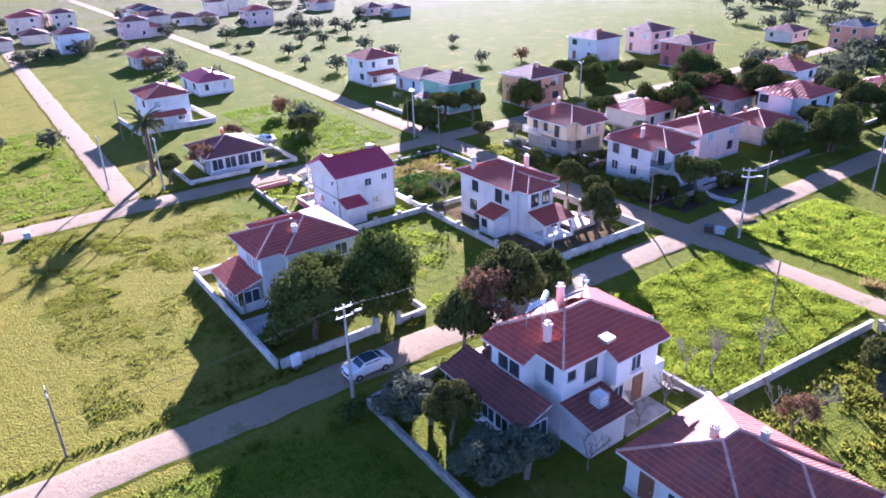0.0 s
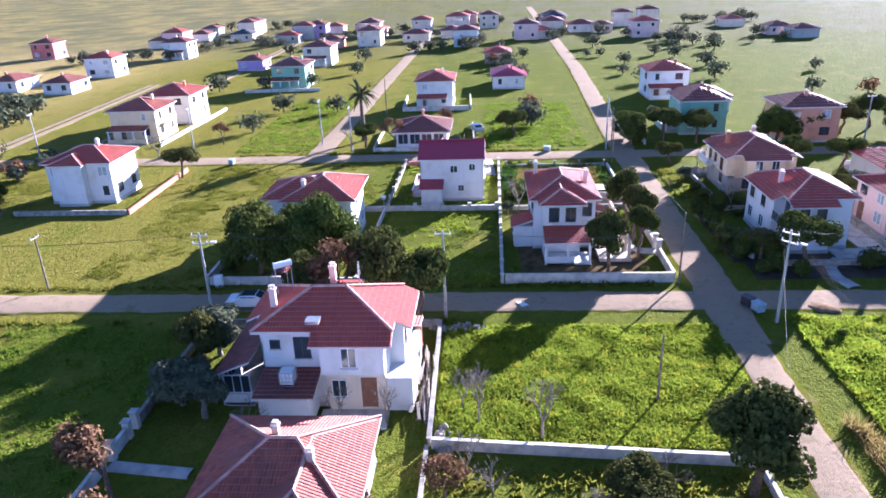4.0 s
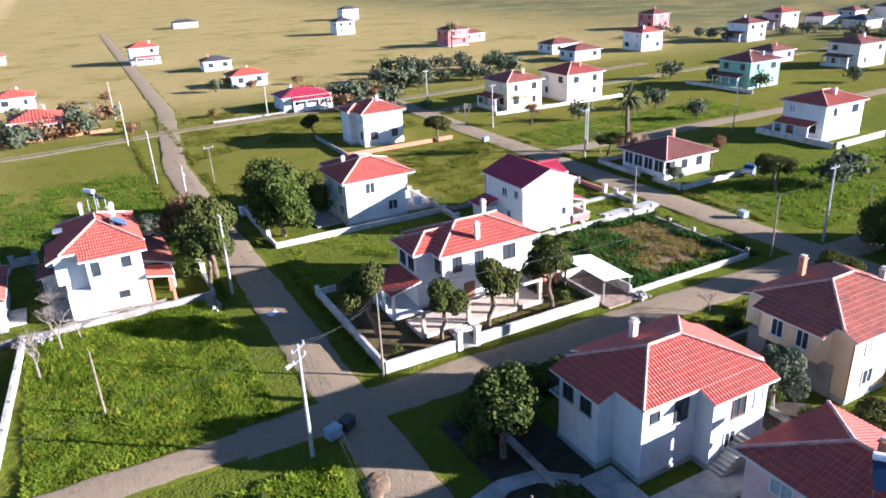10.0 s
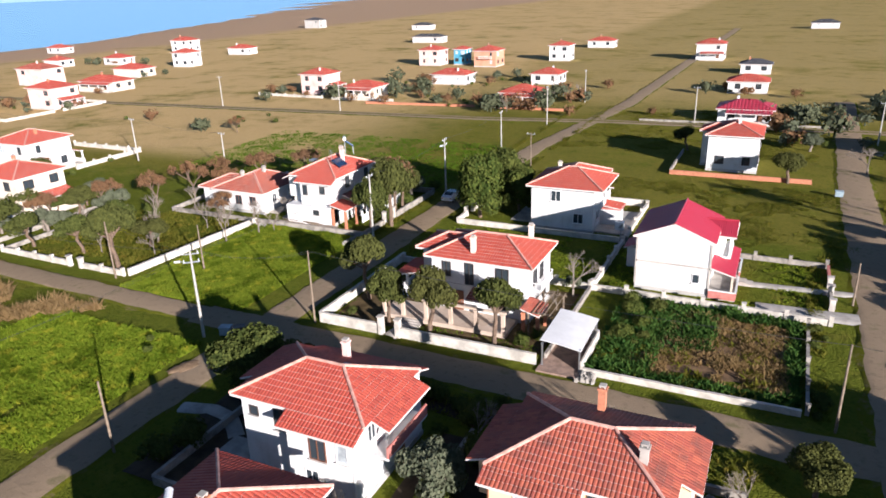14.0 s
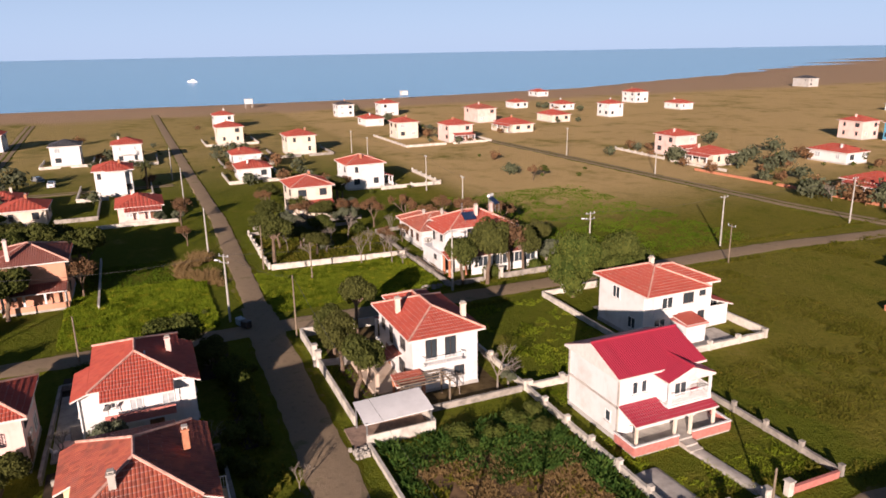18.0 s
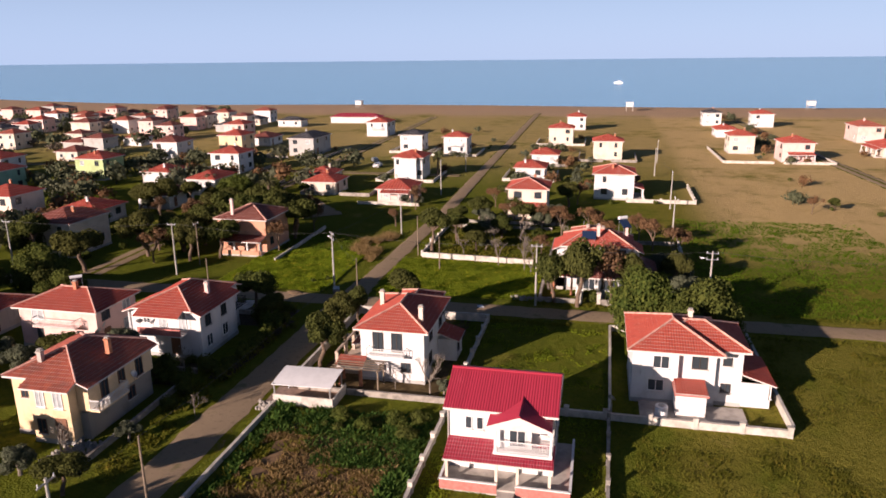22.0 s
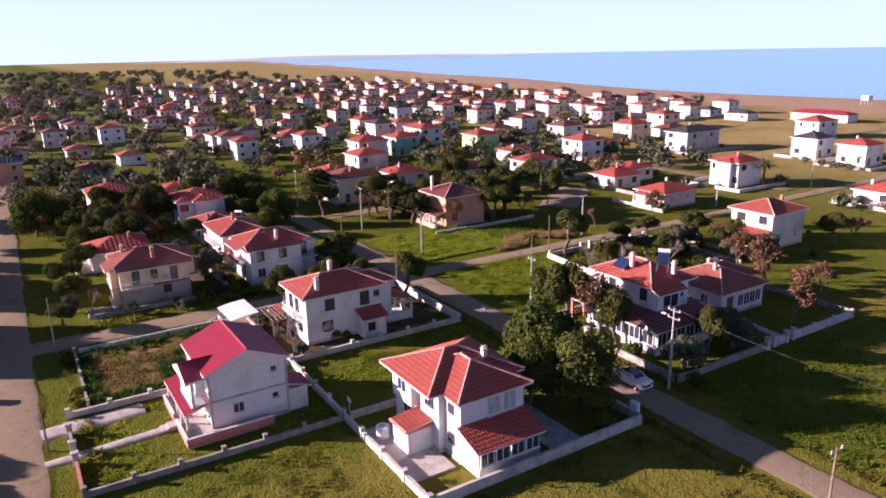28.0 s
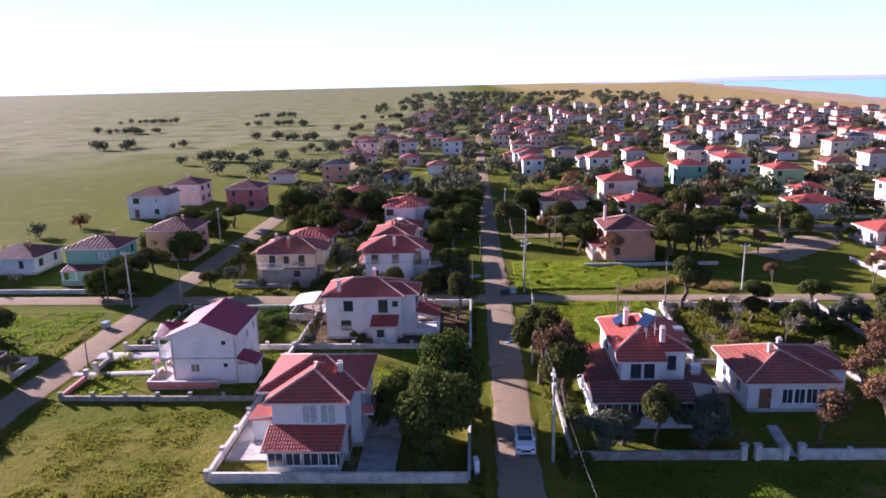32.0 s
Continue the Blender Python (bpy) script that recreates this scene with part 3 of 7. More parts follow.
def roof(h, rects, mat, tan=0.36, cw=0.25, course=0.42, cap=None):
    """rects: x0, x1, y0, y1, z and the gabled ends."""
    out, caps = ([], []), []
    for x0, x1, y0, y1, z, *ends in rects:
        e = ends[0] if ends else ""
        hip(out, caps, x0, x1, y0, y1, z, tan, e, cw, course)
    me = mesh_of("roof", *out, mat)
    r = child("roof", me, h)
    for x0, x1, y0, y1, z, *ends in rects:
        deck = bmesh.new()
        under(deck, x0, x1, y0, y1, z, tan, ends[0] if ends else "")
        part("roof_deck", deck, M_EAVE, r)
    if cw < 0.6:
        for p, q in caps:
            bm = bmesh.new()
            tube(bm, p, q, 0.11, 0.11, 6)
            part("ridge_cap", bm, cap or M_CAP, r)
    return r


TINT = {"white": "white plastered", "cream": "cream plastered", "yellow": "yellow plastered", "pink": "pale pink", "green": "dark green", "lime": "lime green", "purple": "light purple",
        "brick": "brick-brown", "grey": "grey concrete", "rose": "dark rose", "blue": "blue painted", "stone": "rough stone"}


def box_house(x, y, rz, w, d, floors, wall="white", rf="red", label="", porch="", bump="", chim=1, near=False, tan=0.36, kind="d", seed=0, balcony="", lite=False, storey=2.85):
    """A plain village house of w by d metres, with hipped roof, windows on every side and, where asked, a porch and a balcony."""
    rnd = random.Random(seed * 7919 + int(x * 13 + y * 31))
    h = thing("house", x, y, rz, label or f"{'two-storey' if floors > 1 else 'single-storey'} {TINT[wall]} house with a {'dark grey' if rf == 'dark' else 'weathered red' if rf == 'worn' else rf} hipped roof", "house", "village houses")
    H = 0.3 + storey * floors
    a, b = w / 2, d / 2
    vols, rects = [(-a, a, -b, b, 0, H)], [(-a - 0.55, a + 0.55, -b - 0.55, b + 0.55, H)]
    if bump:
        c = 1.3
        k = rnd.uniform(-0.2, 0.2)
        if bump in "sn":
            s = -1 if bump == "s" else 1
            x0, x1 = a * (k - 0.45), a * (k + 0.45)
            ys = sorted((s * b * 0.2, s * (b + c)))
            vols.append((x0, x1, *ys, 0, H))
            ys = sorted((0.0, s * (b + c + 0.5)))
            rects.append((x0 - 0.5, x1 + 0.5, *ys, H))
        else:
            s = -1 if bump == "w" else 1
            y0, y1 = b * (k - 0.45), b * (k + 0.45)
            xs = sorted((s * a * 0.2, s * (a + c)))
            vols.append((*xs, y0, y1, 0, H))
            xs = sorted((0.0, s * (a + c + 0.5)))
            rects.append((*xs, y0 - 0.5, y1 + 0.5, H))
    body(h, vols, W[wall], plinth=not lite)
    cw, course = (0.28, 0.45) if near else (1.0, 1.2) if lite else (0.7, 0.9)
    roof(h, rects, R[rf], tan, cw, course)
    for fl in range(floors):
        z = 0.3 + storey * fl + min(0.95, storey - 1.5)
        for side in ("sw" if lite else "snew"):
            L, off = (a, b) if side in "sn" else (b, a)
            spots = (-0.55, 0.5) if side != bump else (-0.75, 0.75)
            for i, f in enumerate(spots):
                if rnd.random() < 0.22:
                    continue
                u = f * L
                px, py = {"s": (u, -off), "n": (u, off), "e": (off, u), "w": (-off, u)}[side]
                ww = rnd.choice((0.7, 1.1, 1.3, 1.5))
                if lite:
                    lite_window(h, side, px, py, z)
                elif fl == 0 and i == 0 and side == (porch or "s"):
                    door(h, side, px, py, 0.3)
                else:
                    window(h, side, px, py, z, ww, 1.25, "c" if rnd.random() < 0.3 else kind)
    if porch:
        dd = 2.4
        if porch == "s":
            lean_to(h, -a, a * 0.7, -b - dd, -b, 2.55, 3.2, "s", R[rf], cw * 1.0)
            posts(h, [(-a + 0.2 + i * (a * 1.7 - 0.4) / 3, -b - dd + 0.3) for i in range(4)], 0, 2.5)
            part("terrace", boxes((-a, a * 0.7, -b - dd, -b - 0.07, 0, 0.3)), M_CONC, h)
            part("parapet", boxes((-a, a * 0.7, -b - dd, -b - dd + 0.14, 0.3, 1.0)), W[wall], h)
        elif porch == "n":
            lean_to(h, -a, a * 0.7, b, b + dd, 2.55, 3.2, "n", R[rf], cw)
            posts(h, [(-a + 0.2 + i * (a * 1.7 - 0.4) / 3, b + dd - 0.3) for i in range(4)], 0, 2.5)
            part("terrace", boxes((-a, a * 0.7, b + 0.07, b + dd, 0, 0.3)), M_CONC, h)
            part("parapet", boxes((-a, a * 0.7, b + dd - 0.14, b + dd, 0.3, 1.0)), W[wall], h)
        elif porch == "w":
            lean_to(h, -a - dd, -a, -b, b * 0.7, 2.55, 3.2, "w", R[rf], cw)
            posts(h, [(-a - dd + 0.3, -b + 0.2 + i * (b * 1.7 - 0.4) / 3) for i in range(4)], 0, 2.5)
            part("terrace", boxes((-a - dd, -a - 0.07, -b, b * 0.7, 0, 0.3)), M_CONC, h)
            part("parapet", boxes((-a - dd, -a - dd + 0.14, -b, b * 0.7, 0.3, 1.0)), W[wall], h)
        else:
            lean_to(h, a, a + dd, -b, b * 0.7, 2.55, 3.2, "e", R[rf], cw)
            posts(h, [(a + dd - 0.3, -b + 0.2 + i * (b * 1.7 - 0.4) / 3) for i in range(4)], 0, 2.5)
            part("terrace", boxes((a + 0.07, a + dd, -b, b * 0.7, 0, 0.3)), M_CONC, h)
            part("parapet", boxes((a + dd - 0.14, a + dd, -b, b * 0.7, 0.3, 1.0)), W[wall], h)
    if balcony and floors > 1:
        z = 3.1
        s = {"s": (-a * 0.6, a * 0.5, -b - 1.1, -b), "n": (-a * 0.6, a * 0.5, b, b + 1.1), "w": (-a - 1.1, -a, -b * 0.6, b * 0.5), "e": (a, a + 1.1, -b * 0.6, b * 0.5)}[balcony]
        k = part("balcony", boxes((*s, z - 0.15, z)), W[wall], h)
        x0, x1, y0, y1 = s
        pts = {"s": [(x0, y1), (x0, y0), (x1, y0), (x1, y1)], "n": [(x0, y0), (x0, y1), (x1, y1), (x1, y0)],
               "w": [(x1, y0), (x0, y0), (x0, y1), (x1, y1)], "e": [(x0, y0), (x1, y0), (x1, y1), (x0, y1)]}[balcony]
        railing(k, pts, z, 0.95, M_FRAME_W, 0.2)
    for i in range(chim):
        cx, cy = rnd.uniform(-a * 0.55, a * 0.55), rnd.uniform(-b * 0.55, b * 0.55)
        top = H + min(a + 0.55 - abs(cx), b + 0.55 - abs(cy)) * tan
        chimney(h, cx, cy, top - 0.4, top + 0.9, W[wall] if rnd.random() < 0.5 else M_TERRA)
    return h

# ---- ground, roads, sea ----


def smooth(v, a, b):
    f = min(1.0, max(0.0, (v - a) / (b - a)))
    return f * f * (3 - 2 * f)


def shore(y):
    return 398 + max(0.0, y - 250) * 0.22 + max(0.0, -320 - y) * 0.5 + 9 * math.sin(y * 0.013)


def ground_z(x, y):
    fade = smooth(max(abs(x + 15), abs(y + 25)), 90, 140)
    z = (noise.noise((x * 0.12, y * 0.12, 3.0)) * 0.05 - 0.06) * (1 - fade)
    z -= 0.05 * fade
    s = shore(y)
    return z - 2.5 * smooth(x, s - 25, s + 45)


def axis(lo, hi, a, b, fine, coarse):
    v = list(np.arange(a, b + 0.1, fine))
    for sign, end, start in ((1, hi, b), (-1, lo, a)):
        step, p = fine, start
        while (p < end) if sign > 0 else (p > end):
            step = min(step * 1.22, coarse)
            p = min(end, p + step) if sign > 0 else max(end, p - step)
            v.append(p)
    return sorted(set(round(float(q), 3) for q in v))


def make_ground_mesh():
    xs = sorted(set(axis(-4600, 4600, -130, 120, 2.5, 400) + [float(v) for v in range(330, 640, 12)]))
    ys = axis(-4600, 4600, -140, 110, 2.5, 400)
    verts = [(x, y, ground_z(x, y)) for y in ys for x in xs]
    n = len(xs)
    faces = [(j * n + i, j * n + i + 1, (j + 1) * n + i + 1, (j + 1) * n + i) for j in range(len(ys) - 1) for i in range(n - 1)]
    me = mesh_of("ground", verts, faces, M_GROUND)
    for p in me.polygons:
        p.use_smooth = True
    tagged(new("ground", me), "meadow of short green and yellowed winter grass", "ground", "", "structure")


GREEN_MIDDLE = ("road_5", "road_6", "road_7", "road_8")
ROWS = (-1, -0.78, -0.62, -0.16, 0.16, 0.62, 0.78, 1)


def strip(name, pts, width, z, mat, label, category, wob=0.5, step=1.2, seed=0, kind="structure"):
    """A road or path along a line, with ragged edges and a slight crown."""
    verts, faces = [], []
    line = []
    for (xa, ya), (xb, yb) in zip(pts, pts[1:]):
        n = max(1, int(math.hypot(xb - xa, yb - ya) / step))
        line += [(xa + (xb - xa) * i / n, ya + (yb - ya) * i / n) for i in range(n)]
    line.append(pts[-1])
    for i, (x, y) in enumerate(line):
        a, b = line[max(0, i - 1)], line[min(len(line) - 1, i + 1)]
        d = Vector((b[0] - a[0], b[1] - a[1])).normalized()
        nx, ny = -d.y, d.x
        for f in ROWS:
            e = (noise.noise((x * 0.22, y * 0.22, seed + f)) + 0.45 * noise.noise((x * 0.9, y * 0.9, seed - f))) * wob if abs(f) == 1 else 0.35 * wob * noise.noise((x * 0.6, y * 0.6, seed + 3 * f))
            o = f * width / 2 + e * (1 if f > 0 else -1)
            lift = -0.15 if abs(f) == 1 else -0.02 if abs(f) == 0.78 else 0.0 if abs(f) > 0.3 else 0.035
            verts.append((x + nx * o, y + ny * o, z + lift + noise.noise((x * 0.5, y * 0.5, f)) * 0.015))
    n = len(ROWS)
    for i in range(len(line) - 1):
        for c in range(n - 1):
            faces.append((i * n + c, i * n + c + 1, (i + 1) * n + c + 1, (i + 1) * n + c))
    me = mesh_of(name, verts, [f[::-1] for f in faces], mat)
    if mat == M_ROAD:
        me.materials.append(M_VERGE)
        for i, p in enumerate(me.polygons):
            p.material_index = 1 if i % (n - 1) in (0, n - 2) or (i % (n - 1) == 3 and name in GREEN_MIDDLE) else 0
    for p in me.polygons:
        p.use_smooth = True
    return tagged(new(name, me), label, category, "", kind)


make_ground_mesh()
DIRT = "pale compacted dirt road with worn wheel tracks"
strip("road_1", [(-14, -420), (-7, -135), (-0.5, -80), (-0.2, 0), (0, 120), (2, 420)], 5.0, 0.05, M_ROAD, DIRT, "road", 0.9, seed=1)
strip("road_9", [(5, 3.2), (60, 2.0), (120, 3.0), (330, 5)], 3.8, 0.074, M_ROAD, DIRT, "road", 0.8, seed=12)
strip("road_2", [(-420, 9), (-150, 7.5), (-57, 4.2), (0, 3.4), (8, 3.1)], 5.2, 0.058, M_ROAD, DIRT, "road", 0.9, seed=2)
strip("road_3", [(-57, -150), (-54.5, -72), (-54, 0), (-53, 120), (-48, 420)], 5.8, 0.066, M_ROAD, DIRT, "road", 0.9, seed=3)
strip("road_4", [(-54, -48), (-90, -47), (-140, -46), (-260, -43)], 5.0, 0.074, M_ROAD, DIRT, "road", 0.8, seed=4)
strip("road_5", [(-140, -114), (-7, -110), (20, -106), (150, -100), (330, -95)], 5.0, 0.074, M_ROAD, DIRT, "road", 0.8, seed=5)
strip("road_6", [(-260, -98), (-130, -96), (-57, -92)], 4.6, 0.08, M_ROAD, DIRT, "road", 0.8, seed=6)
strip("road_7", [(106, 8), (108, 130), (112, 300)], 5, 0.066, M_ROAD, DIRT, "road", 0.8, seed=7)
strip("road_8", [(4, 48), (60, 50), (106, 52), (300, 60)], 4.6, 0.074, M_ROAD, DIRT, "road", 0.8, seed=8)

sea_x, sea_y = (320, 420, 700, 1200, 2200, 4700), (-4600, 0, 100, 250, 500, 1000, 1800, 3000, 4600)
sea_me = mesh_of("water", [(x, y, -0.9) for y in sea_y for x in sea_x],
                 [(j * 6 + i, j * 6 + i + 1, j * 6 + i + 7, j * 6 + i + 6) for j in range(8) for i in range(5)], M_SEA)
tagged(new("water", sea_me), "calm blue sea with a hazy horizon", "sea", "", "structure")


def far_hills():
    verts, faces = [], []
    n = 60
    for i in range(n + 1):
        a = radians(8 + 34 * i / n)
        top = 20 * math.sin(math.pi * i / n) ** 1.3 * (0.85 + 0.3 * noise.noise((i * 0.07, 2.2, 0)))
        for r, z in ((3500, -3), (3700, top), (4300, -3)):
            verts.append((r * math.sin(a), r * math.cos(a), z))
    for i in range(n):
        for c in (0, 1):
            faces.append((i * 3 + c, i * 3 + 3 + c, i * 3 + 4 + c, i * 3 + 1 + c))
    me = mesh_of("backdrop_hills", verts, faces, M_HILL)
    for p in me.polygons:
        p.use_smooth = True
    tagged(new("backdrop_hills", me), "low hills across the bay, tinted with haze", "hills", "", "structure")


far_hills()

# ---- the houses round the crossing ----


def house_c():
    h = thing("house", 0, 0, 0, "white two-storey house with red tiles and a columned terrace", "house", "village houses")
    body(h, [(-23.6, -13.6, -13.5, -6.7, 0, 5.9), (-14.0, -11.8, -12.5, -8.5, 0, 5.9)], W["white"])
    roof(h, [(-24.2, -13.0, -14.1, -6.1, 5.9), (-19.0, -11.2, -13.1, -7.9, 5.9)], R["red"], 0.4)
    chimney(h, -17.8, -7.4, 6.2, 7.95, W["cream"])
    chimney(h, -21.8, -12.8, 6.0, 7.9, W["cream"])
    for y in (-9.6, -11.4):
        window(h, "e", -11.8, y, 3.9, 1.0, 1.5)
    window(h, "e", -13.6, -7.6, 3.9, 0.9, 1.4)
    window(h, "w", -23.6, -8.6, 3.5, 1.0, 2.0), window(h, "w", -23.6, -10.6, 3.5, 1.0, 2.0)
    window(h, "w", -23.6, -9.0, 1.3, 0.6, 0.6), window(h, "w", -23.6, -11.5, 1.3, 0.9, 0.9)
    for x in (-15.2, -17.6):
        window(h, "n", x, -6.7, 3.3 if x < -17 else 3.9, 0.8, 2.1 if x < -17 else 1.4)
    window(h, "n", -21.0, -6.7, 3.9, 1.2, 1.4)
    window(h, "s", -16.0, -13.5, 3.7, 1.1, 1.6), window(h, "s", -20.6, -13.5, 3.9, 1.1, 1.3), window(h, "s", -14.4, -13.5, 4.5, 0.6, 0.6)
    window(h, "s", -21.0, -13.5, 1.3, 1.2, 1.2), window(h, "n", -20.6, -6.7, 1.2, 1.4, 1.3), door(h, "n", -16.4, -6.7)
    # balcony towards the sea-off side
    k = part("balcony", boxes((-24.5, -23.6, -11.6, -7.6, 3.05, 3.2)), W["white"], h)
    railing(k, [(-23.6, -7.6), (-24.5, -7.6), (-24.5, -11.6), (-23.6, -11.6)], 3.2, 0.75, M_FRAME_W, 0.3)
    # porches
    lean_to(h, -11.8, -8.6, -12.6, -7.6, 2.6, 3.4, "e", R["red"])
    posts(h, [(-8.9, -12.4), (-8.9, -10.1), (-8.9, -7.8)], 0, 2.6)
    part("porch_wall", boxes((-11.8, -8.75, -12.5, -12.35, 0, 1.0), (-8.9, -8.75, -12.35, -9.4, 0, 1.0), (-11.8, -8.75, -12.35, -7.7, -0.1, 0.25)), W["white"], h)
    part("annex", boxes((-17.2, -14.2, -15.6, -13.5, 0, 2.5)), W["white"], h)
    lean_to(h, -17.5, -13.9, -16.0, -13.5, 2.5, 3.3, "s", R["red"])
    window(h, "s", -16.2, -15.6, 1.0, 0.8, 0.9), door(h, "s", -14.9, -15.6, 0.1, 0.9, 2.0, M_FRAME_W)
    # columned terrace on the road side
    part("terrace", boxes((-22.6, -9.5, -6.64, -3.2, -0.1, 0.42)), W["sand"], h)
    lean_to(h, -20.6, -18.0, -6.7, -4.6, 2.6, 3.1, "n", R["brown"], name="awning")
    lean_to(h, -25.4, -23.6, -7.4, -4.4, 2.2, 2.7, "w", R["worn"])
    posts(h, [(-25.2, -4.7), (-25.2, -7.1), (-23.8, -4.7)], 0, 2.25, 0.15, M_TERRA)
    posts(h, [(-9.8, -3.5), (-11.9, -3.5), (-14.4, -3.5), (-17.0, -3.5), (-19.6, -3.5), (-22.3, -3.5)], 0.42, 2.3, 0.16, W["sand"], "column")
    part("beam", boxes((-22.6, -9.6, -3.62, -3.38, 2.3, 2.5)), W["sand"], h)
    bm = bmesh.new()
    for i in range(4):
        box(bm, -14.2, -12.1, -3.2 + i * 0.3, -2.9 + i * 0.3, -0.1, 0.34 - i * 0.1)
    part("steps", bm, M_CONC, h)
    return h


def house_m():
    h = thing("house", 0, 0, 0, "white two-storey house with a crimson sheet roof and red-edged veranda", "house", "village houses")
    wm = W["white"]
    body(h, [(-39.4, -31.2, -28.4, -19.2, 0, 5.9)], wm)
    bm = bmesh.new()
    for y in (-28.4, -19.2 - 0.2):
        v = [bm.verts.new(p) for p in ((-39.4, y, 5.9), (-31.2, y, 5.9), (-35.3, y, 7.36), (-39.4, y + 0.2, 5.9), (-31.2, y + 0.2, 5.9), (-35.3, y + 0.2, 7.36))]
        for f in ((0, 1, 2), (5, 4, 3), (0, 2, 5, 3), (1, 4, 5, 2), (0, 3, 4, 1)):
            bm.faces.new([v[i] for i in f])
    part("gable", bm, wm, h)
    roof(h, [(-39.9, -30.7, -28.8, -18.8, 5.9, "sn"), (-41.7, -35.3, -28.36, -22.9, 5.5, "we")], R["crimson"], 0.36, 0.24, 6.0, R["crimson"])
    bm = bmesh.new()
    v = [bm.verts.new(p) for p in ((-41.2, -28.1, 5.5), (-41.2, -23.2, 5.5), (-41.2, -25.63, 6.38), (-41.0, -28.1, 5.5), (-41.0, -23.2, 5.5), (-41.0, -25.63, 6.38))]
    for f in ((0, 2, 1), (3, 4, 5), (0, 3, 5, 2), (2, 5, 4, 1), (1, 4, 3, 0)):
        bm.faces.new([v[i] for i in f])
    part("gable", bm, wm, h)
    part("balcony_wall", boxes((-40.4, -39.4, -26.6, -23.5, 3.2, 5.55)), wm, h)
    k = part("balcony", boxes((-41.3, -39.4, -28.4, -23.4, 2.95, 3.15)), wm, h)
    railing(k, [(-39.4, -28.4), (-41.2, -28.4), (-41.2, -23.5)], 3.15, 0.95, M_FRAME_W, 0.13)
    posts(h, [(-41.1, -28.3), (-41.1, -23.6)], 3.15, 5.52, 0.11)
    lean_to(h, -42.2, -39.4, -28.6, -19.2, 2.55, 3.25, "w", R["crimson"], 0.24)
    posts(h, [(-41.9, -28.3), (-41.9, -25.6), (-41.9, -23.8), (-41.9, -19.5)], 0.5, 2.55, 0.12, W["cream"])
    part("terrace", boxes((-42.4, -39.47, -30.0, -19.0, -0.1, 0.5), (-39.47, -33.5, -30.0, -28.46, -0.1, 0.5)), M_CONC, h)
    for q in ((-42.45, -42.3, -30.05, -25.5), (-42.45, -42.3, -23.9, -18.95), (-42.3, -33.45, -30.1, -29.95), (-42.3, -39.5, -19.05, -18.9)):
        w = part("parapet", boxes((*q, 0.1, 0.9)), M_RED, h)
        part("parapet_cap", boxes((q[0] - 0.04, q[1] + 0.04, q[2] - 0.04, q[3] + 0.04, 0.9, 0.98)), M_FRAME_W, w)
    part("steps", boxes((-43.3, -42.4, -25.4, -24.0, -0.1, 0.34), (-44.0, -43.3, -25.4, -24.0, -0.1, 0.17)), M_CONC, h)
    part("annex", boxes((-31.2, -28.9, -28.3, -25.3, 0, 2.3)), wm, h)
    lean_to(h, -31.2, -28.5, -28.6, -25.0, 2.35, 3.1, "e", R["crimson"], 0.24)
    part("string_course", boxes((-39.46, -31.14, -28.47, -28.4, 3.0, 3.2)), M_CONC, h), part("string_course", boxes((-39.46, -31.14, -19.2, -19.13, 3.0, 3.2)), M_CONC, h)
    for cx, cy in ((-39.42, -28.42), (-31.18, -28.42), (-39.42, -19.18), (-31.18, -19.18)):
        part("corner_strip", boxes((cx - 0.12, cx + 0.12, cy - 0.05, cy + 0.05, 0.5, 5.8)), M_CONC, h)
    for x, z, w in ((-36.6, 1.5, 1.1), (-32.6, 4.7, 0.6), (-32.6, 2.0, 0.6)):
        window(h, "s", x, -28.4, z, w, 0.9 if w > 1 else 0.5, "w")
    window(h, "e", -31.2, -23.5, 4.0, 1.0, 0.9, "w"), window(h, "e", -31.2, -20.8, 4.3, 0.8, 0.8, "w"), window(h, "e", -31.2, -22.5, 1.4, 0.8, 0.8, "w")
    window(h, "n", -38.0, -19.2, 1.4, 0.7, 0.9, "w")
    window(h, "w", -39.4, -21.0, 4.1, 0.5, 1.0, "w"), window(h, "w", -39.4, -22.0, 4.1, 0.5, 1.0, "w")
    window(h, "w", -40.4, -25.4, 3.4, 1.3, 1.9, "w"), window(h, "w", -39.4, -27.6, 4.1, 0.6, 0.8, "w")
    h.matrix_basis = pose(-31.2, -19.2, 0) @ Matrix.Diagonal((0.88, 0.915, 1, 1)) @ pose(31.2, 19.2, 0)
    door(h, "w", -39.4, -24.8, 0.5, 1.1, 2.1, M_FRAME_W), window(h, "w", -39.4, -21.5, 1.3, 1.6, 1.2, "w"), window(h, "w", -39.4, -27.0, 1.3, 1.6, 1.2, "w")
    return h


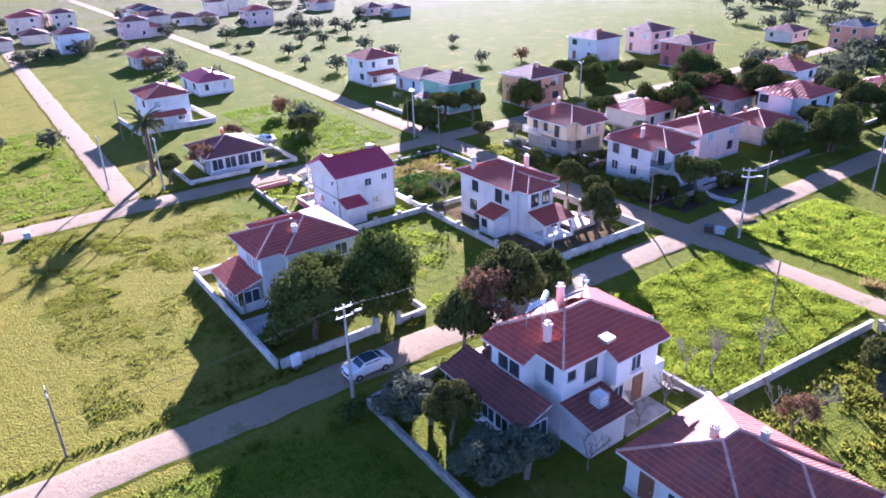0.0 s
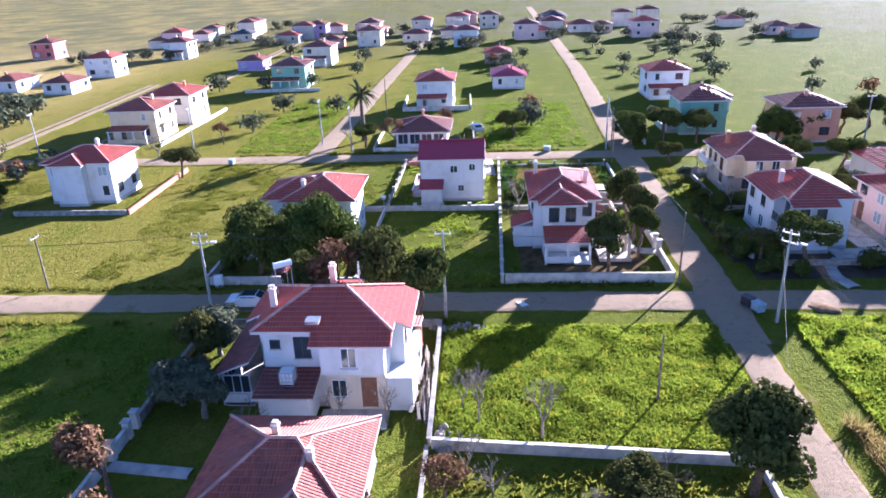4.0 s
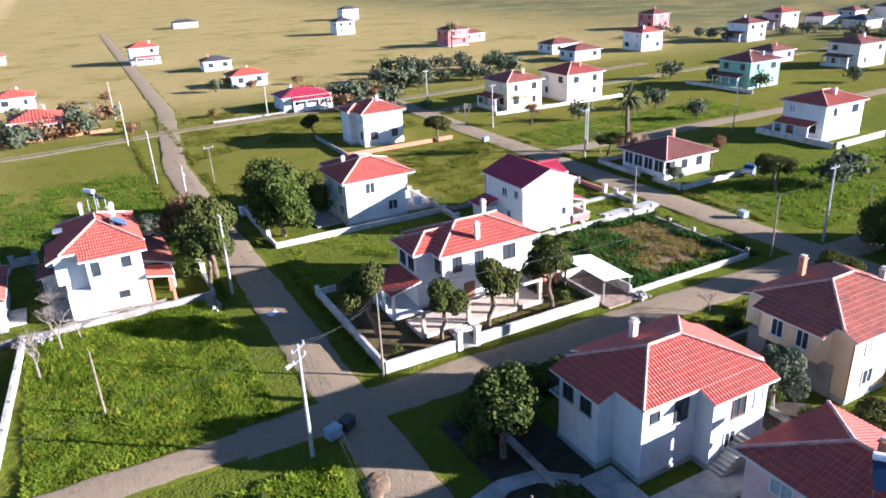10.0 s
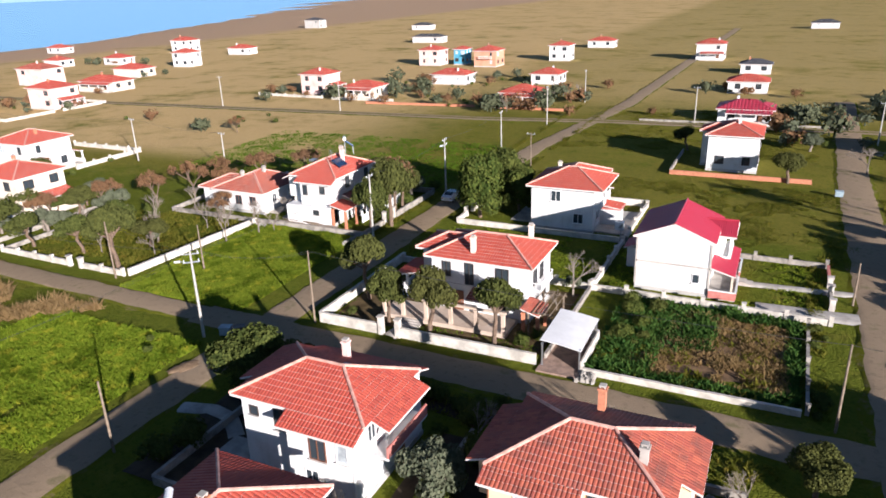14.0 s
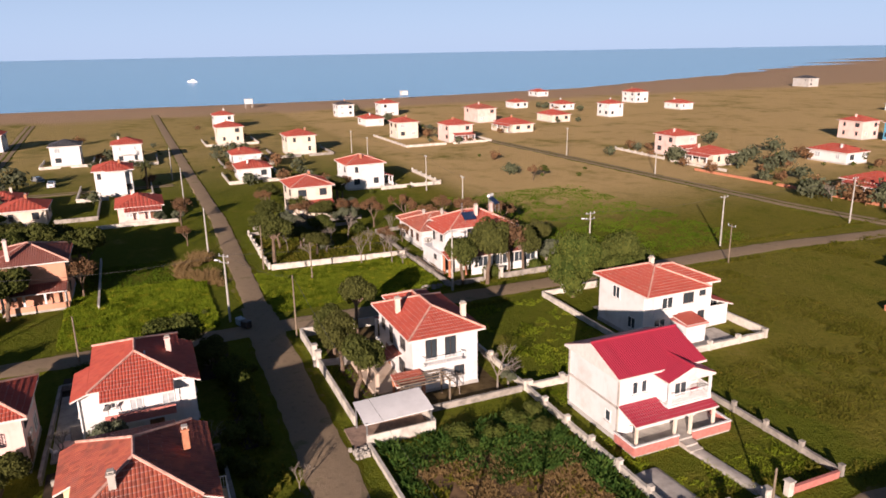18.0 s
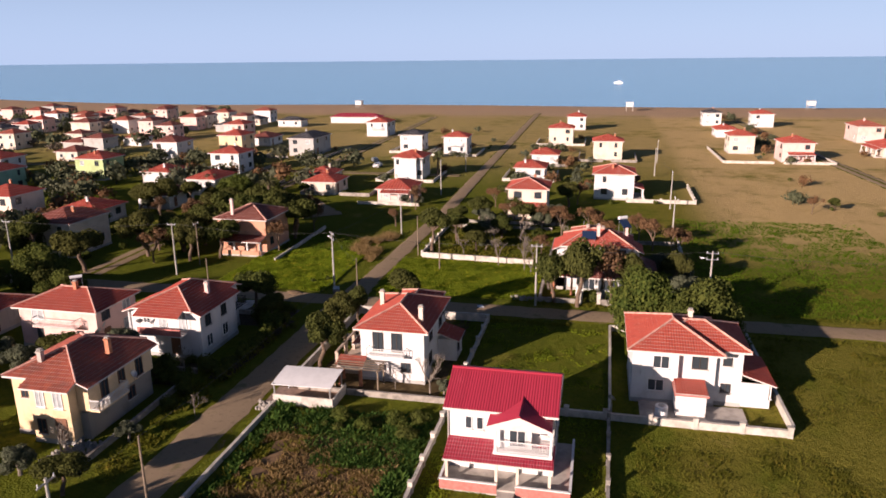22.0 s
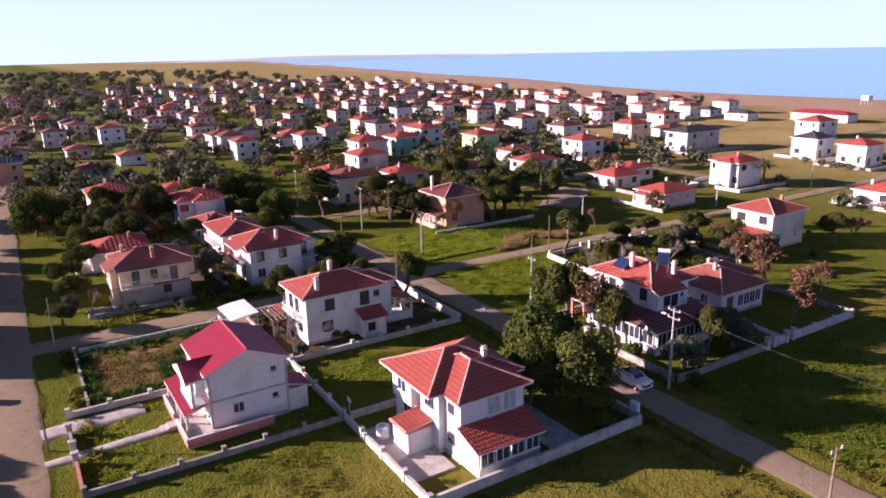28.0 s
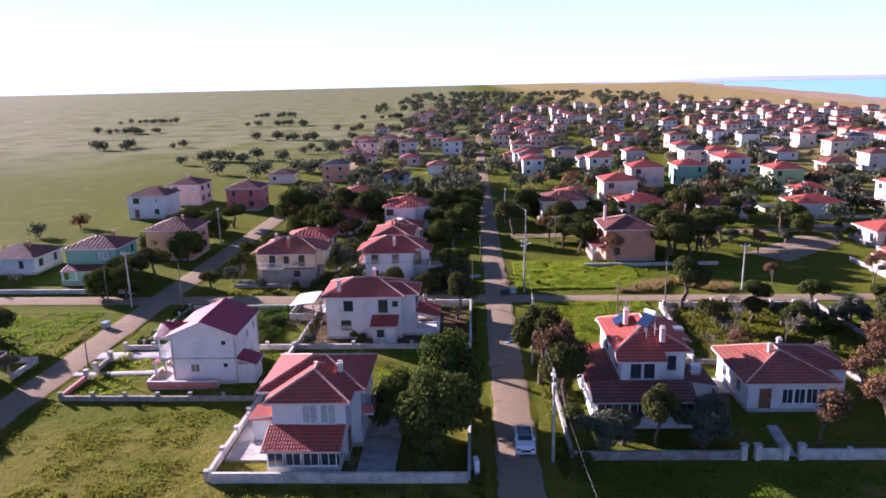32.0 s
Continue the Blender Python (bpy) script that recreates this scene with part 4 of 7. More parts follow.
def house_b():
    h = thing("house", 0, 0, 0, "white two-storey house with orange-red tiles and a glazed front veranda", "house", "village houses")
    body(h, [(-22.9, -14.7, -41.9, -34.2, 0, 5.8), (-22.3, -15.7, -44.4, -41.8, 0, 5.8), (-23.6, -22.7, -38.4, -35.0, 3.0, 5.8)], W["white"])
    roof(h, [(-22.9, -15.1, -45.0, -35.6, 5.8), (-24.2, -14.1, -42.5, -33.6, 5.8)], R["red"], 0.4)
    chimney(h, -16.8, -40.0, 6.6, 7.6, W["cream"])
    window(h, "w", -23.6, -36.8, 4.0, 1.4, 1.2, "w"), window(h, "w", -22.9, -40.4, 3.9, 1.3, 1.4, "d"), window(h, "w", -22.3, -43.0, 4.2, 0.7, 0.7)
    window(h, "w", -22.9, -36.5, 1.3, 1.4, 1.1, "w"), window(h, "w", -22.3, -43.0, 1.4, 0.8, 0.8)
    part("annex", boxes((-25.4, -22.9, -40.9, -38.2, 0, 2.2)), W["white"], h)
    part("annex_roof", boxes((-25.7, -22.9, -41.1, -38.0, 2.2, 2.36)), M_RED, h)
    lean_to(h, -25.6, -22.9, -41.0, -38.1, 2.4, 2.75, "w", R["red"])
    # glazed veranda on the front
    lean_to(h, -22.7, -15.7, -47.5, -44.4, 2.5, 3.5, "s", R["red"])
    part("veranda_wall", boxes((-22.3, -16.0, -47.1, -46.95, 0, 0.9), (-22.3, -22.15, -46.95, -44.4, 0, 2.5), (-16.15, -16.0, -46.95, -44.4, 0, 0.9)), W["white"], h)
    for i in range(4):
        window(h, "s", -21.5 + i * 1.55, -47.1, 1.05, 1.25, 1.3, "w")
    window(h, "e", -16.0, -45.7, 1.05, 1.6, 1.3, "w")
    window(h, "s", -18.9, -44.4, 3.7, 1.3, 1.7, "c"), window(h, "s", -17.25, -44.4, 3.7, 1.3, 1.7, "c")
    for y in (-36.0, -40.0):
        window(h, "e", -14.7, y, 3.9, 1.3, 1.3, "w"), window(h, "e", -14.7, y, 1.2, 1.3, 1.2, "w")
    door(h, "e", -15.7, -43.2)
    k = part("balcony", boxes((-14.7, -13.6, -41.5, -37.5, 2.95, 3.1)), W["white"], h)
    part("balcony_front", boxes((-13.72, -13.6, -41.5, -37.5, 3.1, 3.95), (-14.7, -13.72, -41.5, -41.38, 3.1, 3.95)), M_RED, k)
    window(h, "n", -18.0, -34.2, 3.9, 1.2, 1.3, "w"), window(h, "n", -21.0, -34.2, 1.2, 1.2, 1.2, "w")
    part("path", boxes((-14.6, -11.2, -47.6, -36.0, -0.1, 0.12)), M_CONC, h)
    part("back_slab", boxes((-27.0, -22.96, -44.6, -35.0, -0.1, 0.1)), M_CONC, h)
    return h


def house_a():
    h = thing("house", 0, 0, 0, "white two-storey house with red tiles and wrap-round dark-roofed veranda", "house", "village houses")
    body(h, [(9.2, 15.7, -35.1, -26.0, 0, 5.75), (15.6, 16.9, -30.7, -26.1, 3.0, 5.35), (9.2, 14.2, -26.1, -24.9, 0, 5.35), (9.2, 12.9, -36.3, -35.0, 0, 5.35)], W["white"])
    part("ground_floor", boxes((15.6, 16.3, -30.5, -26.16, 0, 3.0)), W["cream"], h)
    roof(h, [(8.6, 16.3, -35.7, -25.4, 5.8)], R["red"], 0.4)
    for x0, x1, y0, y1, side in ((8.6, 14.8, -25.4, -24.2, "n"), (16.3, 17.5, -31.3, -25.4, "e"), (8.6, 13.5, -36.9, -35.7, "s")):
        lean_to(h, x0, x1, y0, y1, 5.32, 5.8, side, R["red"], name="roof")
    chimney(h, 13.5, -34.6, 6.4, 7.7, W["pink"]), chimney(h, 10.7, -30.6, 6.8, 8.2, W["pink"])
    k = part("aerial", boxes((11.08, 11.14, -28.53, -28.47, 6.6, 8.6)), M_METAL, h)
    for i in range(5):
        part("aerial_rod", boxes((10.5 + i * 0.06, 11.7 - i * 0.06, -28.515, -28.485, 7.6 + i * 0.22, 7.63 + i * 0.22)), M_METAL, k)
    part("skylight", boxes((15.6, 16.5, -31.6, -30.6, 6.4, 6.62)), M_METAL, h)
    solar_heater(h, 12.0, -34.2, 7.75, -55)
    lying = bmesh.new()
    box(lying, -0.75, 0.75, -1.0, 1.0, -0.05, 0.05)
    bmesh.ops.transform(lying, matrix=pose(10.4, -29.3, 6.95, 0, -30, 0), verts=lying.verts)
    collector = part("solar_collector", lying, M_PANEL, h, "dark flat solar collector propped on the roof")
    for lx, ly in ((9.85, -30.1), (9.85, -28.5), (10.95, -30.1), (10.95, -28.5)):
        part("prop", boxes((lx - 0.04, lx + 0.04, ly - 0.04, ly + 0.04, 6.2, 6.6 if lx < 10 else 7.2)), M_METAL, collector)
    window(h, "e", 15.7, -34.2, 4.4, 0.6, 0.5), window(h, "e", 15.7, -32.2, 3.7, 1.1, 1.4), window(h, "e", 15.7, -34.0, 1.6, 0.7, 0.6)
    window(h, "e", 16.9, -28.6, 3.6, 1.0, 1.4, "w"), window(h, "e", 16.3, -29.6, 1.1, 1.0, 1.2, "w"), door(h, "e", 16.3, -27.4)
    window(h, "s", 10.6, -36.3, 3.7, 0.9, 1.5), window(h, "s", 11.9, -36.3, 3.7, 0.9, 1.5), window(h, "s", 14.4, -35.1, 4.0, 0.7, 1.2)
    window(h, "w", 9.2, -34.0, 4.0, 0.9, 1.4), window(h, "w", 9.2, -29.0, 4.0, 0.9, 1.4)
    window(h, "n", 13.4, -24.9, 3.7, 0.6, 1.1), window(h, "n", 10.6, -24.9, 4.0, 0.7, 0.8), window(h, "n", 11.4, -24.2, 1.5, 0.8, 0.5)
    part("ground_floor", boxes((9.2, 16.3, -26.1, -24.2, 0, 2.45)), W["white"], h)
    part("downpipe", boxes((15.78, 15.86, -30.84, -30.76, 0, 5.6)), M_FRAME_W, h)
    # wrap-round veranda
    lean_to(h, 6.0, 16.0, -39.1, -36.3, 2.5, 3.45, "s", R["brown"])
    lean_to(h, 6.0, 9.2, -36.1, -27.5, 2.5, 3.4, "w", R["brown"])
    part("veranda_wall", boxes((6.3, 15.7, -38.8, -38.65, 0, 0.95), (6.3, 6.45, -38.65, -27.8, 0, 0.95), (15.55, 15.7, -38.65, -36.4, 0, 0.95), (6.3, 15.7, -38.65, -36.4, -0.1, 0.2)), W["white"], h)
    posts(h, [(6.5, -38.6), (15.5, -38.6), (6.5, -28.0)], 0.9, 2.5, 0.12)
    for i in range(6):
        window(h, "s", 7.2 + i * 1.55, -38.8, 1.05, 1.35, 1.25, "w")
    for i in range(5):
        window(h, "w", 6.3, -37.6 + i * 2.0, 1.05, 1.5, 1.25, "w")
    window(h, "e", 15.7, -37.5, 1.05, 1.9, 1.25, "w")
    # lean-to with a water tank
    part("annex", boxes((15.7, 18.6, -35.0, -31.4, 0, 2.4)), W["white"], h)
    lean_to(h, 15.7, 19.0, -35.3, -30.9, 2.45, 2.95, "e", R["brown"])
    part("annex_step", boxes((16.4, 18.6, -31.0, -26.0, -0.1, 0.12)), M_CONC, h)
    # small tiled porch towards the crossing
    lean_to(h, 6.6, 9.2, -27.5, -24.2, 2.4, 2.9, "w", R["red"])
    posts(h, [(6.9, -24.5), (6.9, -27.2), (8.9, -24.5)], 0, 2.4, 0.14, M_TERRA)
    h.matrix_basis = pose(1.2, 0, 0) @ Matrix.Diagonal((1, 1, 1.14, 1))
    return h


def water_tank(x, y, z):
    t = thing("water_tank", x, y, 0, "white plastic water tank in a metal cage on the lean-to roof", "water tank", z=z)
    part("body", boxes((-0.5, 0.5, -0.5, 0.5, 0.12, 1.1), bevel=0.08), M_TANK, t)
    bm = bmesh.new()
    for i in range(5):
        q = -0.52 + i * 0.26
        for s in (-0.53, 0.53):
            box(bm, q - 0.015, q + 0.015, s - 0.015, s + 0.015, 0, 1.12)
            box(bm, s - 0.015, s + 0.015, q - 0.015, q + 0.015, 0, 1.12)
    for zz in (0.05, 0.4, 0.75, 1.12):
        for s in (-0.53, 0.53):
            box(bm, -0.55, 0.55, s - 0.015, s + 0.015, zz - 0.015, zz + 0.015)
            box(bm, s - 0.015, s + 0.015, -0.55, 0.55, zz - 0.015, zz + 0.015)
    part("cage", bm, M_METAL, t)


def house_d():
    h = thing("house", 0, 0, 0, "single-storey white house with weathered red tile roof", "house", "village houses")
    body(h, [(22.5, 31.0, -37.9, -27.5, 0, 3.2)], W["white"])
    roof(h, [(21.9, 31.6, -38.5, -26.9, 3.2), (22.4, 34.4, -34.6, -27.2, 3.2)], R["worn"], 0.4)
    body(h, [(30.9, 33.8, -34.0, -27.8, 0, 3.2)], W["white"], "side_wing")
    chimney(h, 28.0, -30.5, 3.9, 5.3, M_CONC), chimney(h, 26.0, -33.4, 4.4, 5.6, M_CONC)
    for i in range(4):
        window(h, "s", 26.4 + i * 1.2, -37.9, 0.9, 1.0, 1.5, "w")
    door(h, "s", 24.2, -37.9), window(h, "w", 22.5, -35.0, 1.2, 1.2, 1.2, "w"), window(h, "w", 22.5, -30.4, 1.2, 1.0, 1.2, "w")
    for x in (24.4, 27.0, 29.4):
        window(h, "n", x, -27.5, 1.2, 1.0, 1.2, "b")
    window(h, "e", 33.8, -31.0, 1.2, 1.2, 1.2, "w"), window(h, "e", 31.0, -36.0, 1.2, 1.2, 1.2, "w")
    part("slab", boxes((20.9, 22.44, -33.0, -28.6, -0.1, 0.1)), M_CONC, h)
    h.matrix_basis = pose(0.8, -35.3, 0) @ Matrix.Diagonal((1, 0.87, 1, 1)) @ pose(0, 37.9, 0)
    return h


def house_e():
    h = thing("house", 0, 0, 0, "white two-storey house with bright red tiles, balcony and paved yard", "house", "village houses")
    body(h, [(-22.1, -12.7, 13.9, 20.4, 0, 5.75), (-22.0, -17.3, 20.3, 21.7, 0, 5.35), (-12.8, -11.4, 13.9, 17.9, 0, 5.35), (-22.1, -14.1, 12.7, 14.0, 0, 5.35)], W["white"])
    roof(h, [(-22.6, -12.2, 13.4, 20.9, 5.8)], R["red"], 0.4)
    for x0, x1, y0, y1, side in ((-22.6, -16.8, 20.9, 22.2, "n"), (-23.8, -22.6, 14.4, 20.0, "w"), (-12.2, -10.9, 13.4, 18.4, "e"), (-22.6, -13.6, 12.2, 13.4, "s")):
        lean_to(h, x0, x1, y0, y1, 5.3, 5.8, side, R["red"], name="roof")
    chimney(h, -17.3, 14.4, 5.8, 7.5, W["pink"])
    part("skylight", boxes((-19.2, -18.4, 16.3, 16.9, 6.75, 7.05)), M_METAL, h)
    window(h, "e", -11.4, 14.9, 3.6, 0.9, 1.6, "d"), window(h, "e", -11.4, 16.7, 3.6, 0.9, 1.6, "d")
    window(h, "n", -15.9, 20.4, 3.6, 1.0, 1.5, "d"), window(h, "n", -13.7, 20.4, 4.3, 0.6, 0.6), window(h, "n", -19.6, 21.7, 3.3, 1.1, 1.9, "b"), window(h, "n", -19.0, 21.7, 1.2, 0.9, 1.1, "w"), window(h, "n", -21.4, 21.7, 3.6, 0.7, 1.2, "c")
    window(h, "w", -22.1, 14.9, 3.4, 0.9, 2.0, "c"), window(h, "w", -22.1, 17.4, 3.4, 0.9, 2.0, "c"), window(h, "w", -22.1, 19.4, 4.0, 0.8, 1.2, "w")
    k = part("balcony", boxes((-23.5, -22.1, 14.4, 19.8, 2.95, 3.1)), W["white"], h)
    part("balcony_front", boxes((-23.5, -23.38, 14.4, 19.8, 3.1, 3.9)), M_RED, k)
    for x in (-20.5, -17.0):
        window(h, "s", x, 12.7, 3.6, 1.0, 1.4), window(h, "s", x, 12.7, 1.1, 1.1, 1.3, "w")
    door(h, "w", -22.1, 16.0)
    k = part("balcony", boxes((-14.1, -11.5, 12.6, 13.84, 2.9, 3.05)), W["white"], h)
    railing(k, [(-14.1, 12.66), (-11.56, 12.66), (-11.56, 13.84)], 3.05, 0.95, M_FRAME_D, 0.16)
    window(h, "s", -13.3, 13.9, 3.2, 0.9, 2.0, "d")
    part("gutter_pipe", boxes((-22.2, -22.1, 21.6, 21.7, 0, 5.2)), M_FRAME_W, h)
    part("yard", boxes((-22.0, -12.42, 21.76, 24.4, -0.1, 0.1)), M_CONC, h)
    part("yard_side", boxes((-12.34, -9.6, 18.3, 24.4, -0.1, 0.1)), M_CONC, h)
    k = part("outer_stair", boxes((-20.0, -19.7, 21.76, 22.8, 0.1, 1.9)), M_CONC, h)
    for i in range(8):
        part("step", boxes((-17.59 - i * 0.3, -17.3 - i * 0.3, 21.76, 22.8, 0.1, 0.3 + i * 0.2), bevel=0.02), M_CONC, k)
    dish(h, -23.3, 19.5, 3.95, 120)
    return h


def house_f():
    h = thing("house", 0, 0, 0, "yellow two-storey house with a weathered red tile roof", "house", "village houses")
    body(h, [(-40.1, -30.9, 14.1, 20.7, 0, 5.75), (-35.5, -30.9, 20.6, 21.75, 0, 5.35), (-31.0, -29.7, 15.1, 20.1, 2.9, 5.35), (-41.1, -40.0, 14.1, 18.1, 0, 5.35), (-40.1, -30.9, 12.9, 14.2, 2.9, 5.35)], W["yellow"])
    part("stone_base", boxes((-40.0, -30.8, 13.3, 20.6, 0, 2.6)), W["stone"], h)
    roof(h, [(-40.6, -30.4, 13.5, 21.2, 5.8)], R["worn"], 0.4)
    for x0, x1, y0, y1, side in ((-36.0, -30.4, 21.2, 22.3, "n"), (-41.7, -40.6, 13.6, 18.6, "w"), (-30.4, -29.1, 14.6, 20.6, "e"), (-40.6, -30.4, 12.4, 13.5, "s")):
        lean_to(h, x0, x1, y0, y1, 5.36, 5.8, side, R["worn"], name="roof")
    chimney(h, -35.3, 14.1, 6.3, 7.8, M_TERRA), chimney(h, -38.6, 18.6, 6.4, 7.6, M_CONC)
    window(h, "w", -41.1, 15.2, 3.5, 0.8, 1.5, "c"), window(h, "w", -41.1, 17.0, 3.5, 0.8, 1.5, "c"), window(h, "w", -40.1, 19.4, 3.7, 0.8, 1.2, "b")
    window(h, "w", -41.1, 17.2, 0.9, 0.8, 1.3, "b"), door(h, "w", -41.1, 15.2)
    for x in (-38.0, -33.0):
        window(h, "s", x, 12.9, 3.2, 0.9, 1.9, "b")
    window(h, "s", -35.6, 12.9, 3.7, 0.8, 1.2, "b"), window(h, "s", -34.0, 13.3, 1.2, 1.0, 1.1, "b")
    window(h, "e", -29.7, 16.6, 3.6, 0.9, 1.6, "w"), window(h, "e", -29.7, 18.7, 3.6, 0.9, 1.6, "w"), window(h, "e", -30.8, 15.6, 1.2, 1.0, 1.2, "b")
    window(h, "n", -33.0, 21.75, 3.7, 1.1, 1.3, "c"), window(h, "n", -36.6, 20.7, 3.9, 0.8, 1.4, "d"), window(h, "n", -39.0, 20.7, 4.1, 0.9, 0.8, "w"), window(h, "n", -33.2, 21.75, 1.0, 1.1, 1.2, "w")
    part("downpipe", boxes((-30.98, -30.9, 21.76, 21.84, 0, 5.3)), M_FRAME_B, h)
    k = part("balcony", boxes((-40.1, -36.0, 11.9, 12.9, 2.85, 3.0)), W["yellow"], h)
    railing(k, [(-40.1, 12.9), (-40.1, 11.9), (-36.0, 11.9), (-36.0, 12.9)], 3.0)
    dish(h, -34.2, 12.6, 3.2, 0)
    return h


def house_k():
    h = thing("house", 0, 0, 0, "single-storey white house with brown hipped roof and glazed veranda", "house", "village houses")
    body(h, [(-69.4, -62.4, -34.6, -25.7, 0, 3.0)], W["white"])
    roof(h, [(-70.2, -59.7, -35.4, -24.9, 3.0)], R["brown"], 0.36)
    part("veranda_wall", boxes((-60.6, -60.45, -34.6, -25.7, 0, 0.8), (-62.4, -60.6, -34.6, -25.7, -0.1, 0.3)), W["white"], h)
    posts(h, [(-60.5, -34.4 + i * 2.1) for i in range(5)], 0, 3.0, 0.11)
    for i in range(4):
        window(h, "e", -60.5, -33.35 + i * 2.1, 0.85, 1.7, 1.7, "w")
    for i in range(3):
        window(h, "e", -62.4, -33 + i * 2.8, 1.0, 1.2, 1.4, "d")
    window(h, "n", -64.2, -25.7, 1.2, 1.0, 1.2), window(h, "n", -67.2, -25.7, 1.2, 1.0, 1.2)
    window(h, "w", -69.4, -28.0, 1.2, 1.0, 1.2), window(h, "s", -66.0, -34.6, 1.2, 1.0, 1.2)
    chimney(h, -66, -30.1, 4.4, 5.7, M_TERRA)
    return h


house_a(), house_b(), house_c(), house_d(), house_e(), house_f(), house_m(), house_k()
water_tank(18.6, -33.0, 3.09)

# houses farther off
DETAIL[0] = False
BH = box_house
BH(-101, -30, 0, 10, 8, 2, label="white two-storey house with red hipped roof and low side walls", porch="e", near=True)
BH(-36.6, -76.6, 0, 7.8, 9.4, 2, label="white two-storey house with red roof beside an open field", bump="e", near=True, balcony="s")
BH(-74.8, -86.6, 0, 9, 9, 2, "yellow", "worn", near=True, balcony="n", porch="e", label="pale yellow two-storey house with balconies")
BH(-91, -86.6, 0, 10, 10, 2, "white", "red", near=True)
pink = BH(-19, 30.9, 0, 7.2, 10.4, 2, "pink", "red", near=True, chim=1, balcony="w", storey=2.35, label="pink-walled two-storey house with solar heater on the roof")
solar_heater(pink, 1.4, 1.0, 6.2, 130), dish(pink, -3.0, -5.6, 2.6, 200), dish(pink, -4.4, -5.9, 2.4, 170)
BH(-18.6, 46, 0, 7.4, 8.2, 1, "cream", "red", near=True, label="single-storey cream house with red tile roof")
BH(-37, 38, 0, 9, 8, 1, "white", "red", porch="w")
BH(-19, 58, 0, 9, 9, 2, "white", "red", bump="s")
BH(-34, 58, 0, 10, 8, 1, "white", "red", porch="s", label="single-storey white house with broad red tile roof")
BH(-32.5, 77, 0, 9, 8, 2, "white", "red", balcony="s")
BH(-17, 86, 0, 9, 8, 1, "white", "red")
BH(-63.5, 35.5, 0, 9, 9, 2, "brick", "brown", label="brown-walled two-storey house with hipped roof")
BH(-71, 20, 0, 9, 8, 2, "green", "brown", porch="s", label="dark green two-storey house with brown roof")
BH(-90, 26, 0, 10, 9, 1, "white", "brown")
BH(-106, 22, 0, 9, 9, 2, "white", "red", porch="e")
BH(-88, 80, 0, 10, 9, 2, "white", "brown")
BH(-86, 100, 0, 9, 9, 2, "pink", "brown")
BH(-66, 90, 0, 9, 9, 2, "rose", "brown", label="dark red two-storey house with brown roof")
BH(-125, -13, 0, 13, 8, 1, "white", "crimson")
BH(-132, -71, 0, 10, 9, 2, "green", "brown", porch="e", near=True, label="green-fronted two-storey house with white terrace")
BH(-176, -73, 0, 11, 9, 2, "cream", "brown", porch="e")
BH(-168, -93, 0, 9, 8, 1, "purple", "brown", label="low purple house with a flat brown roof")
BH(-227, -64, 0, 11, 9, 2, "cream", "brown"), BH(-216, -26, 0, 10, 9, 2, "white", "brown")
BH(-262, -93, 0, 9, 9, 2, "purple", "brown"), BH(-204, -132, 0, 9, 9, 2, "white", "brown", porch="e")
BH(-162, -139, 0, 9, 9, 2, "white", "red"), BH(-245, -150, 0, 10, 9, 2, "pink", "red", porch="e")
BH(-133, -136, 0, 10, 8, 1, "white", "brown"), BH(-125, -204, 0, 9, 9, 2, "rose", "brown", balcony="n", label="pinkish red two-storey house with balcony")
BH(-137, -212, 0, 10, 8, 1, "white", "brown"), BH(-216, -190, 0, 9, 9, 2, "rose", "brown")
BH(-170, -15, 0, 10, 8, 1, "cream", "red"), BH(-139, -155, 0, 11, 8, 1, "white", "brown"), BH(25, -170, 0, 9, 8, 1, "white", "red"), BH(37, -294, 0, 12, 8, 1, "white", "red")
BH(168, -123, 0, 16, 9, 1, "cream", "red", porch="n"), BH(191, -156, 0, 13, 9, 1, "cream", "red"), BH(208, -128, 0, 14, 9, 2, "pink", "worn"), BH(257, -252, 0, 12, 9, 2, "white", "red"), BH(209, -242, 0, 12, 8, 1, "white", "red"), BH(306, -446, 0, 14, 10, 2, "grey", "dark", chim=0, label="grey unfinished two-storey house on open land")
BH(-36, -119, 0, 11, 8, 1, "white", "crimson", porch="n", label="single-storey house with dark red roof and veranda")
BH(-34, -164, 0, 10, 8, 1, "white", "red"), BH(-34, -206, 0, 9, 7, 1, "white", "dark")
BH(-16, -247, 0, 10, 9, 2, "white", "red", porch="n")
BH(20, -131, 0, 10, 9, 1, "pink", "red", porch="n", label="low brick-red house with tiled porch"), BH(40, -236, 0, 8, 8, 2, "white", "red")
BH(55, -163, 0, 12, 8, 1, "white", "red"), BH(62, -212, 0, 9, 9, 2, "brick", "red", balcony="n"), BH(86, -212, 0, 9, 8, 2, "pink", "red")
BH(75, -216, 0, 5, 6, 2, "blue", "red", chim=0, label="narrow blue-walled two-storey house with red roof")
BH(87, -134, 0, 9, 8, 2, "pink", "red", porch="w", label="pale pink two-storey house with solar heater"), BH(69, -131, 0, 10, 8, 1, "cream", "red", porch="n")
BH(195, -420, 0, 14, 9, 1, "white", "dark", chim=0), BH(-112, -290, 0, 9, 9, 2, "white", "dark", chim=0), BH(-150, -380, 0, 10, 9, 2, "white", "dark", chim=0)
BH(139, -316, 0, 18, 7, 1, "white", "dark", chim=0), BH(-60, -420, 0, 14, 9, 1, "white", "dark", chim=0)
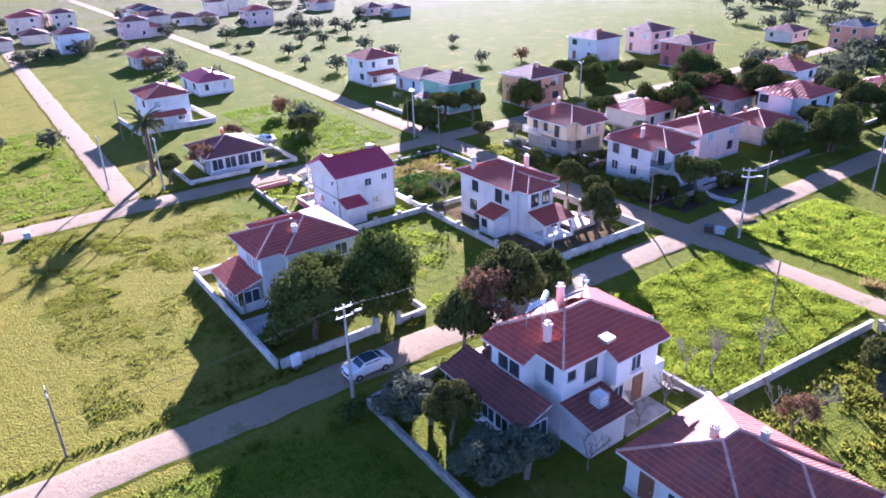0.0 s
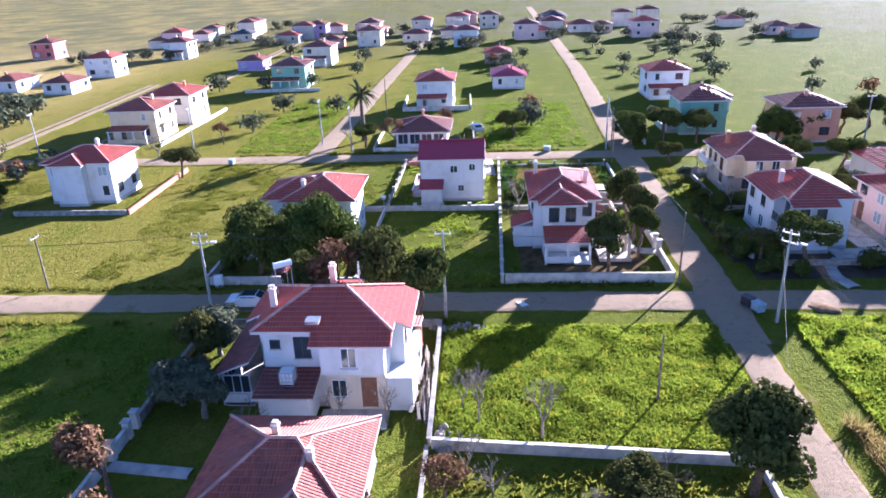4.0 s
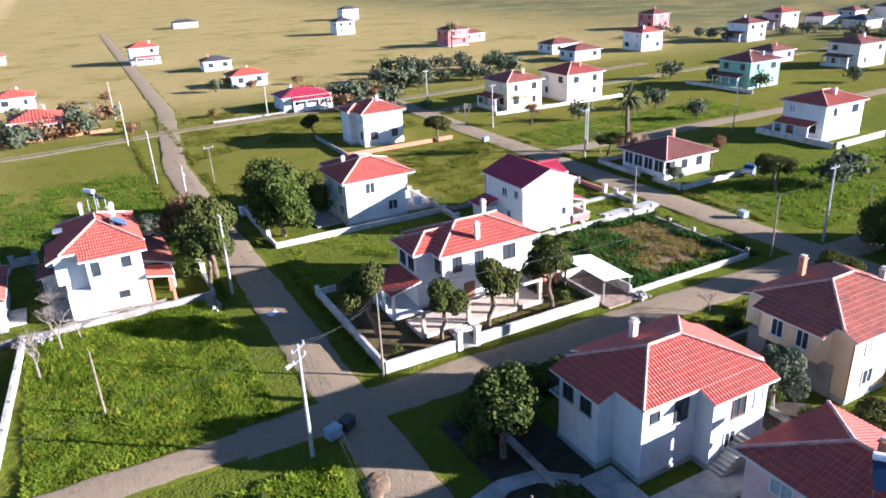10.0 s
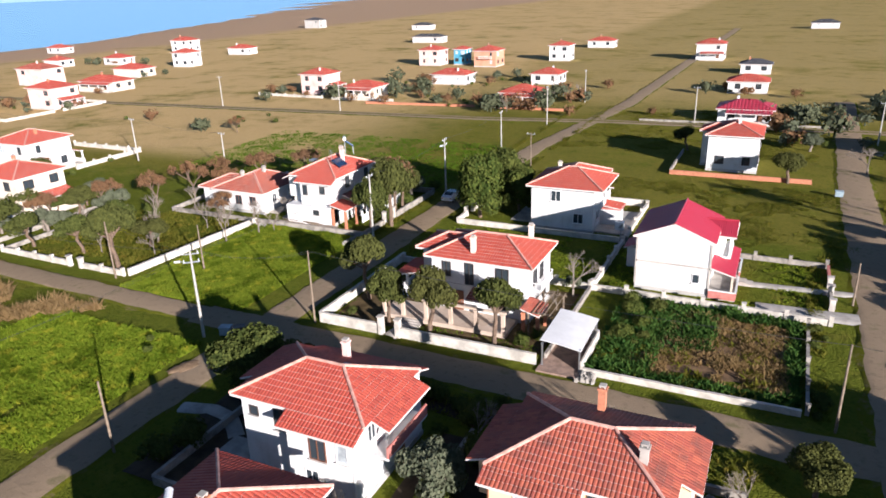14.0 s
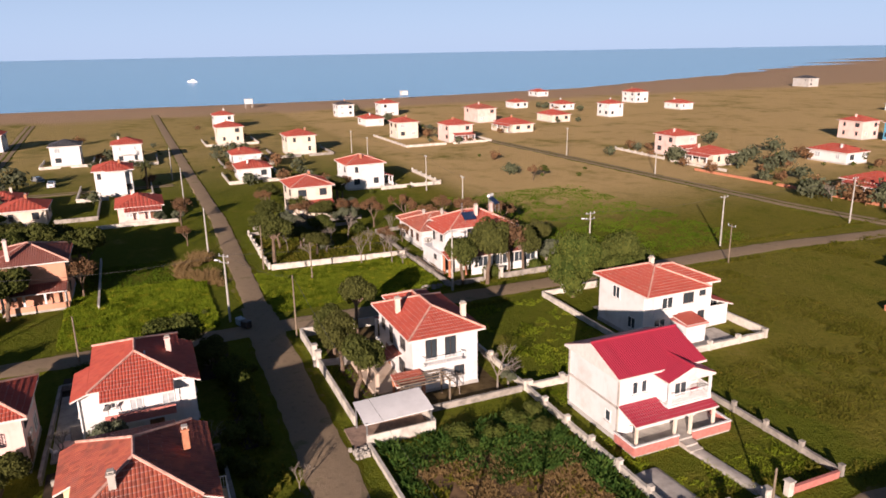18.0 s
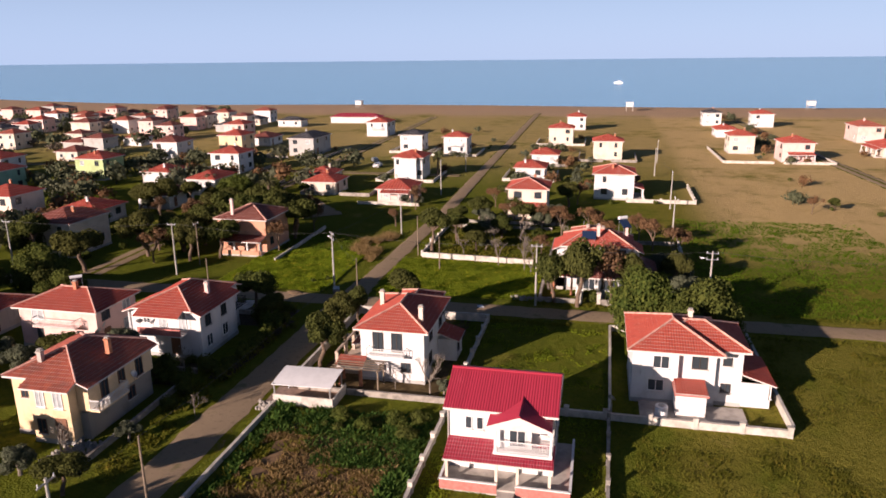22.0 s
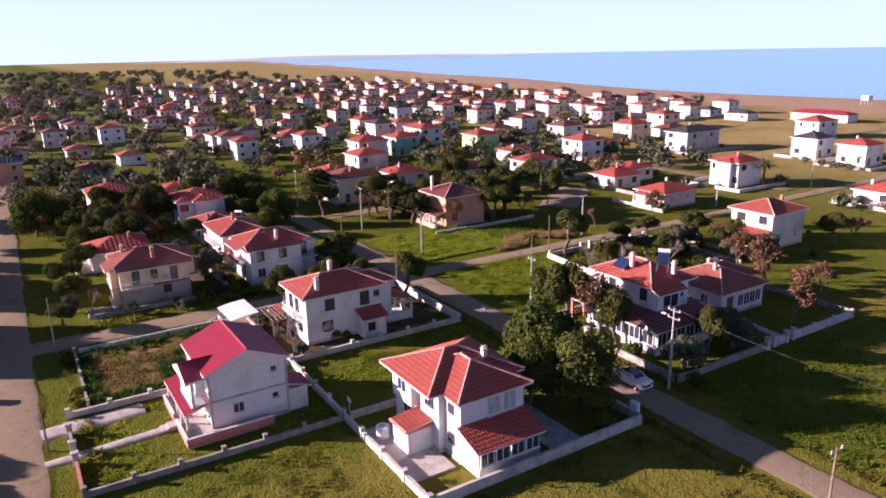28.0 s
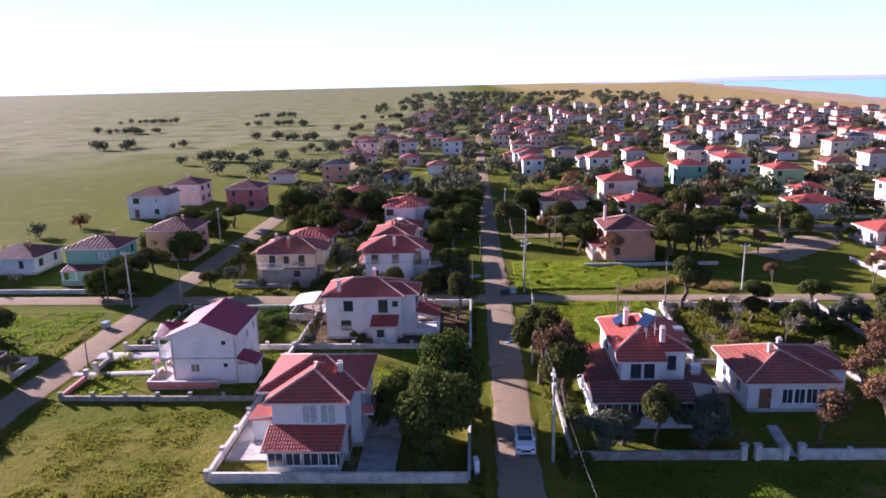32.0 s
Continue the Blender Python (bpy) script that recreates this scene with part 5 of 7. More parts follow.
# seaward side
BH(61, -16, 0, 9, 8, 2, "cream", "red", porch="w", near=True, label="cream two-storey house with tiled veranda below")
BH(83, -34, 0, 9, 9, 2, "white", "red", near=True, porch="s", label="white two-storey house with a walled yard")
BH(108, -12, 0, 9, 8, 1, "white", "red"), BH(135, -14, 0, 9, 8, 1, "white", "red"), BH(148, -33, 0, 9, 9, 2, "cream", "red")
BH(188, -16, 0, 9, 9, 2, "cream", "red"), BH(240, -20, 0, 9, 8, 2, "white", "red")
BH(151, -90, 0, 10, 9, 2, "pink", "red", porch="w"), BH(169, -77, 0, 9, 8, 2, "cream", "red"), BH(219, -80, 0, 12, 8, 1, "white", "red")
BH(261, -102, 0, 9, 9, 2, "white", "red"), BH(266, -81, 0, 9, 8, 2, "white", "dark")
BH(239, -191, 0, 11, 8, 1, "white", "red"), BH(196, -190, 0, 9, 8, 2, "white", "red"), BH(262, -177, 0, 10, 8, 1, "white", "red"), BH(335, -234, 0, 12, 8, 1, "white", "red")
BH(72, 16, 0, 10, 8, 1, "pink", "red", porch="w", label="single-storey house with bright red roof and rose veranda wall")
BH(78, 37, 0, 9, 8, 1, "cream", "red", label="small cream house with orange-red roof"), BH(89, 42, 0, 8, 7, 1, "cream", "red")
BH(103, 21, 0, 9, 8, 2, "white", "red", bump="w", label="white two-storey house with an outside stair")
BH(154, 18, 0, 9, 8, 2, "white", "red", balcony="w"), BH(159, 35, 0, 9, 8, 2, "white", "dark", chim=0)
BH(147, 70, 0, 16, 9, 2, "grey", "dark"), BH(169, 98, 0, 11, 9, 1, "white", "brown")
BH(78, 69, 0, 11, 8, 1, "white", "red", label="single-storey white house with long red roof"), BH(104, 77, 0, 9, 9, 2, "white", "red")
BH(86, 88, 0, 9, 8, 1, "white", "red"), BH(56, 68, 0, 10, 8, 1, "white", "brown"), BH(88, 110, 0, 9, 9, 2, "lime", "red", label="lime green two-storey house with red roof")
BH(38, 74, 0, 10, 9, 1, "white", "red"), BH(36, 92, 0, 9, 9, 2, "cream", "red"), BH(17, 62, 0, 10, 9, 2, "cream", "brown")
BH(24, 88, 0, 9, 8, 1, "white", "red"), BH(50, 120, 0, 10, 9, 2, "pink", "red"), BH(64, 122, 0, 9, 9, 2, "green", "red")
BH(18, 172, 0, 11, 9, 2, "white", "brown"), BH(84, 140, 0, 9, 9, 2, "white", "red")
brick = BH(25, 30, 0, 9, 9, 2, "brick", "brown", porch="w", near=True, chim=0, label="brick-pink two-storey house with tall chimney and wooden veranda")
chimney(brick, -3.6, 2.0, 5.5, 9.2, W["pink"])


def far_rows(spots):
    """The houses far along the coast, joined: walls, windows, hipped roofs and balconies."""
    mats = [M_GLASS] + list(W.values()) + list(R.values())
    slot = {m.name: i for i, m in enumerate(mats)}
    V, F, M = [], [], []

    def put(verts, faces, m, i):
        base = len(V)
        V.extend(tuple(m @ Vector(v)) for v in verts)
        F.extend(tuple(base + q for q in f) for f in faces)
        M.extend([i] * len(faces))

    def block(m, i, x0, x1, y0, y1, z0, z1):
        put([(x, y, z) for z in (z0, z1) for x, y in ((x0, y0), (x1, y0), (x1, y1), (x0, y1))],
            [(3, 2, 1, 0), (4, 5, 6, 7), (0, 1, 5, 4), (1, 2, 6, 5), (2, 3, 7, 6), (3, 0, 4, 7)], m, i)
    for x, y, rz, w, d, floors, wall, rf in spots:
        m, wi, ri = pose(x, y, 0, 0, 0, rz), slot[W[wall].name], slot[R[rf].name]
        a, b, H = w / 2, d / 2, 0.3 + 2.7 * floors
        block(m, wi, -a, a, -b, b, -0.3, H)
        block(m, wi, -a - 1.2, -a, -b * 0.5, b * 0.4, 2.6, 2.8)
        if floors > 1:
            block(m, wi, -a - 1.2, -a - 1.05, -b * 0.5, b * 0.4, 2.8, 3.6)
        block(m, wi, -a - 0.5, a + 0.5, -b - 0.5, b + 0.5, H - 0.14, H - 0.004)
        for f in range(floors):
            z = 1.2 + 2.7 * f
            for u in (-0.75, -0.05, 0.65):
                block(m, 0, u * a - 0.5, u * a + 0.5, -b - 0.05, -b + 0.05, z, z + 1.2)
                block(m, 0, -a - 0.05, -a + 0.05, u * b - 0.5, u * b + 0.5, z, z + 1.2)
        out, caps = ([], []), []
        hip(out, caps, -a - 0.5, a + 0.5, -b - 0.5, b + 0.5, H, 0.36, "", 1.1, 1.3)
        put(out[0], out[1], m, ri)
    me = mesh_of("far_houses", V, F, mats[0])
    for q in mats[1:]:
        me.materials.append(q)
    me.polygons.foreach_set("material_index", M)
    tagged(new("far_houses", me), "pale houses with brownish-red roofs crowded along the coast", "houses", "", "stuff")


def far_town():
    """The rest of the village along the coast, street after street."""
    rnd = random.Random(11)
    walls, roofs = ("white", "cream", "cream", "pink", "white", "cream", "pink", "cream", "grey", "grey", "pink", "brick"), ("worn", "brown", "worn", "red", "brown", "dark", "brown")
    distant = []
    for gy in range(26):
        row = 142 + gy * 23
        for gx in range(-4, 19):
            y = row + rnd.uniform(-7, 7)
            x = gx * 17.5 + rnd.uniform(-6, 6) + (gy % 3) * 5
            if abs(x) < 8 or abs(x - 108) < 8 or x > 275 + gy * 3 or rnd.random() < 0.26 + (0.42 if x < -15 else 0) + 0.012 * gy:
                continue
            size = (rnd.choice((0, 90)), rnd.uniform(7.4, 9.6), rnd.uniform(7.2, 8.6), rnd.choice((1, 2, 2)), rnd.choice(walls), rnd.choice(roofs))
            if y < 245:
                box_house(x, y, *size, chim=0, lite=True)
            else:
                distant.append((x, y, *size))
    far_rows(distant)
    for i in range(34):
        x, y = rnd.uniform(-300, -205), rnd.uniform(-170, 110)
        box_house(x, y, rnd.choice((0, 90)), rnd.uniform(8, 11), rnd.uniform(8, 9.5), rnd.choice((1, 2, 2)), rnd.choice(walls), rnd.choice(roofs), chim=0, lite=True)


far_town()

# ---- garden walls ----


def garden_wall(pts, h=0.8, th=0.2, mat=None, post=0.0, gap=3.6, label="low whitewashed garden wall", cope=True):
    """A low wall along a line of points, made of panels between posts."""
    mat = mat or M_WALL
    g = thing("garden_wall", pts[0][0], pts[0][1], 0, label, "wall", "garden walls")
    ox, oy = pts[0]
    pm = bm_mesh("post", boxes((-th * 0.85, th * 0.85, -th * 0.85, th * 0.85, -0.2, h + post), (-th, th, -th, th, h + post, h + post + 0.06)), mat) if post else None
    for (xa, ya), (xb, yb) in zip(pts, pts[1:]):
        L = math.hypot(xb - xa, yb - ya)
        n = max(1, round(L / gap))
        ang = math.degrees(math.atan2(yb - ya, xb - xa))
        s = L / n
        bm = boxes((0, s - 0.01, -th / 2, th / 2, -0.25, h))
        if cope:
            box(bm, 0, s - 0.01, -th / 2 - 0.04, th / 2 + 0.04, h, h + 0.06)
        me = bm_mesh("panel", bm, mat)
        for i in range(n):
            px, py = xa + (xb - xa) * i / n - ox, ya + (yb - ya) * i / n - oy
            child("panel", me, g, pose(px, py, noise.noise((px, py, 1.0)) * 0.04, 0, 0, ang))
            if pm:
                child("post", pm, g, pose(px, py, 0, 0, 0, ang))
        if pm:
            child("post", pm, g, pose(xb - ox, yb - oy, 0, 0, 0, ang))
    return g


GW = garden_wall
GW([(-26.6, 0), (-13.2, 0)], 0.9), GW([(-11.4, 0), (-4.5, 0), (-4.5, -16.9)], 0.95, label="white garden wall at the street corner")
GW([(-47, 0), (-30.4, 0)], 0.45, label="low white kerb wall of a vegetable plot")
GW([(-4.6, -17.2), (-27, -17.0), (-49.5, -16.8)], 0.55, 0.22, post=0.4, label="low concrete boundary wall with posts")
GW([(-27.1, -16.6), (-27.1, -1.0)], 0.5, 0.2, M_OLDWALL)
GW([(-27.2, -17.4), (-27.3, -31.8), (-27.4, -47.8)], 0.6, 0.25, post=0.35, label="pale boundary wall with short posts")
GW([(-27.7, -32.1), (-49.6, -31.8)], 0.45, 0.2, M_OLDWALL, post=0.45), GW([(-49.7, -31.4), (-49.7, -26.2)], 0.5, 0.2, M_RED), GW([(-49.7, -24.0), (-49.7, -20.4)], 0.5, 0.2, M_OLDWALL)
GW([(-47.4, -0.4), (-47.6, -15.6)], 0.35, 0.18, M_OLDWALL, post=0.5, label="broken posts and kerb of a plot")
GW([(-27.0, -48.1), (-4.8, -48.1)], 0.85, 0.22, label="grey-white front garden wall"), GW([(-4.7, -47.8), (-4.7, -38.0)], 0.8), GW([(-4.7, -35.6), (-4.7, -32.4), (-26.8, -32.2)], 0.6)
GW([(4.6, -44.4), (19.6, -44.4)], 0.7, 0.22, M_OLDWALL, label="grey front garden wall"), GW([(20.8, -44.4), (23.2, -44.4)], 0.9, post=0.2), GW([(24.6, -44.4), (37, -44.5)], 0.85, post=0.2, label="white front wall with gate posts")
GW([(4.5, -44.0), (4.5, -31.0)], 0.7, 0.2, M_OLDWALL), GW([(4.5, -28.6), (4.5, -23.0), (21.6, -22.8)], 0.55, 0.25, M_OLDWALL, label="old stone boundary wall")
GW([(21.8, -22.6), (23.4, -1.6)], 0.75, 0.24, label="long pale plot wall"), GW([(24.0, -1.4), (31, -1.4)], 0.6, post=0.3), GW([(33, -1.4), (46, -1.6)], 0.6, post=0.3)
GW([(22.2, -22.9), (38, -23.0), (38.2, -44.0)], 0.5, 0.2, M_OLDWALL)
GW([(-27.5, -67.6), (-48.6, -67.8)], 0.6, 0.22, M_TERRA, label="long brick-coloured boundary wall"), GW([(-27.5, -68), (-27.5, -84)], 0.6, 0.2, M_OLDWALL)
GW([(-59, -20.8), (-78, -21.4)], 0.6), GW([(-58.8, -21.2), (-58.8, -26.0)], 0.6, post=0.2), GW([(-58.8, -29), (-58.8, -38.4), (-74, -38.6)], 0.6)
GW([(-94, -22), (-108, -22.5)], 0.9), GW([(-93.6, -22.4), (-93.6, -37), (-108, -37.4)], 0.9)
GW([(-66, -80), (-100, -79)], 0.6), GW([(-123, -62), (-123, -82)], 0.7), GW([(-8, 10.4), (-8, 24.6), (-25, 24.8)], 0.6, 0.2, M_OLDWALL)
GW([(-28, 11.4), (-44, 11.2)], 0.5, 0.2, M_OLDWALL), GW([(-25.6, 11.4), (-25.6, 24)], 0.5, 0.2, M_OLDWALL), GW([(-60, 8.6), (-84, 9.4)], 0.6), GW([(-8, 30), (-8, 44)], 0.5, 0.2, M_OLDWALL)
GW([(16, 22), (40, 22.4)], 0.5), GW([(64, 9.4), (64, 24)], 0.6), GW([(50, -3), (50, -24)], 0.5, 0.2, M_OLDWALL), GW([(76, -37), (76, -52), (96, -52.4)], 0.7, post=0.3, label="white yard wall with posts")
GW([(46, -1.8), (46, -22)], 0.45, 0.2, M_OLDWALL), GW([(66, -126), (66, -138)], 0.6), GW([(80, -124), (104, -125)], 0.6, post=0.3), GW([(30, -121), (62, -119)], 0.5, 0.3, M_TERRA), GW([(6, -121), (28, -120.5)], 0.5, 0.3, M_TERRA)
GW([(56, -124), (76, -123)], 0.6), GW([(-14, -113.5), (-56, -114.5)], 0.35, 0.2, M_OLDWALL), GW([(-10, 66), (-10, 96)], 0.5), GW([(66, 52), (90, 54)], 0.6)
# yards of the seaward houses
for yx, yy, yw, yd, wm in ((103, 21, 9, 8, M_WALL), (108, -12, 8, 7, M_WALL), (135, -14, 8, 7, M_OLDWALL), (154, 18, 9, 8, M_WALL), (159, 35, 8, 7, M_WALL), (147, 71, 14, 11, M_OLDWALL), (148, -33, 9, 9, M_OLDWALL), (160, -84, 18, 16, M_WALL), (78, 70, 10, 8, M_WALL), (104, 78, 9, 9, M_OLDWALL), (188, -16, 9, 9, M_WALL), (85, 33, 12, 9, M_OLDWALL)):
    GW([(yx + yw, yy - yd), (yx - yw, yy - yd), (yx - yw, yy - 1.2)], 0.7, 0.22, wm, gap=6, label="low pale yard wall of a seaward house"), GW([(yx - yw, yy + 1.4), (yx - yw, yy + yd), (yx + yw, yy + yd)], 0.7, 0.22, wm, gap=6, label="low pale yard wall of a seaward house")


def gate_post(x, y, h, mat):
    g = thing("gate_post", x, y, 0, "square masonry gate post with a cap", "gate post", "gate posts")
    part("shaft", boxes((-0.25, 0.25, -0.25, 0.25, -0.1, h), bevel=0.02), mat, g)
    part("cap", boxes((-0.33, 0.33, -0.33, 0.33, h, h + 0.12), bevel=0.03), M_CONC, g)


for gx, gy, gh in ((-13.2, 0, 1.7), (-11.4, 0, 1.7), (-4.7, -35.6, 1.5), (-4.7, -38.0, 1.5), (4.5, -31, 1.6), (4.5, -28.6, 1.6), (20.8, -44.4, 1.3), (19.6, -44.4, 1.3), (23.2, -44.4, 1.3), (24.6, -44.4, 1.3),
                   (-49.7, -26.2, 1.1), (-49.7, -24.0, 1.1), (-49.7, -20.4, 1.1), (31, -1.4, 1.2), (33, -1.4, 1.2)):
    gate_post(gx, gy, gh, M_WALL)

# ---- paths, slabs, plots ----
strip("path", [(-42.2, -24.3), (-52.0, -24.9)], 1.3, 0.09, M_CONC, "concrete garden path to the street", "path", 0.05, kind="")
strip("path", [(-43.0, -18.6), (-52.0, -19.0)], 2.6, 0.09, M_CONC, "wide concrete drive slab", "path", 0.05, kind="")
strip("path", [(23.9, -44.2), (24.6, -38.4)], 1.1, 0.09, M_CONC, "narrow concrete path through a garden", "path", 0.05, kind="")
strip("path", [(-12.3, 0.4), (-12.8, -2.2)], 1.6, 0.09, M_CONC, "narrow concrete path through a garden", "path", 0.05, kind="")
strip("garden_bed", [(-5.0, -8.4), (-26.4, -8.6)], 15.4, 0.02, M_BED, "brown garden soil with thin grass inside the wall", "garden", 0.3, kind="")
# the next three soil sheets carry painted shade beside and between the houses
strip("garden_bed", [(-8.2, 8.4), (-8.0, 24.6)], 7.2, 0.02, M_SOIL, "garden soil coloured darker for the shade of the white house", "garden", 0.7, kind="")
strip("garden_bed", [(-26.6, 8.6), (-9.0, 8.5)], 2.6, 0.024, M_SOIL, "bed of earth along the roadside hedge, coloured dark for shade", "garden", 0.5, kind="")
strip("garden_bed", [(-26.0, 12.0), (-26.2, 24.5)], 6.4, 0.022, M_SOIL, "earth between two houses, coloured dark for shade", "garden", 0.5, kind="")
strip("garden_path", [(-2.8, 16.9), (-5.4, 16.2), (-7.6, 16.6), (-9.7, 18.4)], 1.5, 0.075, M_CONC, "pale concrete garden path to the paved yard", "path", 0.12, kind="")
strip("vegetable_plot", [(-33.0, -8.6), (-46.6, -8.6)], 12.5, 0.02, M_RUST, "overgrown brown vegetable plot", "garden", 0.9, kind="")
strip("dirt_patch", [(50, 27), (58, 33), (68, 42)], 11, 0.03, M_ROAD, "bare trodden earth beside small houses", "ground", 2.5, kind="")


def carport():
    c = thing("carport", -28.75, -2.85, 0, "white sheet-roofed carport over a brick floor", "carport")
    n = 12
    verts, faces = [], []
    for i in range(n + 1):
        f = i / n
        for y in (-3.1, 3.1):
            for dz in (0, 0.06):
                verts.append((-1.75 + 3.5 * f, y, 2.1 + 0.07 * math.sin(math.pi * f) + 0.42 * f - 0.02 * y + dz))
    for i in range(n):
        b = i * 4
        faces += [(b + 1, b + 5, b + 7, b + 3), (b, b + 2, b + 6, b + 4), (b, b + 4, b + 5, b + 1), (b + 2, b + 3, b + 7, b + 6)]
    faces += [(0, 1, 3, 2), (n * 4, n * 4 + 2, n * 4 + 3, n * 4 + 1)]
    child("roof_sheet", mesh_of("roof_sheet", verts, faces, M_TARP), c)
    posts(c, [(-1.6, -2.9), (1.6, -2.9), (-1.6, 2.9), (1.6, 2.9)], 0, 2.15, 0.06, M_METAL)
    part("floor_slab", boxes((-1.8, 1.8, -3.2, 4.0, -0.1, 0.1)), M_FLOOR, c)
    part("back_wall", boxes((-1.85, -1.7, -3.2, 3.0, 0.1, 1.1), (-1.7, 1.8, -3.3, -3.15, 0.1, 1.1)), M_WALL, c)


carport()

# ---- poles and wires ----
TOPS = {}


def utility_pole(key, x, y, h, rz=0, mat=None, arms=2, lamp=False, lean=0.0):
    p = thing("utility_pole", x, y, rz, "tall tapered utility pole with cross-arms and insulators" if arms else "plain wooden utility pole", "pole", "utility poles")
    bm = bmesh.new()
    tube(bm, (0, 0, -0.3), (lean, 0, h), 0.11 if mat == M_POLE else 0.16, 0.07 if mat == M_POLE else 0.09, 10)
    part("shaft", bm, mat or M_CPOLE, p)
    for i in range(arms):
        z = h - 0.35 - i * 0.8
        a = part("crossarm", boxes((lean - 0.75, lean + 0.75, -0.05, 0.05, z, z + 0.1)), M_METAL, p)
        for u in (-0.65, 0.0, 0.65):
            bm = bmesh.new()
            tube(bm, (lean + u, 0, z + 0.1), (lean + u, 0, z + 0.32), 0.05, 0.035, 6)
            part("insulator", bm, M_TANK, a)
    if lamp:
        bm = bmesh.new()
        tube(bm, (lean, 0, h - 1.2), (lean + 1.1, 0, h - 0.9), 0.03, 0.03, 6)
        arm = part("lamp_arm", bm, M_METAL, p)
        part("lamp_head", boxes((lean + 0.95, lean + 1.5, -0.12, 0.12, h - 1.0, h - 0.85), bevel=0.03), M_TANK, arm)
    m = pose(x, y, 0, 0, 0, rz)
    TOPS[key] = [m @ Vector((lean + u, 0, h - 0.05 - i * 0.8)) for i in range(max(1, arms)) for u in (-0.65, 0.0, 0.65)]


def wire(a, b, k, sag=0.7):
    pa, pb = TOPS[a][k % len(TOPS[a])], TOPS[b][k % len(TOPS[b])]
    cu = bpy.data.curves.new("power_cable", 'CURVE')
    cu.dimensions, cu.bevel_depth, cu.bevel_resolution = '3D', 0.009, 0
    sp = cu.splines.new('POLY')
    sp.points.add(11)
    for i in range(12):
        f = i / 11
        q = pa.lerp(pb, f)
        sp.points[i].co = (q.x, q.y, q.z - sag * 4 * f * (1 - f), 1)
    cu.materials.append(M_WIRE)
    tagged(new("power_cable", cu), "thin dark overhead power cable between poles", "cable", "overhead cables")


UP = utility_pole
UP("PA", 2.75, -44.8, 8.7, 90, lamp=True), UP("P1", 4.1, 6.9, 8.7, 40, arms=2, lamp=True), UP("P2", 2.8, -22.6, 8.6, 90, arms=1), UP("P3", -4.1, 0.4, 7.5, 0, M_POLE, 0)
UP("PG", -49.2, 1.2, 7.0, 0, M_POLE, 0), UP("PW", -57.4, 1.5, 8.8, 0, arms=1), UP("PM", -51.6, -22.3, 4.4, 0, M_POLE, 0), UP("P6", 3.6, -71.2, 8.4, 90, arms=1), UP("P7", 4.6, -102.9, 8.6, 90, arms=1)
UP("P8", -4.2, -65.3, 6.0, 0, M_POLE, 1), UP("P11", 6.5, 34.2, 8.4, 90, arms=1), UP("P12", 12.2, 33.6, 7.2, 0, M_POLE, 1)
UP("P13", 38.2, 6.2, 7.5, 0, arms=1), UP("P14", -59.2, -42.3, 8.0, 0, M_CPOLE, 1), UP("P15", -59.4, -70.8, 8.4, 0, arms=1), UP("P16", -91.6, -40.4, 7.6, 0, M_POLE, 0), UP("P17", 24.4, -0.6, 6.8, 0, M_POLE, 0)
UP("P18", 114, 7.7, 8.5, 0, arms=1), UP("P19", 78, 7.2, 8.5, 0, arms=1), UP("P20", -62, 3.2, 6.2, 0, M_POLE, 0), UP("P21", 3.8, 62, 8.4, 90, arms=1), UP("P22", -2.6, 23.2, 5.8, 0, M_POLE, 0), UP("P23", -65, -48.8, 8.2, 0, arms=1)
UP("P24", 4.2, -135, 8.4, 90, arms=1), UP("P25", 46.4, -44.4, 7.2, 0, arms=1), UP("P26", 70, -46, 8.3, 0, arms=1), UP("P34", 139, -48, 7.0, 0, arms=1), UP("P27", 62, -106, 8.4, 0, arms=1), UP("P28", 100, -104, 8.4, 0, arms=1), UP("P29", 114, -45.6, 7.8, 0, arms=1)
UP("P30", -26, -113, 8, 0, arms=1), UP("P31", -58, 44, 8, 90, arms=1), UP("P32", 16.2, -6.2, 5.6, 0, M_POLE, 0), UP("P33", -60, -100, 8, 0, arms=1)
for a, b in (("PA", "P2"), ("P2", "P1"), ("P1", "P11"), ("PA", "P6"), ("P6", "P7"), ("P11", "P21"), ("P1", "P13"), ("P13", "P19"), ("P19", "P18"), ("PG", "PW"), ("P25", "P26"), ("P26", "P29"), ("P29", "P34"), ("P14", "P15"), ("P1", "P3"), ("P3", "PG")):
    for k in range(2):
        wire(a, b, k)
wire("P1", "P17", 0)

# ---- cars and bins ----


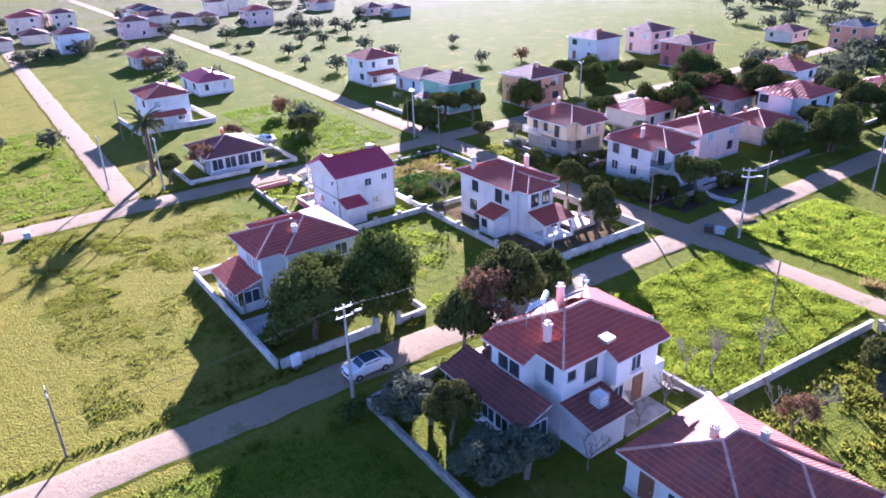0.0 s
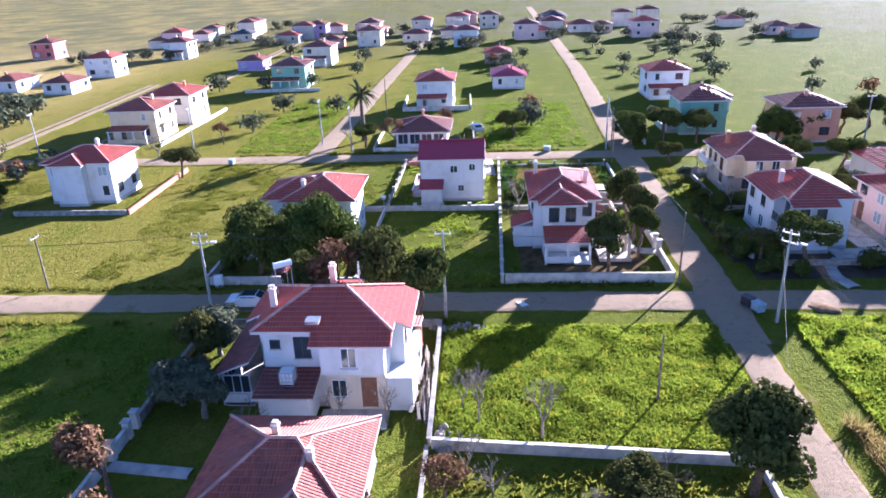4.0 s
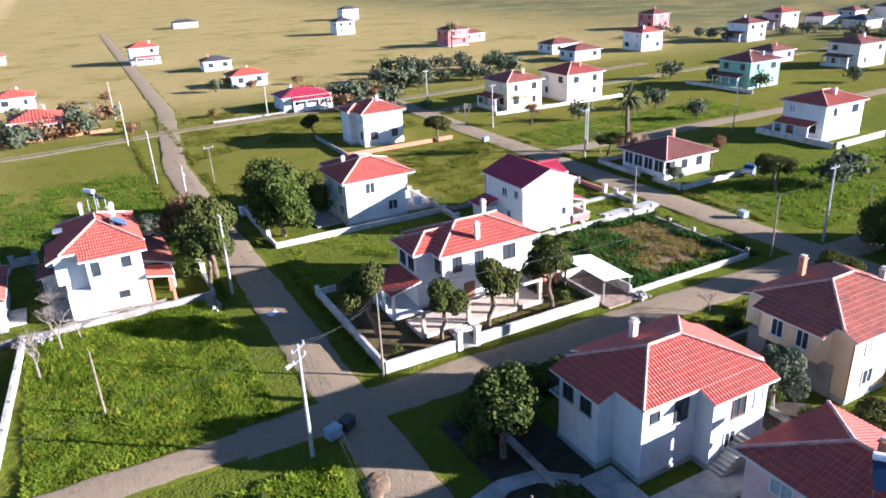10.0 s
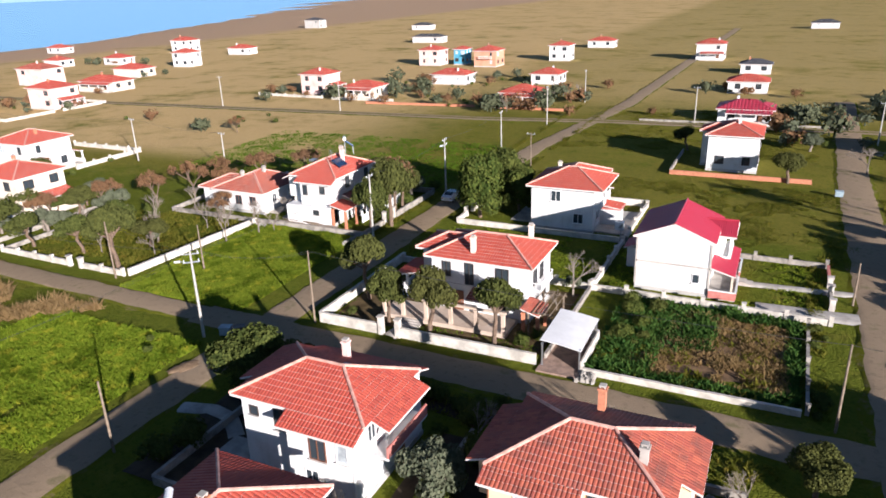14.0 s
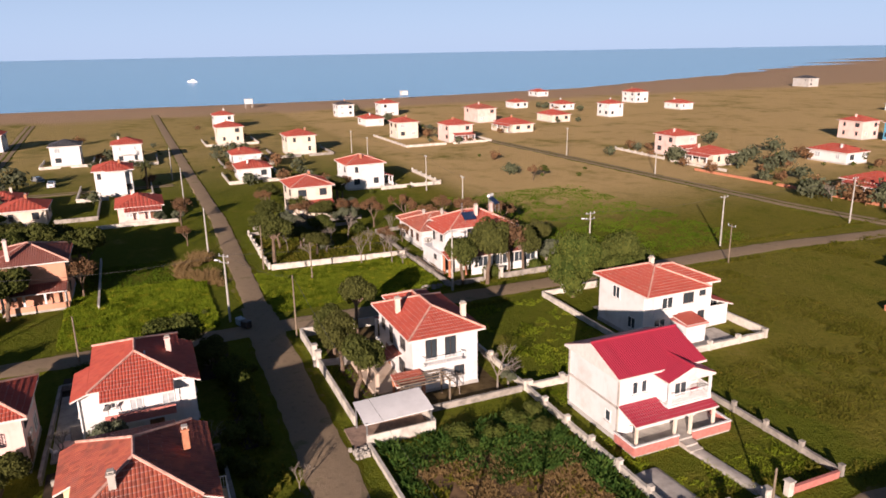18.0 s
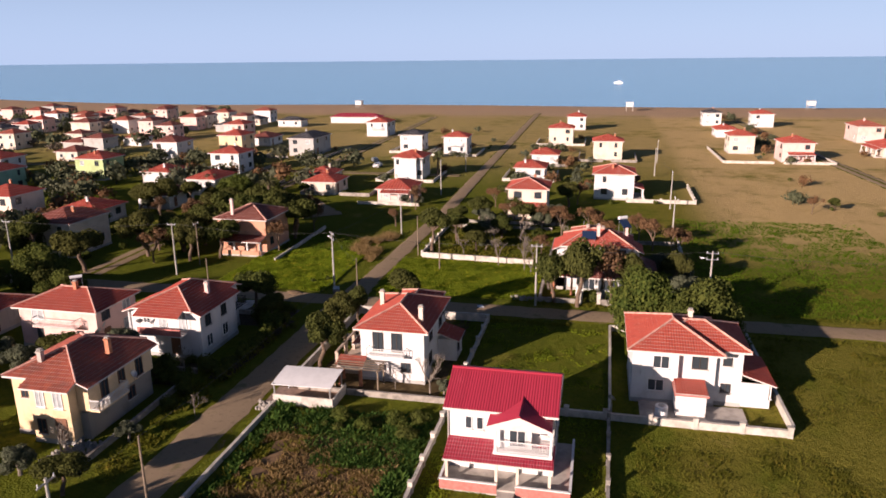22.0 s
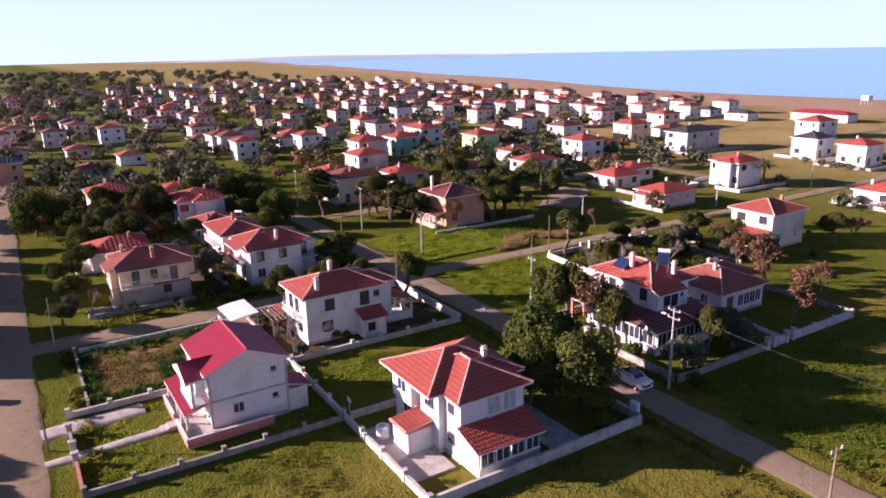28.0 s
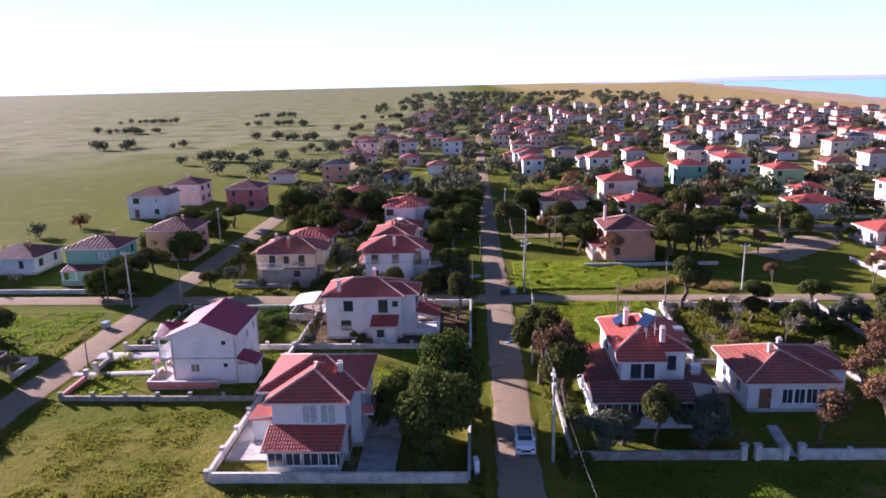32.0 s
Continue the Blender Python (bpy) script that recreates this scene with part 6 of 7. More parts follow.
def car(x, y, rz, paint, label):
    c = thing("car", x, y, rz, label, "car", "parked cars")
    prof = [(-2.05, 0.35), (-2.1, 0.75), (-1.95, 0.98), (-1.1, 1.05), (-0.6, 1.42), (0.9, 1.45), (1.65, 1.05), (2.05, 0.95), (2.1, 0.4)]
    bm = bmesh.new()
    rows = []
    for s, k in ((-0.86, 1.0), (-0.8, 1.02), (0.8, 1.02), (0.86, 1.0)):
        rows.append([bm.verts.new((px, s * (0.88 if pz > 1.1 else 1.0), pz * (k if pz > 0.5 else 1))) for px, pz in prof])
    for a, b in zip(rows, rows[1:]):
        for i in range(len(prof) - 1):
            bm.faces.new((a[i], a[i + 1], b[i + 1], b[i]))
        bm.faces.new((a[-1], a[0], b[0], b[-1]))
    bm.faces.new(rows[0][::-1]), bm.faces.new(rows[-1])
    bmesh.ops.recalc_face_normals(bm, faces=bm.faces)
    part("body", bm, paint, c)
    for name, pts in (("windscreen", ((-1.08, 1.1), (-0.64, 1.41))), ("rear_window", ((0.96, 1.44), (1.55, 1.14)))):
        (xa, za), (xb, zb) = pts
        bm = bmesh.new()
        o = 0.035
        bm.faces.new([bm.verts.new(q) for q in ((xa, -0.68, za + o), (xa, 0.68, za + o), (xb, 0.62, zb + o), (xb, -0.62, zb + o))])
        r = bmesh.ops.extrude_face_region(bm, geom=bm.faces[:])
        bmesh.ops.translate(bm, vec=(0, 0, -0.03), verts=[v for v in r["geom"] if isinstance(v, bmesh.types.BMVert)])
        part(name, bm, M_GLASS, c)
    part("roof_panel", boxes((-0.58, 0.88, -0.66, 0.66, 1.44, 1.492), bevel=0.02), M_GLASS, c, "black roof panel")
    part("bonnet", boxes((-1.9, -1.15, -0.66, 0.66, 1.0, 1.055), bevel=0.02), paint, c)
    part("grille", boxes((-2.125, -2.08, -0.42, 0.42, 0.5, 0.7)), M_BLACK, c)
    part("bumper", boxes((-2.16, -2.04, -0.8, 0.8, 0.32, 0.46), bevel=0.03), paint, c)
    for s in (-1, 1):
        part("wing_mirror", boxes((-0.85, -0.65, *sorted((s * 0.84, s * 1.0)), 1.02, 1.16), bevel=0.03), paint, c)
        ys = sorted((s * 0.755, s * 0.80))
        part("side_window", boxes((-0.55, 0.15, *ys, 1.1, 1.36), (0.22, 0.95, *ys, 1.1, 1.36)), M_GLASS, c)
        part("headlight", boxes((-2.1, -1.98, *sorted((s * 0.45, s * 0.8)), 0.68, 0.84), bevel=0.02), M_GLASS, c)
        part("tail_light", boxes((2.0, 2.12, *sorted((s * 0.55, s * 0.8)), 0.7, 0.88), bevel=0.02), M_RED, c)
        for wx in (-1.3, 1.3):
            bm = bmesh.new()
            tube(bm, (wx, s * 0.7, 0.31), (wx, s * 0.9, 0.31), 0.31, 0.31, 16)
            wh = part("wheel", bm, M_BLACK, c)
            bm = bmesh.new()
            tube(bm, (wx, s * 0.88, 0.31), (wx, s * 0.915, 0.31), 0.18, 0.18, 12)
            part("rim", bm, M_METAL, wh)


car(0.4, -42.0, 90, M_CARW, "white hatchback parked on the dirt road")
car(-72.5, -20.6, 20, M_CARG, "silver car parked by a house"), car(118, 36, 0, M_CARW, "white car parked on open ground"), car(128, 40, 30, M_CARG, "silver car parked on open ground")


def bin_box(x, y, rz, label="blue-grey metal rubbish container on wheels", mat=M_BIN):
    b = thing("rubbish_container", x, y, rz, label, "container", "rubbish containers")
    part("tub", boxes((-0.65, 0.65, -0.5, 0.5, 0.18, 1.1), bevel=0.06), mat, b)
    part("lid", boxes((-0.7, 0.7, -0.55, 0.55, 1.1, 1.2), bevel=0.04), mat, b)
    for sx in (-0.5, 0.5):
        for sy in (-0.35, 0.35):
            bm = bmesh.new()
            tube(bm, (sx, sy - 0.05, 0.1), (sx, sy + 0.05, 0.1), 0.1, 0.1, 8)
            part("wheel", bm, M_BLACK, b)
    b.matrix_basis = b.matrix_basis @ Matrix.Diagonal((0.82, 0.82, 0.82, 1))


bin_box(2.2, 5.9, 20), bin_box(0.95, 5.4, 35, "dark tipped rubbish container beside the pole", M_FRAME_D), bin_box(-56.4, -8.5, 80), bin_box(-52, -61.5, 0)
d = thing("satellite_dish", -26.9, -32.3, 60, "grey satellite dish on a post by the boundary wall", "satellite dish")
dish(d, 0, 0, 1.4, 0)
part("mast", boxes((-0.05, 0.05, -0.05, 0.05, -0.1, 1.5)), M_METAL, d)

# ---- trees ----


def tubes(verts, faces, a, b, r0, r1, seg=5):
    a, b = Vector(a), Vector(b)
    q = (b - a).to_track_quat('Z', 'Y')
    base = len(verts)
    for p, r in ((a, r0), (b, r1)):
        for i in range(seg):
            t = 2 * math.pi * i / seg
            verts.append(tuple(p + q @ Vector((r * math.cos(t), r * math.sin(t), 0))))
    for i in range(seg):
        j = (i + 1) % seg
        faces.append((base + i, base + j, base + seg + j, base + seg + i))


def grow(verts, faces, a, d, length, r, depth, rnd, tips, spread=0.6):
    """Branches that fork and taper; their ends are gathered in tips."""
    b = Vector(a) + d * length
    tubes(verts, faces, a, b, r, r * 0.68, 6 if depth > 2 else 4)
    if depth == 0:
        tips.append(b)
        return
    for i in range(rnd.choice((2, 3)) if depth < 3 else 3):
        nd = (d + Vector((rnd.uniform(-1, 1), rnd.uniform(-1, 1), rnd.uniform(-0.25, 0.5))) * spread).normalized()
        grow(verts, faces, b, nd, length * rnd.uniform(0.62, 0.85), r * 0.62, depth - 1, rnd, tips, spread)


def crown_core(verts, faces, c, r, squash, rnd):
    """A lumpy heart of leaf mass inside one clump of a crown."""
    base, seed = len(verts), rnd.uniform(0, 50)
    for i in range(5):
        th = math.pi * (i + 0.5) / 5
        for j in range(8):
            ph = 2 * math.pi * (j + 0.5 * (i % 2)) / 8
            d = Vector((math.sin(th) * math.cos(ph), math.sin(th) * math.sin(ph), math.cos(th)))
            q = r * (0.86 + 0.5 * noise.noise(d * 1.7 + Vector((seed, 0, 0))))
            verts.append((c[0] + d.x * q, c[1] + d.y * q, c[2] + d.z * q * squash))
    for i in range(4):
        for j in range(8):
            a, b = base + i * 8 + j, base + i * 8 + (j + 1) % 8
            faces.append((a, a + 8, b + 8, b))
    faces += [tuple(base + j for j in range(8)), tuple(base + 39 - j for j in range(8))]


def leaf_cloud(rnd, centres, n, size, squash=1.0, shell=0.55, core=0.0):
    """Small leaf clumps set around centres (point, radius)."""
    verts, faces = [], []
    if core:
        for c, r in centres:
            crown_core(verts, faces, c, r * core, squash, rnd)
    weights = [r * r for _, r in centres]
    for _ in range(n):
        c, r = rnd.choices(centres, weights)[0]
        v = Vector((rnd.gauss(0, 1), rnd.gauss(0, 1), rnd.gauss(0, 1))).normalized()
        k = r * (shell + (1.05 - shell) * rnd.random() ** 0.6)
        p = Vector(c) + Vector((v.x * k, v.y * k, v.z * k * squash))
        u = (v + Vector((rnd.uniform(-1, 1), rnd.uniform(-1, 1), rnd.uniform(-0.6, 1))) * 0.8).normalized()
        t = u.cross(Vector((rnd.uniform(-1, 1), rnd.uniform(-1, 1), rnd.uniform(-1, 1)))).normalized()
        w = u.cross(t)
        s = size * rnd.uniform(0.6, 1.35)
        b = len(verts)
        verts += [tuple(p + t * s * 0.5), tuple(p + w * s * 0.42 + u * s * 0.1), tuple(p - t * s * 0.5), tuple(p - w * s * 0.42 + u * s * 0.12)]
        faces.append((b, b + 1, b + 2, b + 3))
    return verts, faces


def tree_proto(kind, seed, x, y):
    rnd = random.Random(seed)
    label, leaf, bark = {
        "pine": ("dark green umbrella pine with a dense flattened crown", L_PINE, M_BARK),
        "round": ("broad dense dark green tree with several merged crowns", L_GREEN, M_BARK),
        "olive": ("small olive tree with a grey-green crown", L_OLIVE, M_PALEBARK),
        "dry": ("tree with sparse brown winter leaves", L_DRY, M_BARK),
        "bare": ("leafless pale-barked winter tree", None, M_PALEBARK),
        "bush": ("low rounded dark green shrub", L_GREEN, M_BARK),
        "palm": ("palm tree with a shaggy trunk and drooping fronds", L_PALM, M_BARK)}[kind]
    t = thing("tree" if kind not in ("bush", "palm") else {"bush": "shrub", "palm": "palm_tree"}[kind], x, y, 0, label, "shrub" if kind == "bush" else "tree", {"bush": "shrubs"}.get(kind, "trees"))
    V, F, tips = [], [], []
    if kind == "palm":
        for i in range(6):
            tubes(V, F, (0.05 * i, 0, i * 0.9), (0.05 * (i + 1), 0, i * 0.9 + 0.95), 0.3 - 0.015 * i, 0.26 - 0.015 * i, 8)
        child("trunk", mesh_of("trunk", V, F, bark), t)
        V, F = [], []
        for i in range(34):
            a, e = rnd.uniform(0, 6.28), rnd.uniform(-0.5, 1.2)
            p, d = Vector((0.3, 0, 5.5)), Vector((math.cos(a) * math.cos(e), math.sin(a) * math.cos(e), math.sin(e)))
            side = d.cross(Vector((0, 0, 1))).normalized()
            for k in range(6):
                q = p + d * 0.42
                w0, w1 = 0.34 * (1 - k / 6.5), 0.34 * (1 - (k + 1) / 6.5)
                b = len(V)
                V += [tuple(p), tuple(p + side * w0 - Vector((0, 0, w0 * 0.7))), tuple(q + side * w1 - Vector((0, 0, w1 * 0.7))), tuple(q), tuple(p - side * w0 - Vector((0, 0, w0 * 0.7))), tuple(q - side * w1 - Vector((0, 0, w1 * 0.7)))]
                F += [(b, b + 1, b + 2, b + 3), (b + 3, b + 5, b + 4, b)]
                p, d = q, (d - Vector((0, 0, 0.24))).normalized()
        child("crown", mesh_of("crown", V, F, leaf), t)
        return t
    if kind == "bare":
        grow(V, F, (0, 0, -0.2), Vector((0, 0, 1)), 1.3, 0.105, 5, rnd, tips, 0.75)
        child("trunk", mesh_of("trunk", V, F, bark), t)
        return t
    if kind == "dry":
        grow(V, F, (0, 0, -0.2), Vector((0, 0, 1)), 1.5, 0.16, 4, rnd, tips, 0.6)
        child("trunk", mesh_of("trunk", V, F, bark), t)
        child("crown", mesh_of("crown", *leaf_cloud(rnd, [(p, 0.6) for p in tips], 1500, 0.22, 0.9, 0.1), leaf), t)
        return t
    if kind == "bush":
        cs = [((rnd.uniform(-0.5, 0.5), rnd.uniform(-0.5, 0.5), 0.5 + rnd.uniform(0, 0.3)), rnd.uniform(0.45, 0.7)) for _ in range(5)]
        for p, r in cs:
            tubes(V, F, (0, 0, -0.1), p, 0.05, 0.02, 4)
        child("trunk", mesh_of("trunk", V, F, bark), t)
        child("crown", mesh_of("crown", *leaf_cloud(rnd, cs, 900, 0.15, 1.0, 0.65, 0.7), leaf), t)
        return t
    hgt = {"pine": 2.3, "round": 1.5, "olive": 1.3}[kind]
    rad = {"pine": 2.6, "round": 3.3, "olive": 1.9}[kind]
    bend = Vector((rnd.uniform(-1, 1), rnd.uniform(-1, 1), 0)) * (0.55 if kind == "pine" else 0.15)
    tubes(V, F, Vector((-0.1, 0, -0.2)) - bend, Vector((0, 0, hgt * 0.35)) - bend * 0.75, 0.24, 0.21, 8)
    tubes(V, F, Vector((0, 0, hgt * 0.33)) - bend * 0.75, Vector((0.05, 0, hgt * 0.7)) + bend * 0.2, 0.21, 0.19, 8)
    tubes(V, F, Vector((0.05, 0, hgt * 0.68)) + bend * 0.2, (0.1, 0.05, hgt), 0.19, 0.17, 8)
    cs = []
    for i in range({"pine": 17, "round": 26, "olive": 12}[kind]):
        a, q = rnd.uniform(0, 6.28), rad * 0.72 * math.sqrt(rnd.random())
        rise = {"pine": 1.0, "round": 2.3, "olive": 0.8}[kind]
        z = hgt + rise * (1.25 - (q / rad) ** 2) * (rnd.uniform(0.15, 1.0) if kind == "round" else 1) + rnd.uniform(-0.35, 0.5)
        c = (q * math.cos(a), q * math.sin(a), z)
        cs.append((c, rnd.uniform(0.26, 0.44) * rad))
        tubes(V, F, (0.1, 0.05, hgt - 0.1), c, 0.1, 0.03, 5)
    child("trunk", mesh_of("trunk", V, F, bark), t)
    n = {"pine": 5400, "round": 9000, "olive": 4000}[kind]
    child("crown", mesh_of("crown", *leaf_cloud(rnd, cs, n, {"pine": 0.23, "round": 0.235, "olive": 0.19}[kind], {"pine": 0.72, "round": 0.9, "olive": 0.9}[kind], 0.7, 0.72), leaf), t)
    return t


PROTO = {}
TREE_RND = random.Random(5)


FAR = {}


def tree(kind, x, y, s=1.0, z=0.0, sz=1.0):
    if kind not in ("palm", "bare") and (y > 72 or y < -92 or x < -72 or x > 76):
        FAR.setdefault(kind, []).append((x, y, s * (0.3 if kind == "bush" else 0.7 if kind == "olive" else 0.8 if kind == "dry" else 1.0)))
        return None
    v = TREE_RND.randrange(3 if kind in ("pine", "round", "bare", "dry") else 2)
    rot = TREE_RND.uniform(0, 360)
    m = pose(x, y, z, 0, 0, rot) @ Matrix.Diagonal((s, s, s * sz * TREE_RND.uniform(0.92, 1.1), 1))
    if (kind, v) not in PROTO:
        PROTO[kind, v] = tree_proto(kind, hash_of(kind) + v, 0, 0)
        PROTO[kind, v].matrix_basis = m
        PROTO[kind, v]["made"] = 1
        return PROTO[kind, v]
    p = PROTO[kind, v]
    keep = p.matrix_basis.copy()
    p.matrix_basis = Matrix.Identity(4)
    c = copy_thing(p, m)
    p.matrix_basis = keep
    return c


def hash_of(s):
    return sum(ord(c) * (i + 3) for i, c in enumerate(s))


T = tree
# garden between B and the street
T("round", -7.4, -43.0, 1.28, sz=1.25), T("round", -6.6, -35.9, 1.25, sz=1.32), T("round", -11.0, -39.6, 1.0, sz=1.25), T("bush", -8.2, -46.6, 1.4)
# beside A
T("pine", 3.5, -28.6, 1.25, sz=1.5), T("pine", 4.3, -24.6, 1.05, sz=1.55), T("dry", 5.0, -32.6, 1.5, sz=1.15), T("pine", 4.9, -34.8, 0.95, sz=1.6), T("bush", 5.6, -29.6, 1.5), T("bush", 5.4, -37.2, 1.4)
T("olive", 7.6, -42.6, 1.35, sz=0.85), T("olive", 9.6, -41.6, 1.0), T("pine", 12.8, -41.8, 0.8, sz=1.5), T("olive", 16.6, -42.0, 1.3, sz=0.8), T("olive", 18.4, -39.6, 1.1), T("dry", 27.0, -42.6, 1.3), T("bush", 5.2, -46.4, 1.2)
T("bare", 19.6, -29.5, 0.8), T("bare", 20.4, -35.8, 0.8), T("dry", 34.4, -40.0, 1.3), T("dry", 36.0, -33.0, 1.1), T("bare", 19.2, -26.0, 0.9)
# C garden
for tx, ty, ts, tz in ((-5.9, -6.4, 1.0, 1.5), (-11.2, -2.0, 0.82, 1.55), (-16.0, -1.7, 0.95, 1.5), (-22.2, -1.9, 1.0, 1.3)):
    T("pine", tx, ty, ts, sz=tz)
T("bush", -32.4, -13.0, 1.2, sz=0.8), T("bush", -33.6, -10.4, 1.1, sz=0.8), T("bush", -32.2, -7.4, 1.3, sz=0.75), T("bush", -34.4, -14.4, 1.2, sz=0.8), T("bush", -31.8, -15.2, 1.0), T("bush", -24.4, -2.6, 1.0), T("bush", -25.4, -4.4, 0.8), T("bush", -6.6, -2.4, 0.6)
T("bare", -25.8, -14.6, 1.15), T("bare", -25.2, -10.8, 0.6), T("olive", -25.4, -16.0, 0.5)
# round E and F
T("pine", -7.2, 13.6, 1.15, sz=1.2), T("pine", -9.6, 10.2, 0.75), T("olive", -26.2, 19.4, 1.1, sz=1.4), T("bare", -26.4, 12.4, 0.8), T("bare", -44, 13.0, 0.8), T("bush", -26.5, 17, 1.4), T("pine", -45.5, 20, 0.9), T("pine", -27, 27, 0.9)
T("olive", -46, 15.5, 0.8), T("pine", -46, 28, 1.0), T("pine", -43, 34, 1.1), T("olive", -30, 30, 1.0)
T("bare", -34.1, 6.6, 0.55), T("bush", -11.5, 6.6, 0.6), T("bare", -21.8, 23.4, 0.7), T("bush", -20.2, -13.2, 0.9), T("bush", -18.8, -14.0, 0.7), T("bare", -14.9, -46.9, 0.5), T("bush", -30.2, 10.2, 1.2), T("bush", -33.5, 10.0, 1.0), T("olive", -39.5, 9.8, 0.6)
T("pine", -24.6, 40, 1.2), T("round", -10.4, 40.5, 1.0), T("olive", -27.5, 35, 1.0), T("pine", -29, 43, 1.2), T("round", -41, 46, 1.1), T("pine", -12, 52, 1.3), T("pine", -25.5, 66, 1.3)
T("pine", -47.8, 9.6, 0.8), T("round", -60.6, 6.5, 1.0), T("pine", -62.4, 12.0, 1.3), T("round", -64.5, 6.0, 0.9), T("pine", -60.8, 17.5, 1.2), T("round", -59.8, 30.5, 1.1), T("pine", -61.5, 37, 1.3), T("round", -66.8, 34, 1.2), T("pine", -64.5, 43.5, 1.25), T("round", -62.2, 52, 1.2), T("pine", -69.5, 50, 1.2), T("round", -70.4, 61, 1.15), T("pine", -61.0, 63, 1.2)
T("pine", 24.4, 39.6, 1.4, sz=1.2), T("pine", 31.6, 24.6, 1.5, sz=1.15), T("pine", 35.2, 33.6, 1.5, sz=1.1), T("round", 19.2, 40.6, 1.25)
# plots beyond the long wall
for tx, ty, ts in ((27, -18.5, 0.9), (30.5, -12.5, 1.0), (26.2, -8.2, 0.8), (35, -17, 1.0), (24.8, -20.2, 0.8), (40, -10, 0.9), (33, -6, 0.8)):
    T("bare", tx, ty, ts)
T("bare", 18.8, -19.4, 1.1), T("bare", 20.6, -15.0, 1.15), T("bare", 17.2, -20.6, 0.8), T("pine", 26.8, -2.8, 1.3, sz=1.3), T("dry", 42, -24, 1.1), T("dry", 40.2, -30, 1.2), T("dry", 41, -38, 1.0), T("bush", 39, -20, 1.6), T("dry", 30, -25.2, 0.7), T("bare", 35.6, -25.2, 1.0)
T("pine", 44, -4, 1.0), T("olive", 47, -9, 1.2), T("pine", 49, -16, 1.0), T("olive", 46, -20, 1.1), T("olive", 52, -22, 1.2), T("pine", 54, -7, 0.9), T("bush", 43, -13, 1.6), T("pine", 68, -24, 1.1), T("pine", 72, -10, 1.0), T("dry", 66, -8, 1.0), T("dry", 71, -26, 1.2)
# south, round N and the far street
T("pine", -45, -67, 1.1), T("bare", -56.5, -76, 1.4), T("pine", -27.5, -86, 0.9), T("palm", -67.5, -41.5, 1.5), T("pine", -62.6, -40.2, 0.9), T("dry", -62, -35, 1.0), T("dry", -71.5, -27, 1.0), T("olive", -60.5, -24, 0.7), T("bare", -63, -43, 1.0)
T("palm", -120, -196, 1.3), T("palm", 104, 14, 1.1), T("palm", -2, 74, 1.2), T("palm", 60, 44, 1.0)
for i in range(26):
    T("pine", -60 - TREE_RND.uniform(0, 48), -122 - TREE_RND.uniform(0, 34), TREE_RND.uniform(0.8, 1.2))
for i in range(22):
    T(TREE_RND.choice(("pine", "olive", "dry", "bush")), -50 + TREE_RND.uniform(-12, 12), -96 - TREE_RND.uniform(-10, 40), TREE_RND.uniform(0.7, 1.2))
for i in range(26):
    T(TREE_RND.choice(("dry", "bare", "pine", "olive")), TREE_RND.uniform(2, 26), -112 - TREE_RND.uniform(0, 50), TREE_RND.uniform(0.7, 1.1))
for i in range(20):
    T(TREE_RND.choice(("dry", "pine", "bush")), TREE_RND.uniform(36, 100), -118 - TREE_RND.uniform(0, 50), TREE_RND.uniform(0.6, 1.0))
# west of the third street
for i in range(44):
    T(TREE_RND.choice(("pine", "pine", "olive", "dry", "round")), -65 - TREE_RND.uniform(0, 150), TREE_RND.choice((TREE_RND.uniform(10, 70), TREE_RND.uniform(-20, -5), TREE_RND.uniform(-95, -50))), TREE_RND.uniform(0.6, 1.1))
# north of the crossing
for i in range(80):
    T(TREE_RND.choice(("pine", "pine", "pine", "olive", "dry", "round")), TREE_RND.choice((TREE_RND.uniform(-50, -4.5), TREE_RND.uniform(-8, -4.5), TREE_RND.uniform(-50, -26))), TREE_RND.uniform(41, 135), TREE_RND.uniform(0.95, 1.6), sz=1.15)
for tx, ty, ts in ((30, 34, 1.2), (33, 30, 1.3), (36, 27, 1.1), (39, 31, 1.0), (17, 32, 1.0), (14, 36, 1.0), (33, 40, 1.2), (20, 42, 1.1), (42, 36, 1.1), (46, 40, 1.0), (46, 63, 1.3), (4.6, 50, 1.2), (15, 46, 1.2), (8.6, 62, 1.2)):
    T("pine", tx, ty, ts * 1.25, sz=1.2)
for tx, ty, ts in ((12, 42, 1.2), (22, 24, 1.1), (38, 24, 1.0), (50, 30, 1.0), (60, 9, 1.0), (44, 9, 0.8)):
    T("dry", tx, ty, ts)
for i in range(70):
    T(TREE_RND.choice(("pine", "olive", "dry", "dry", "round", "bush")), TREE_RND.uniform(8, 130), TREE_RND.uniform(44, 135), TREE_RND.uniform(0.8, 1.35))
for i in range(40):
    T(TREE_RND.choice(("pine", "olive", "dry", "bush")), TREE_RND.uniform(55, 240), TREE_RND.choice((TREE_RND.uniform(-30, -4), TREE_RND.uniform(9, 40), TREE_RND.uniform(-95, -70))), TREE_RND.uniform(0.5, 0.9))


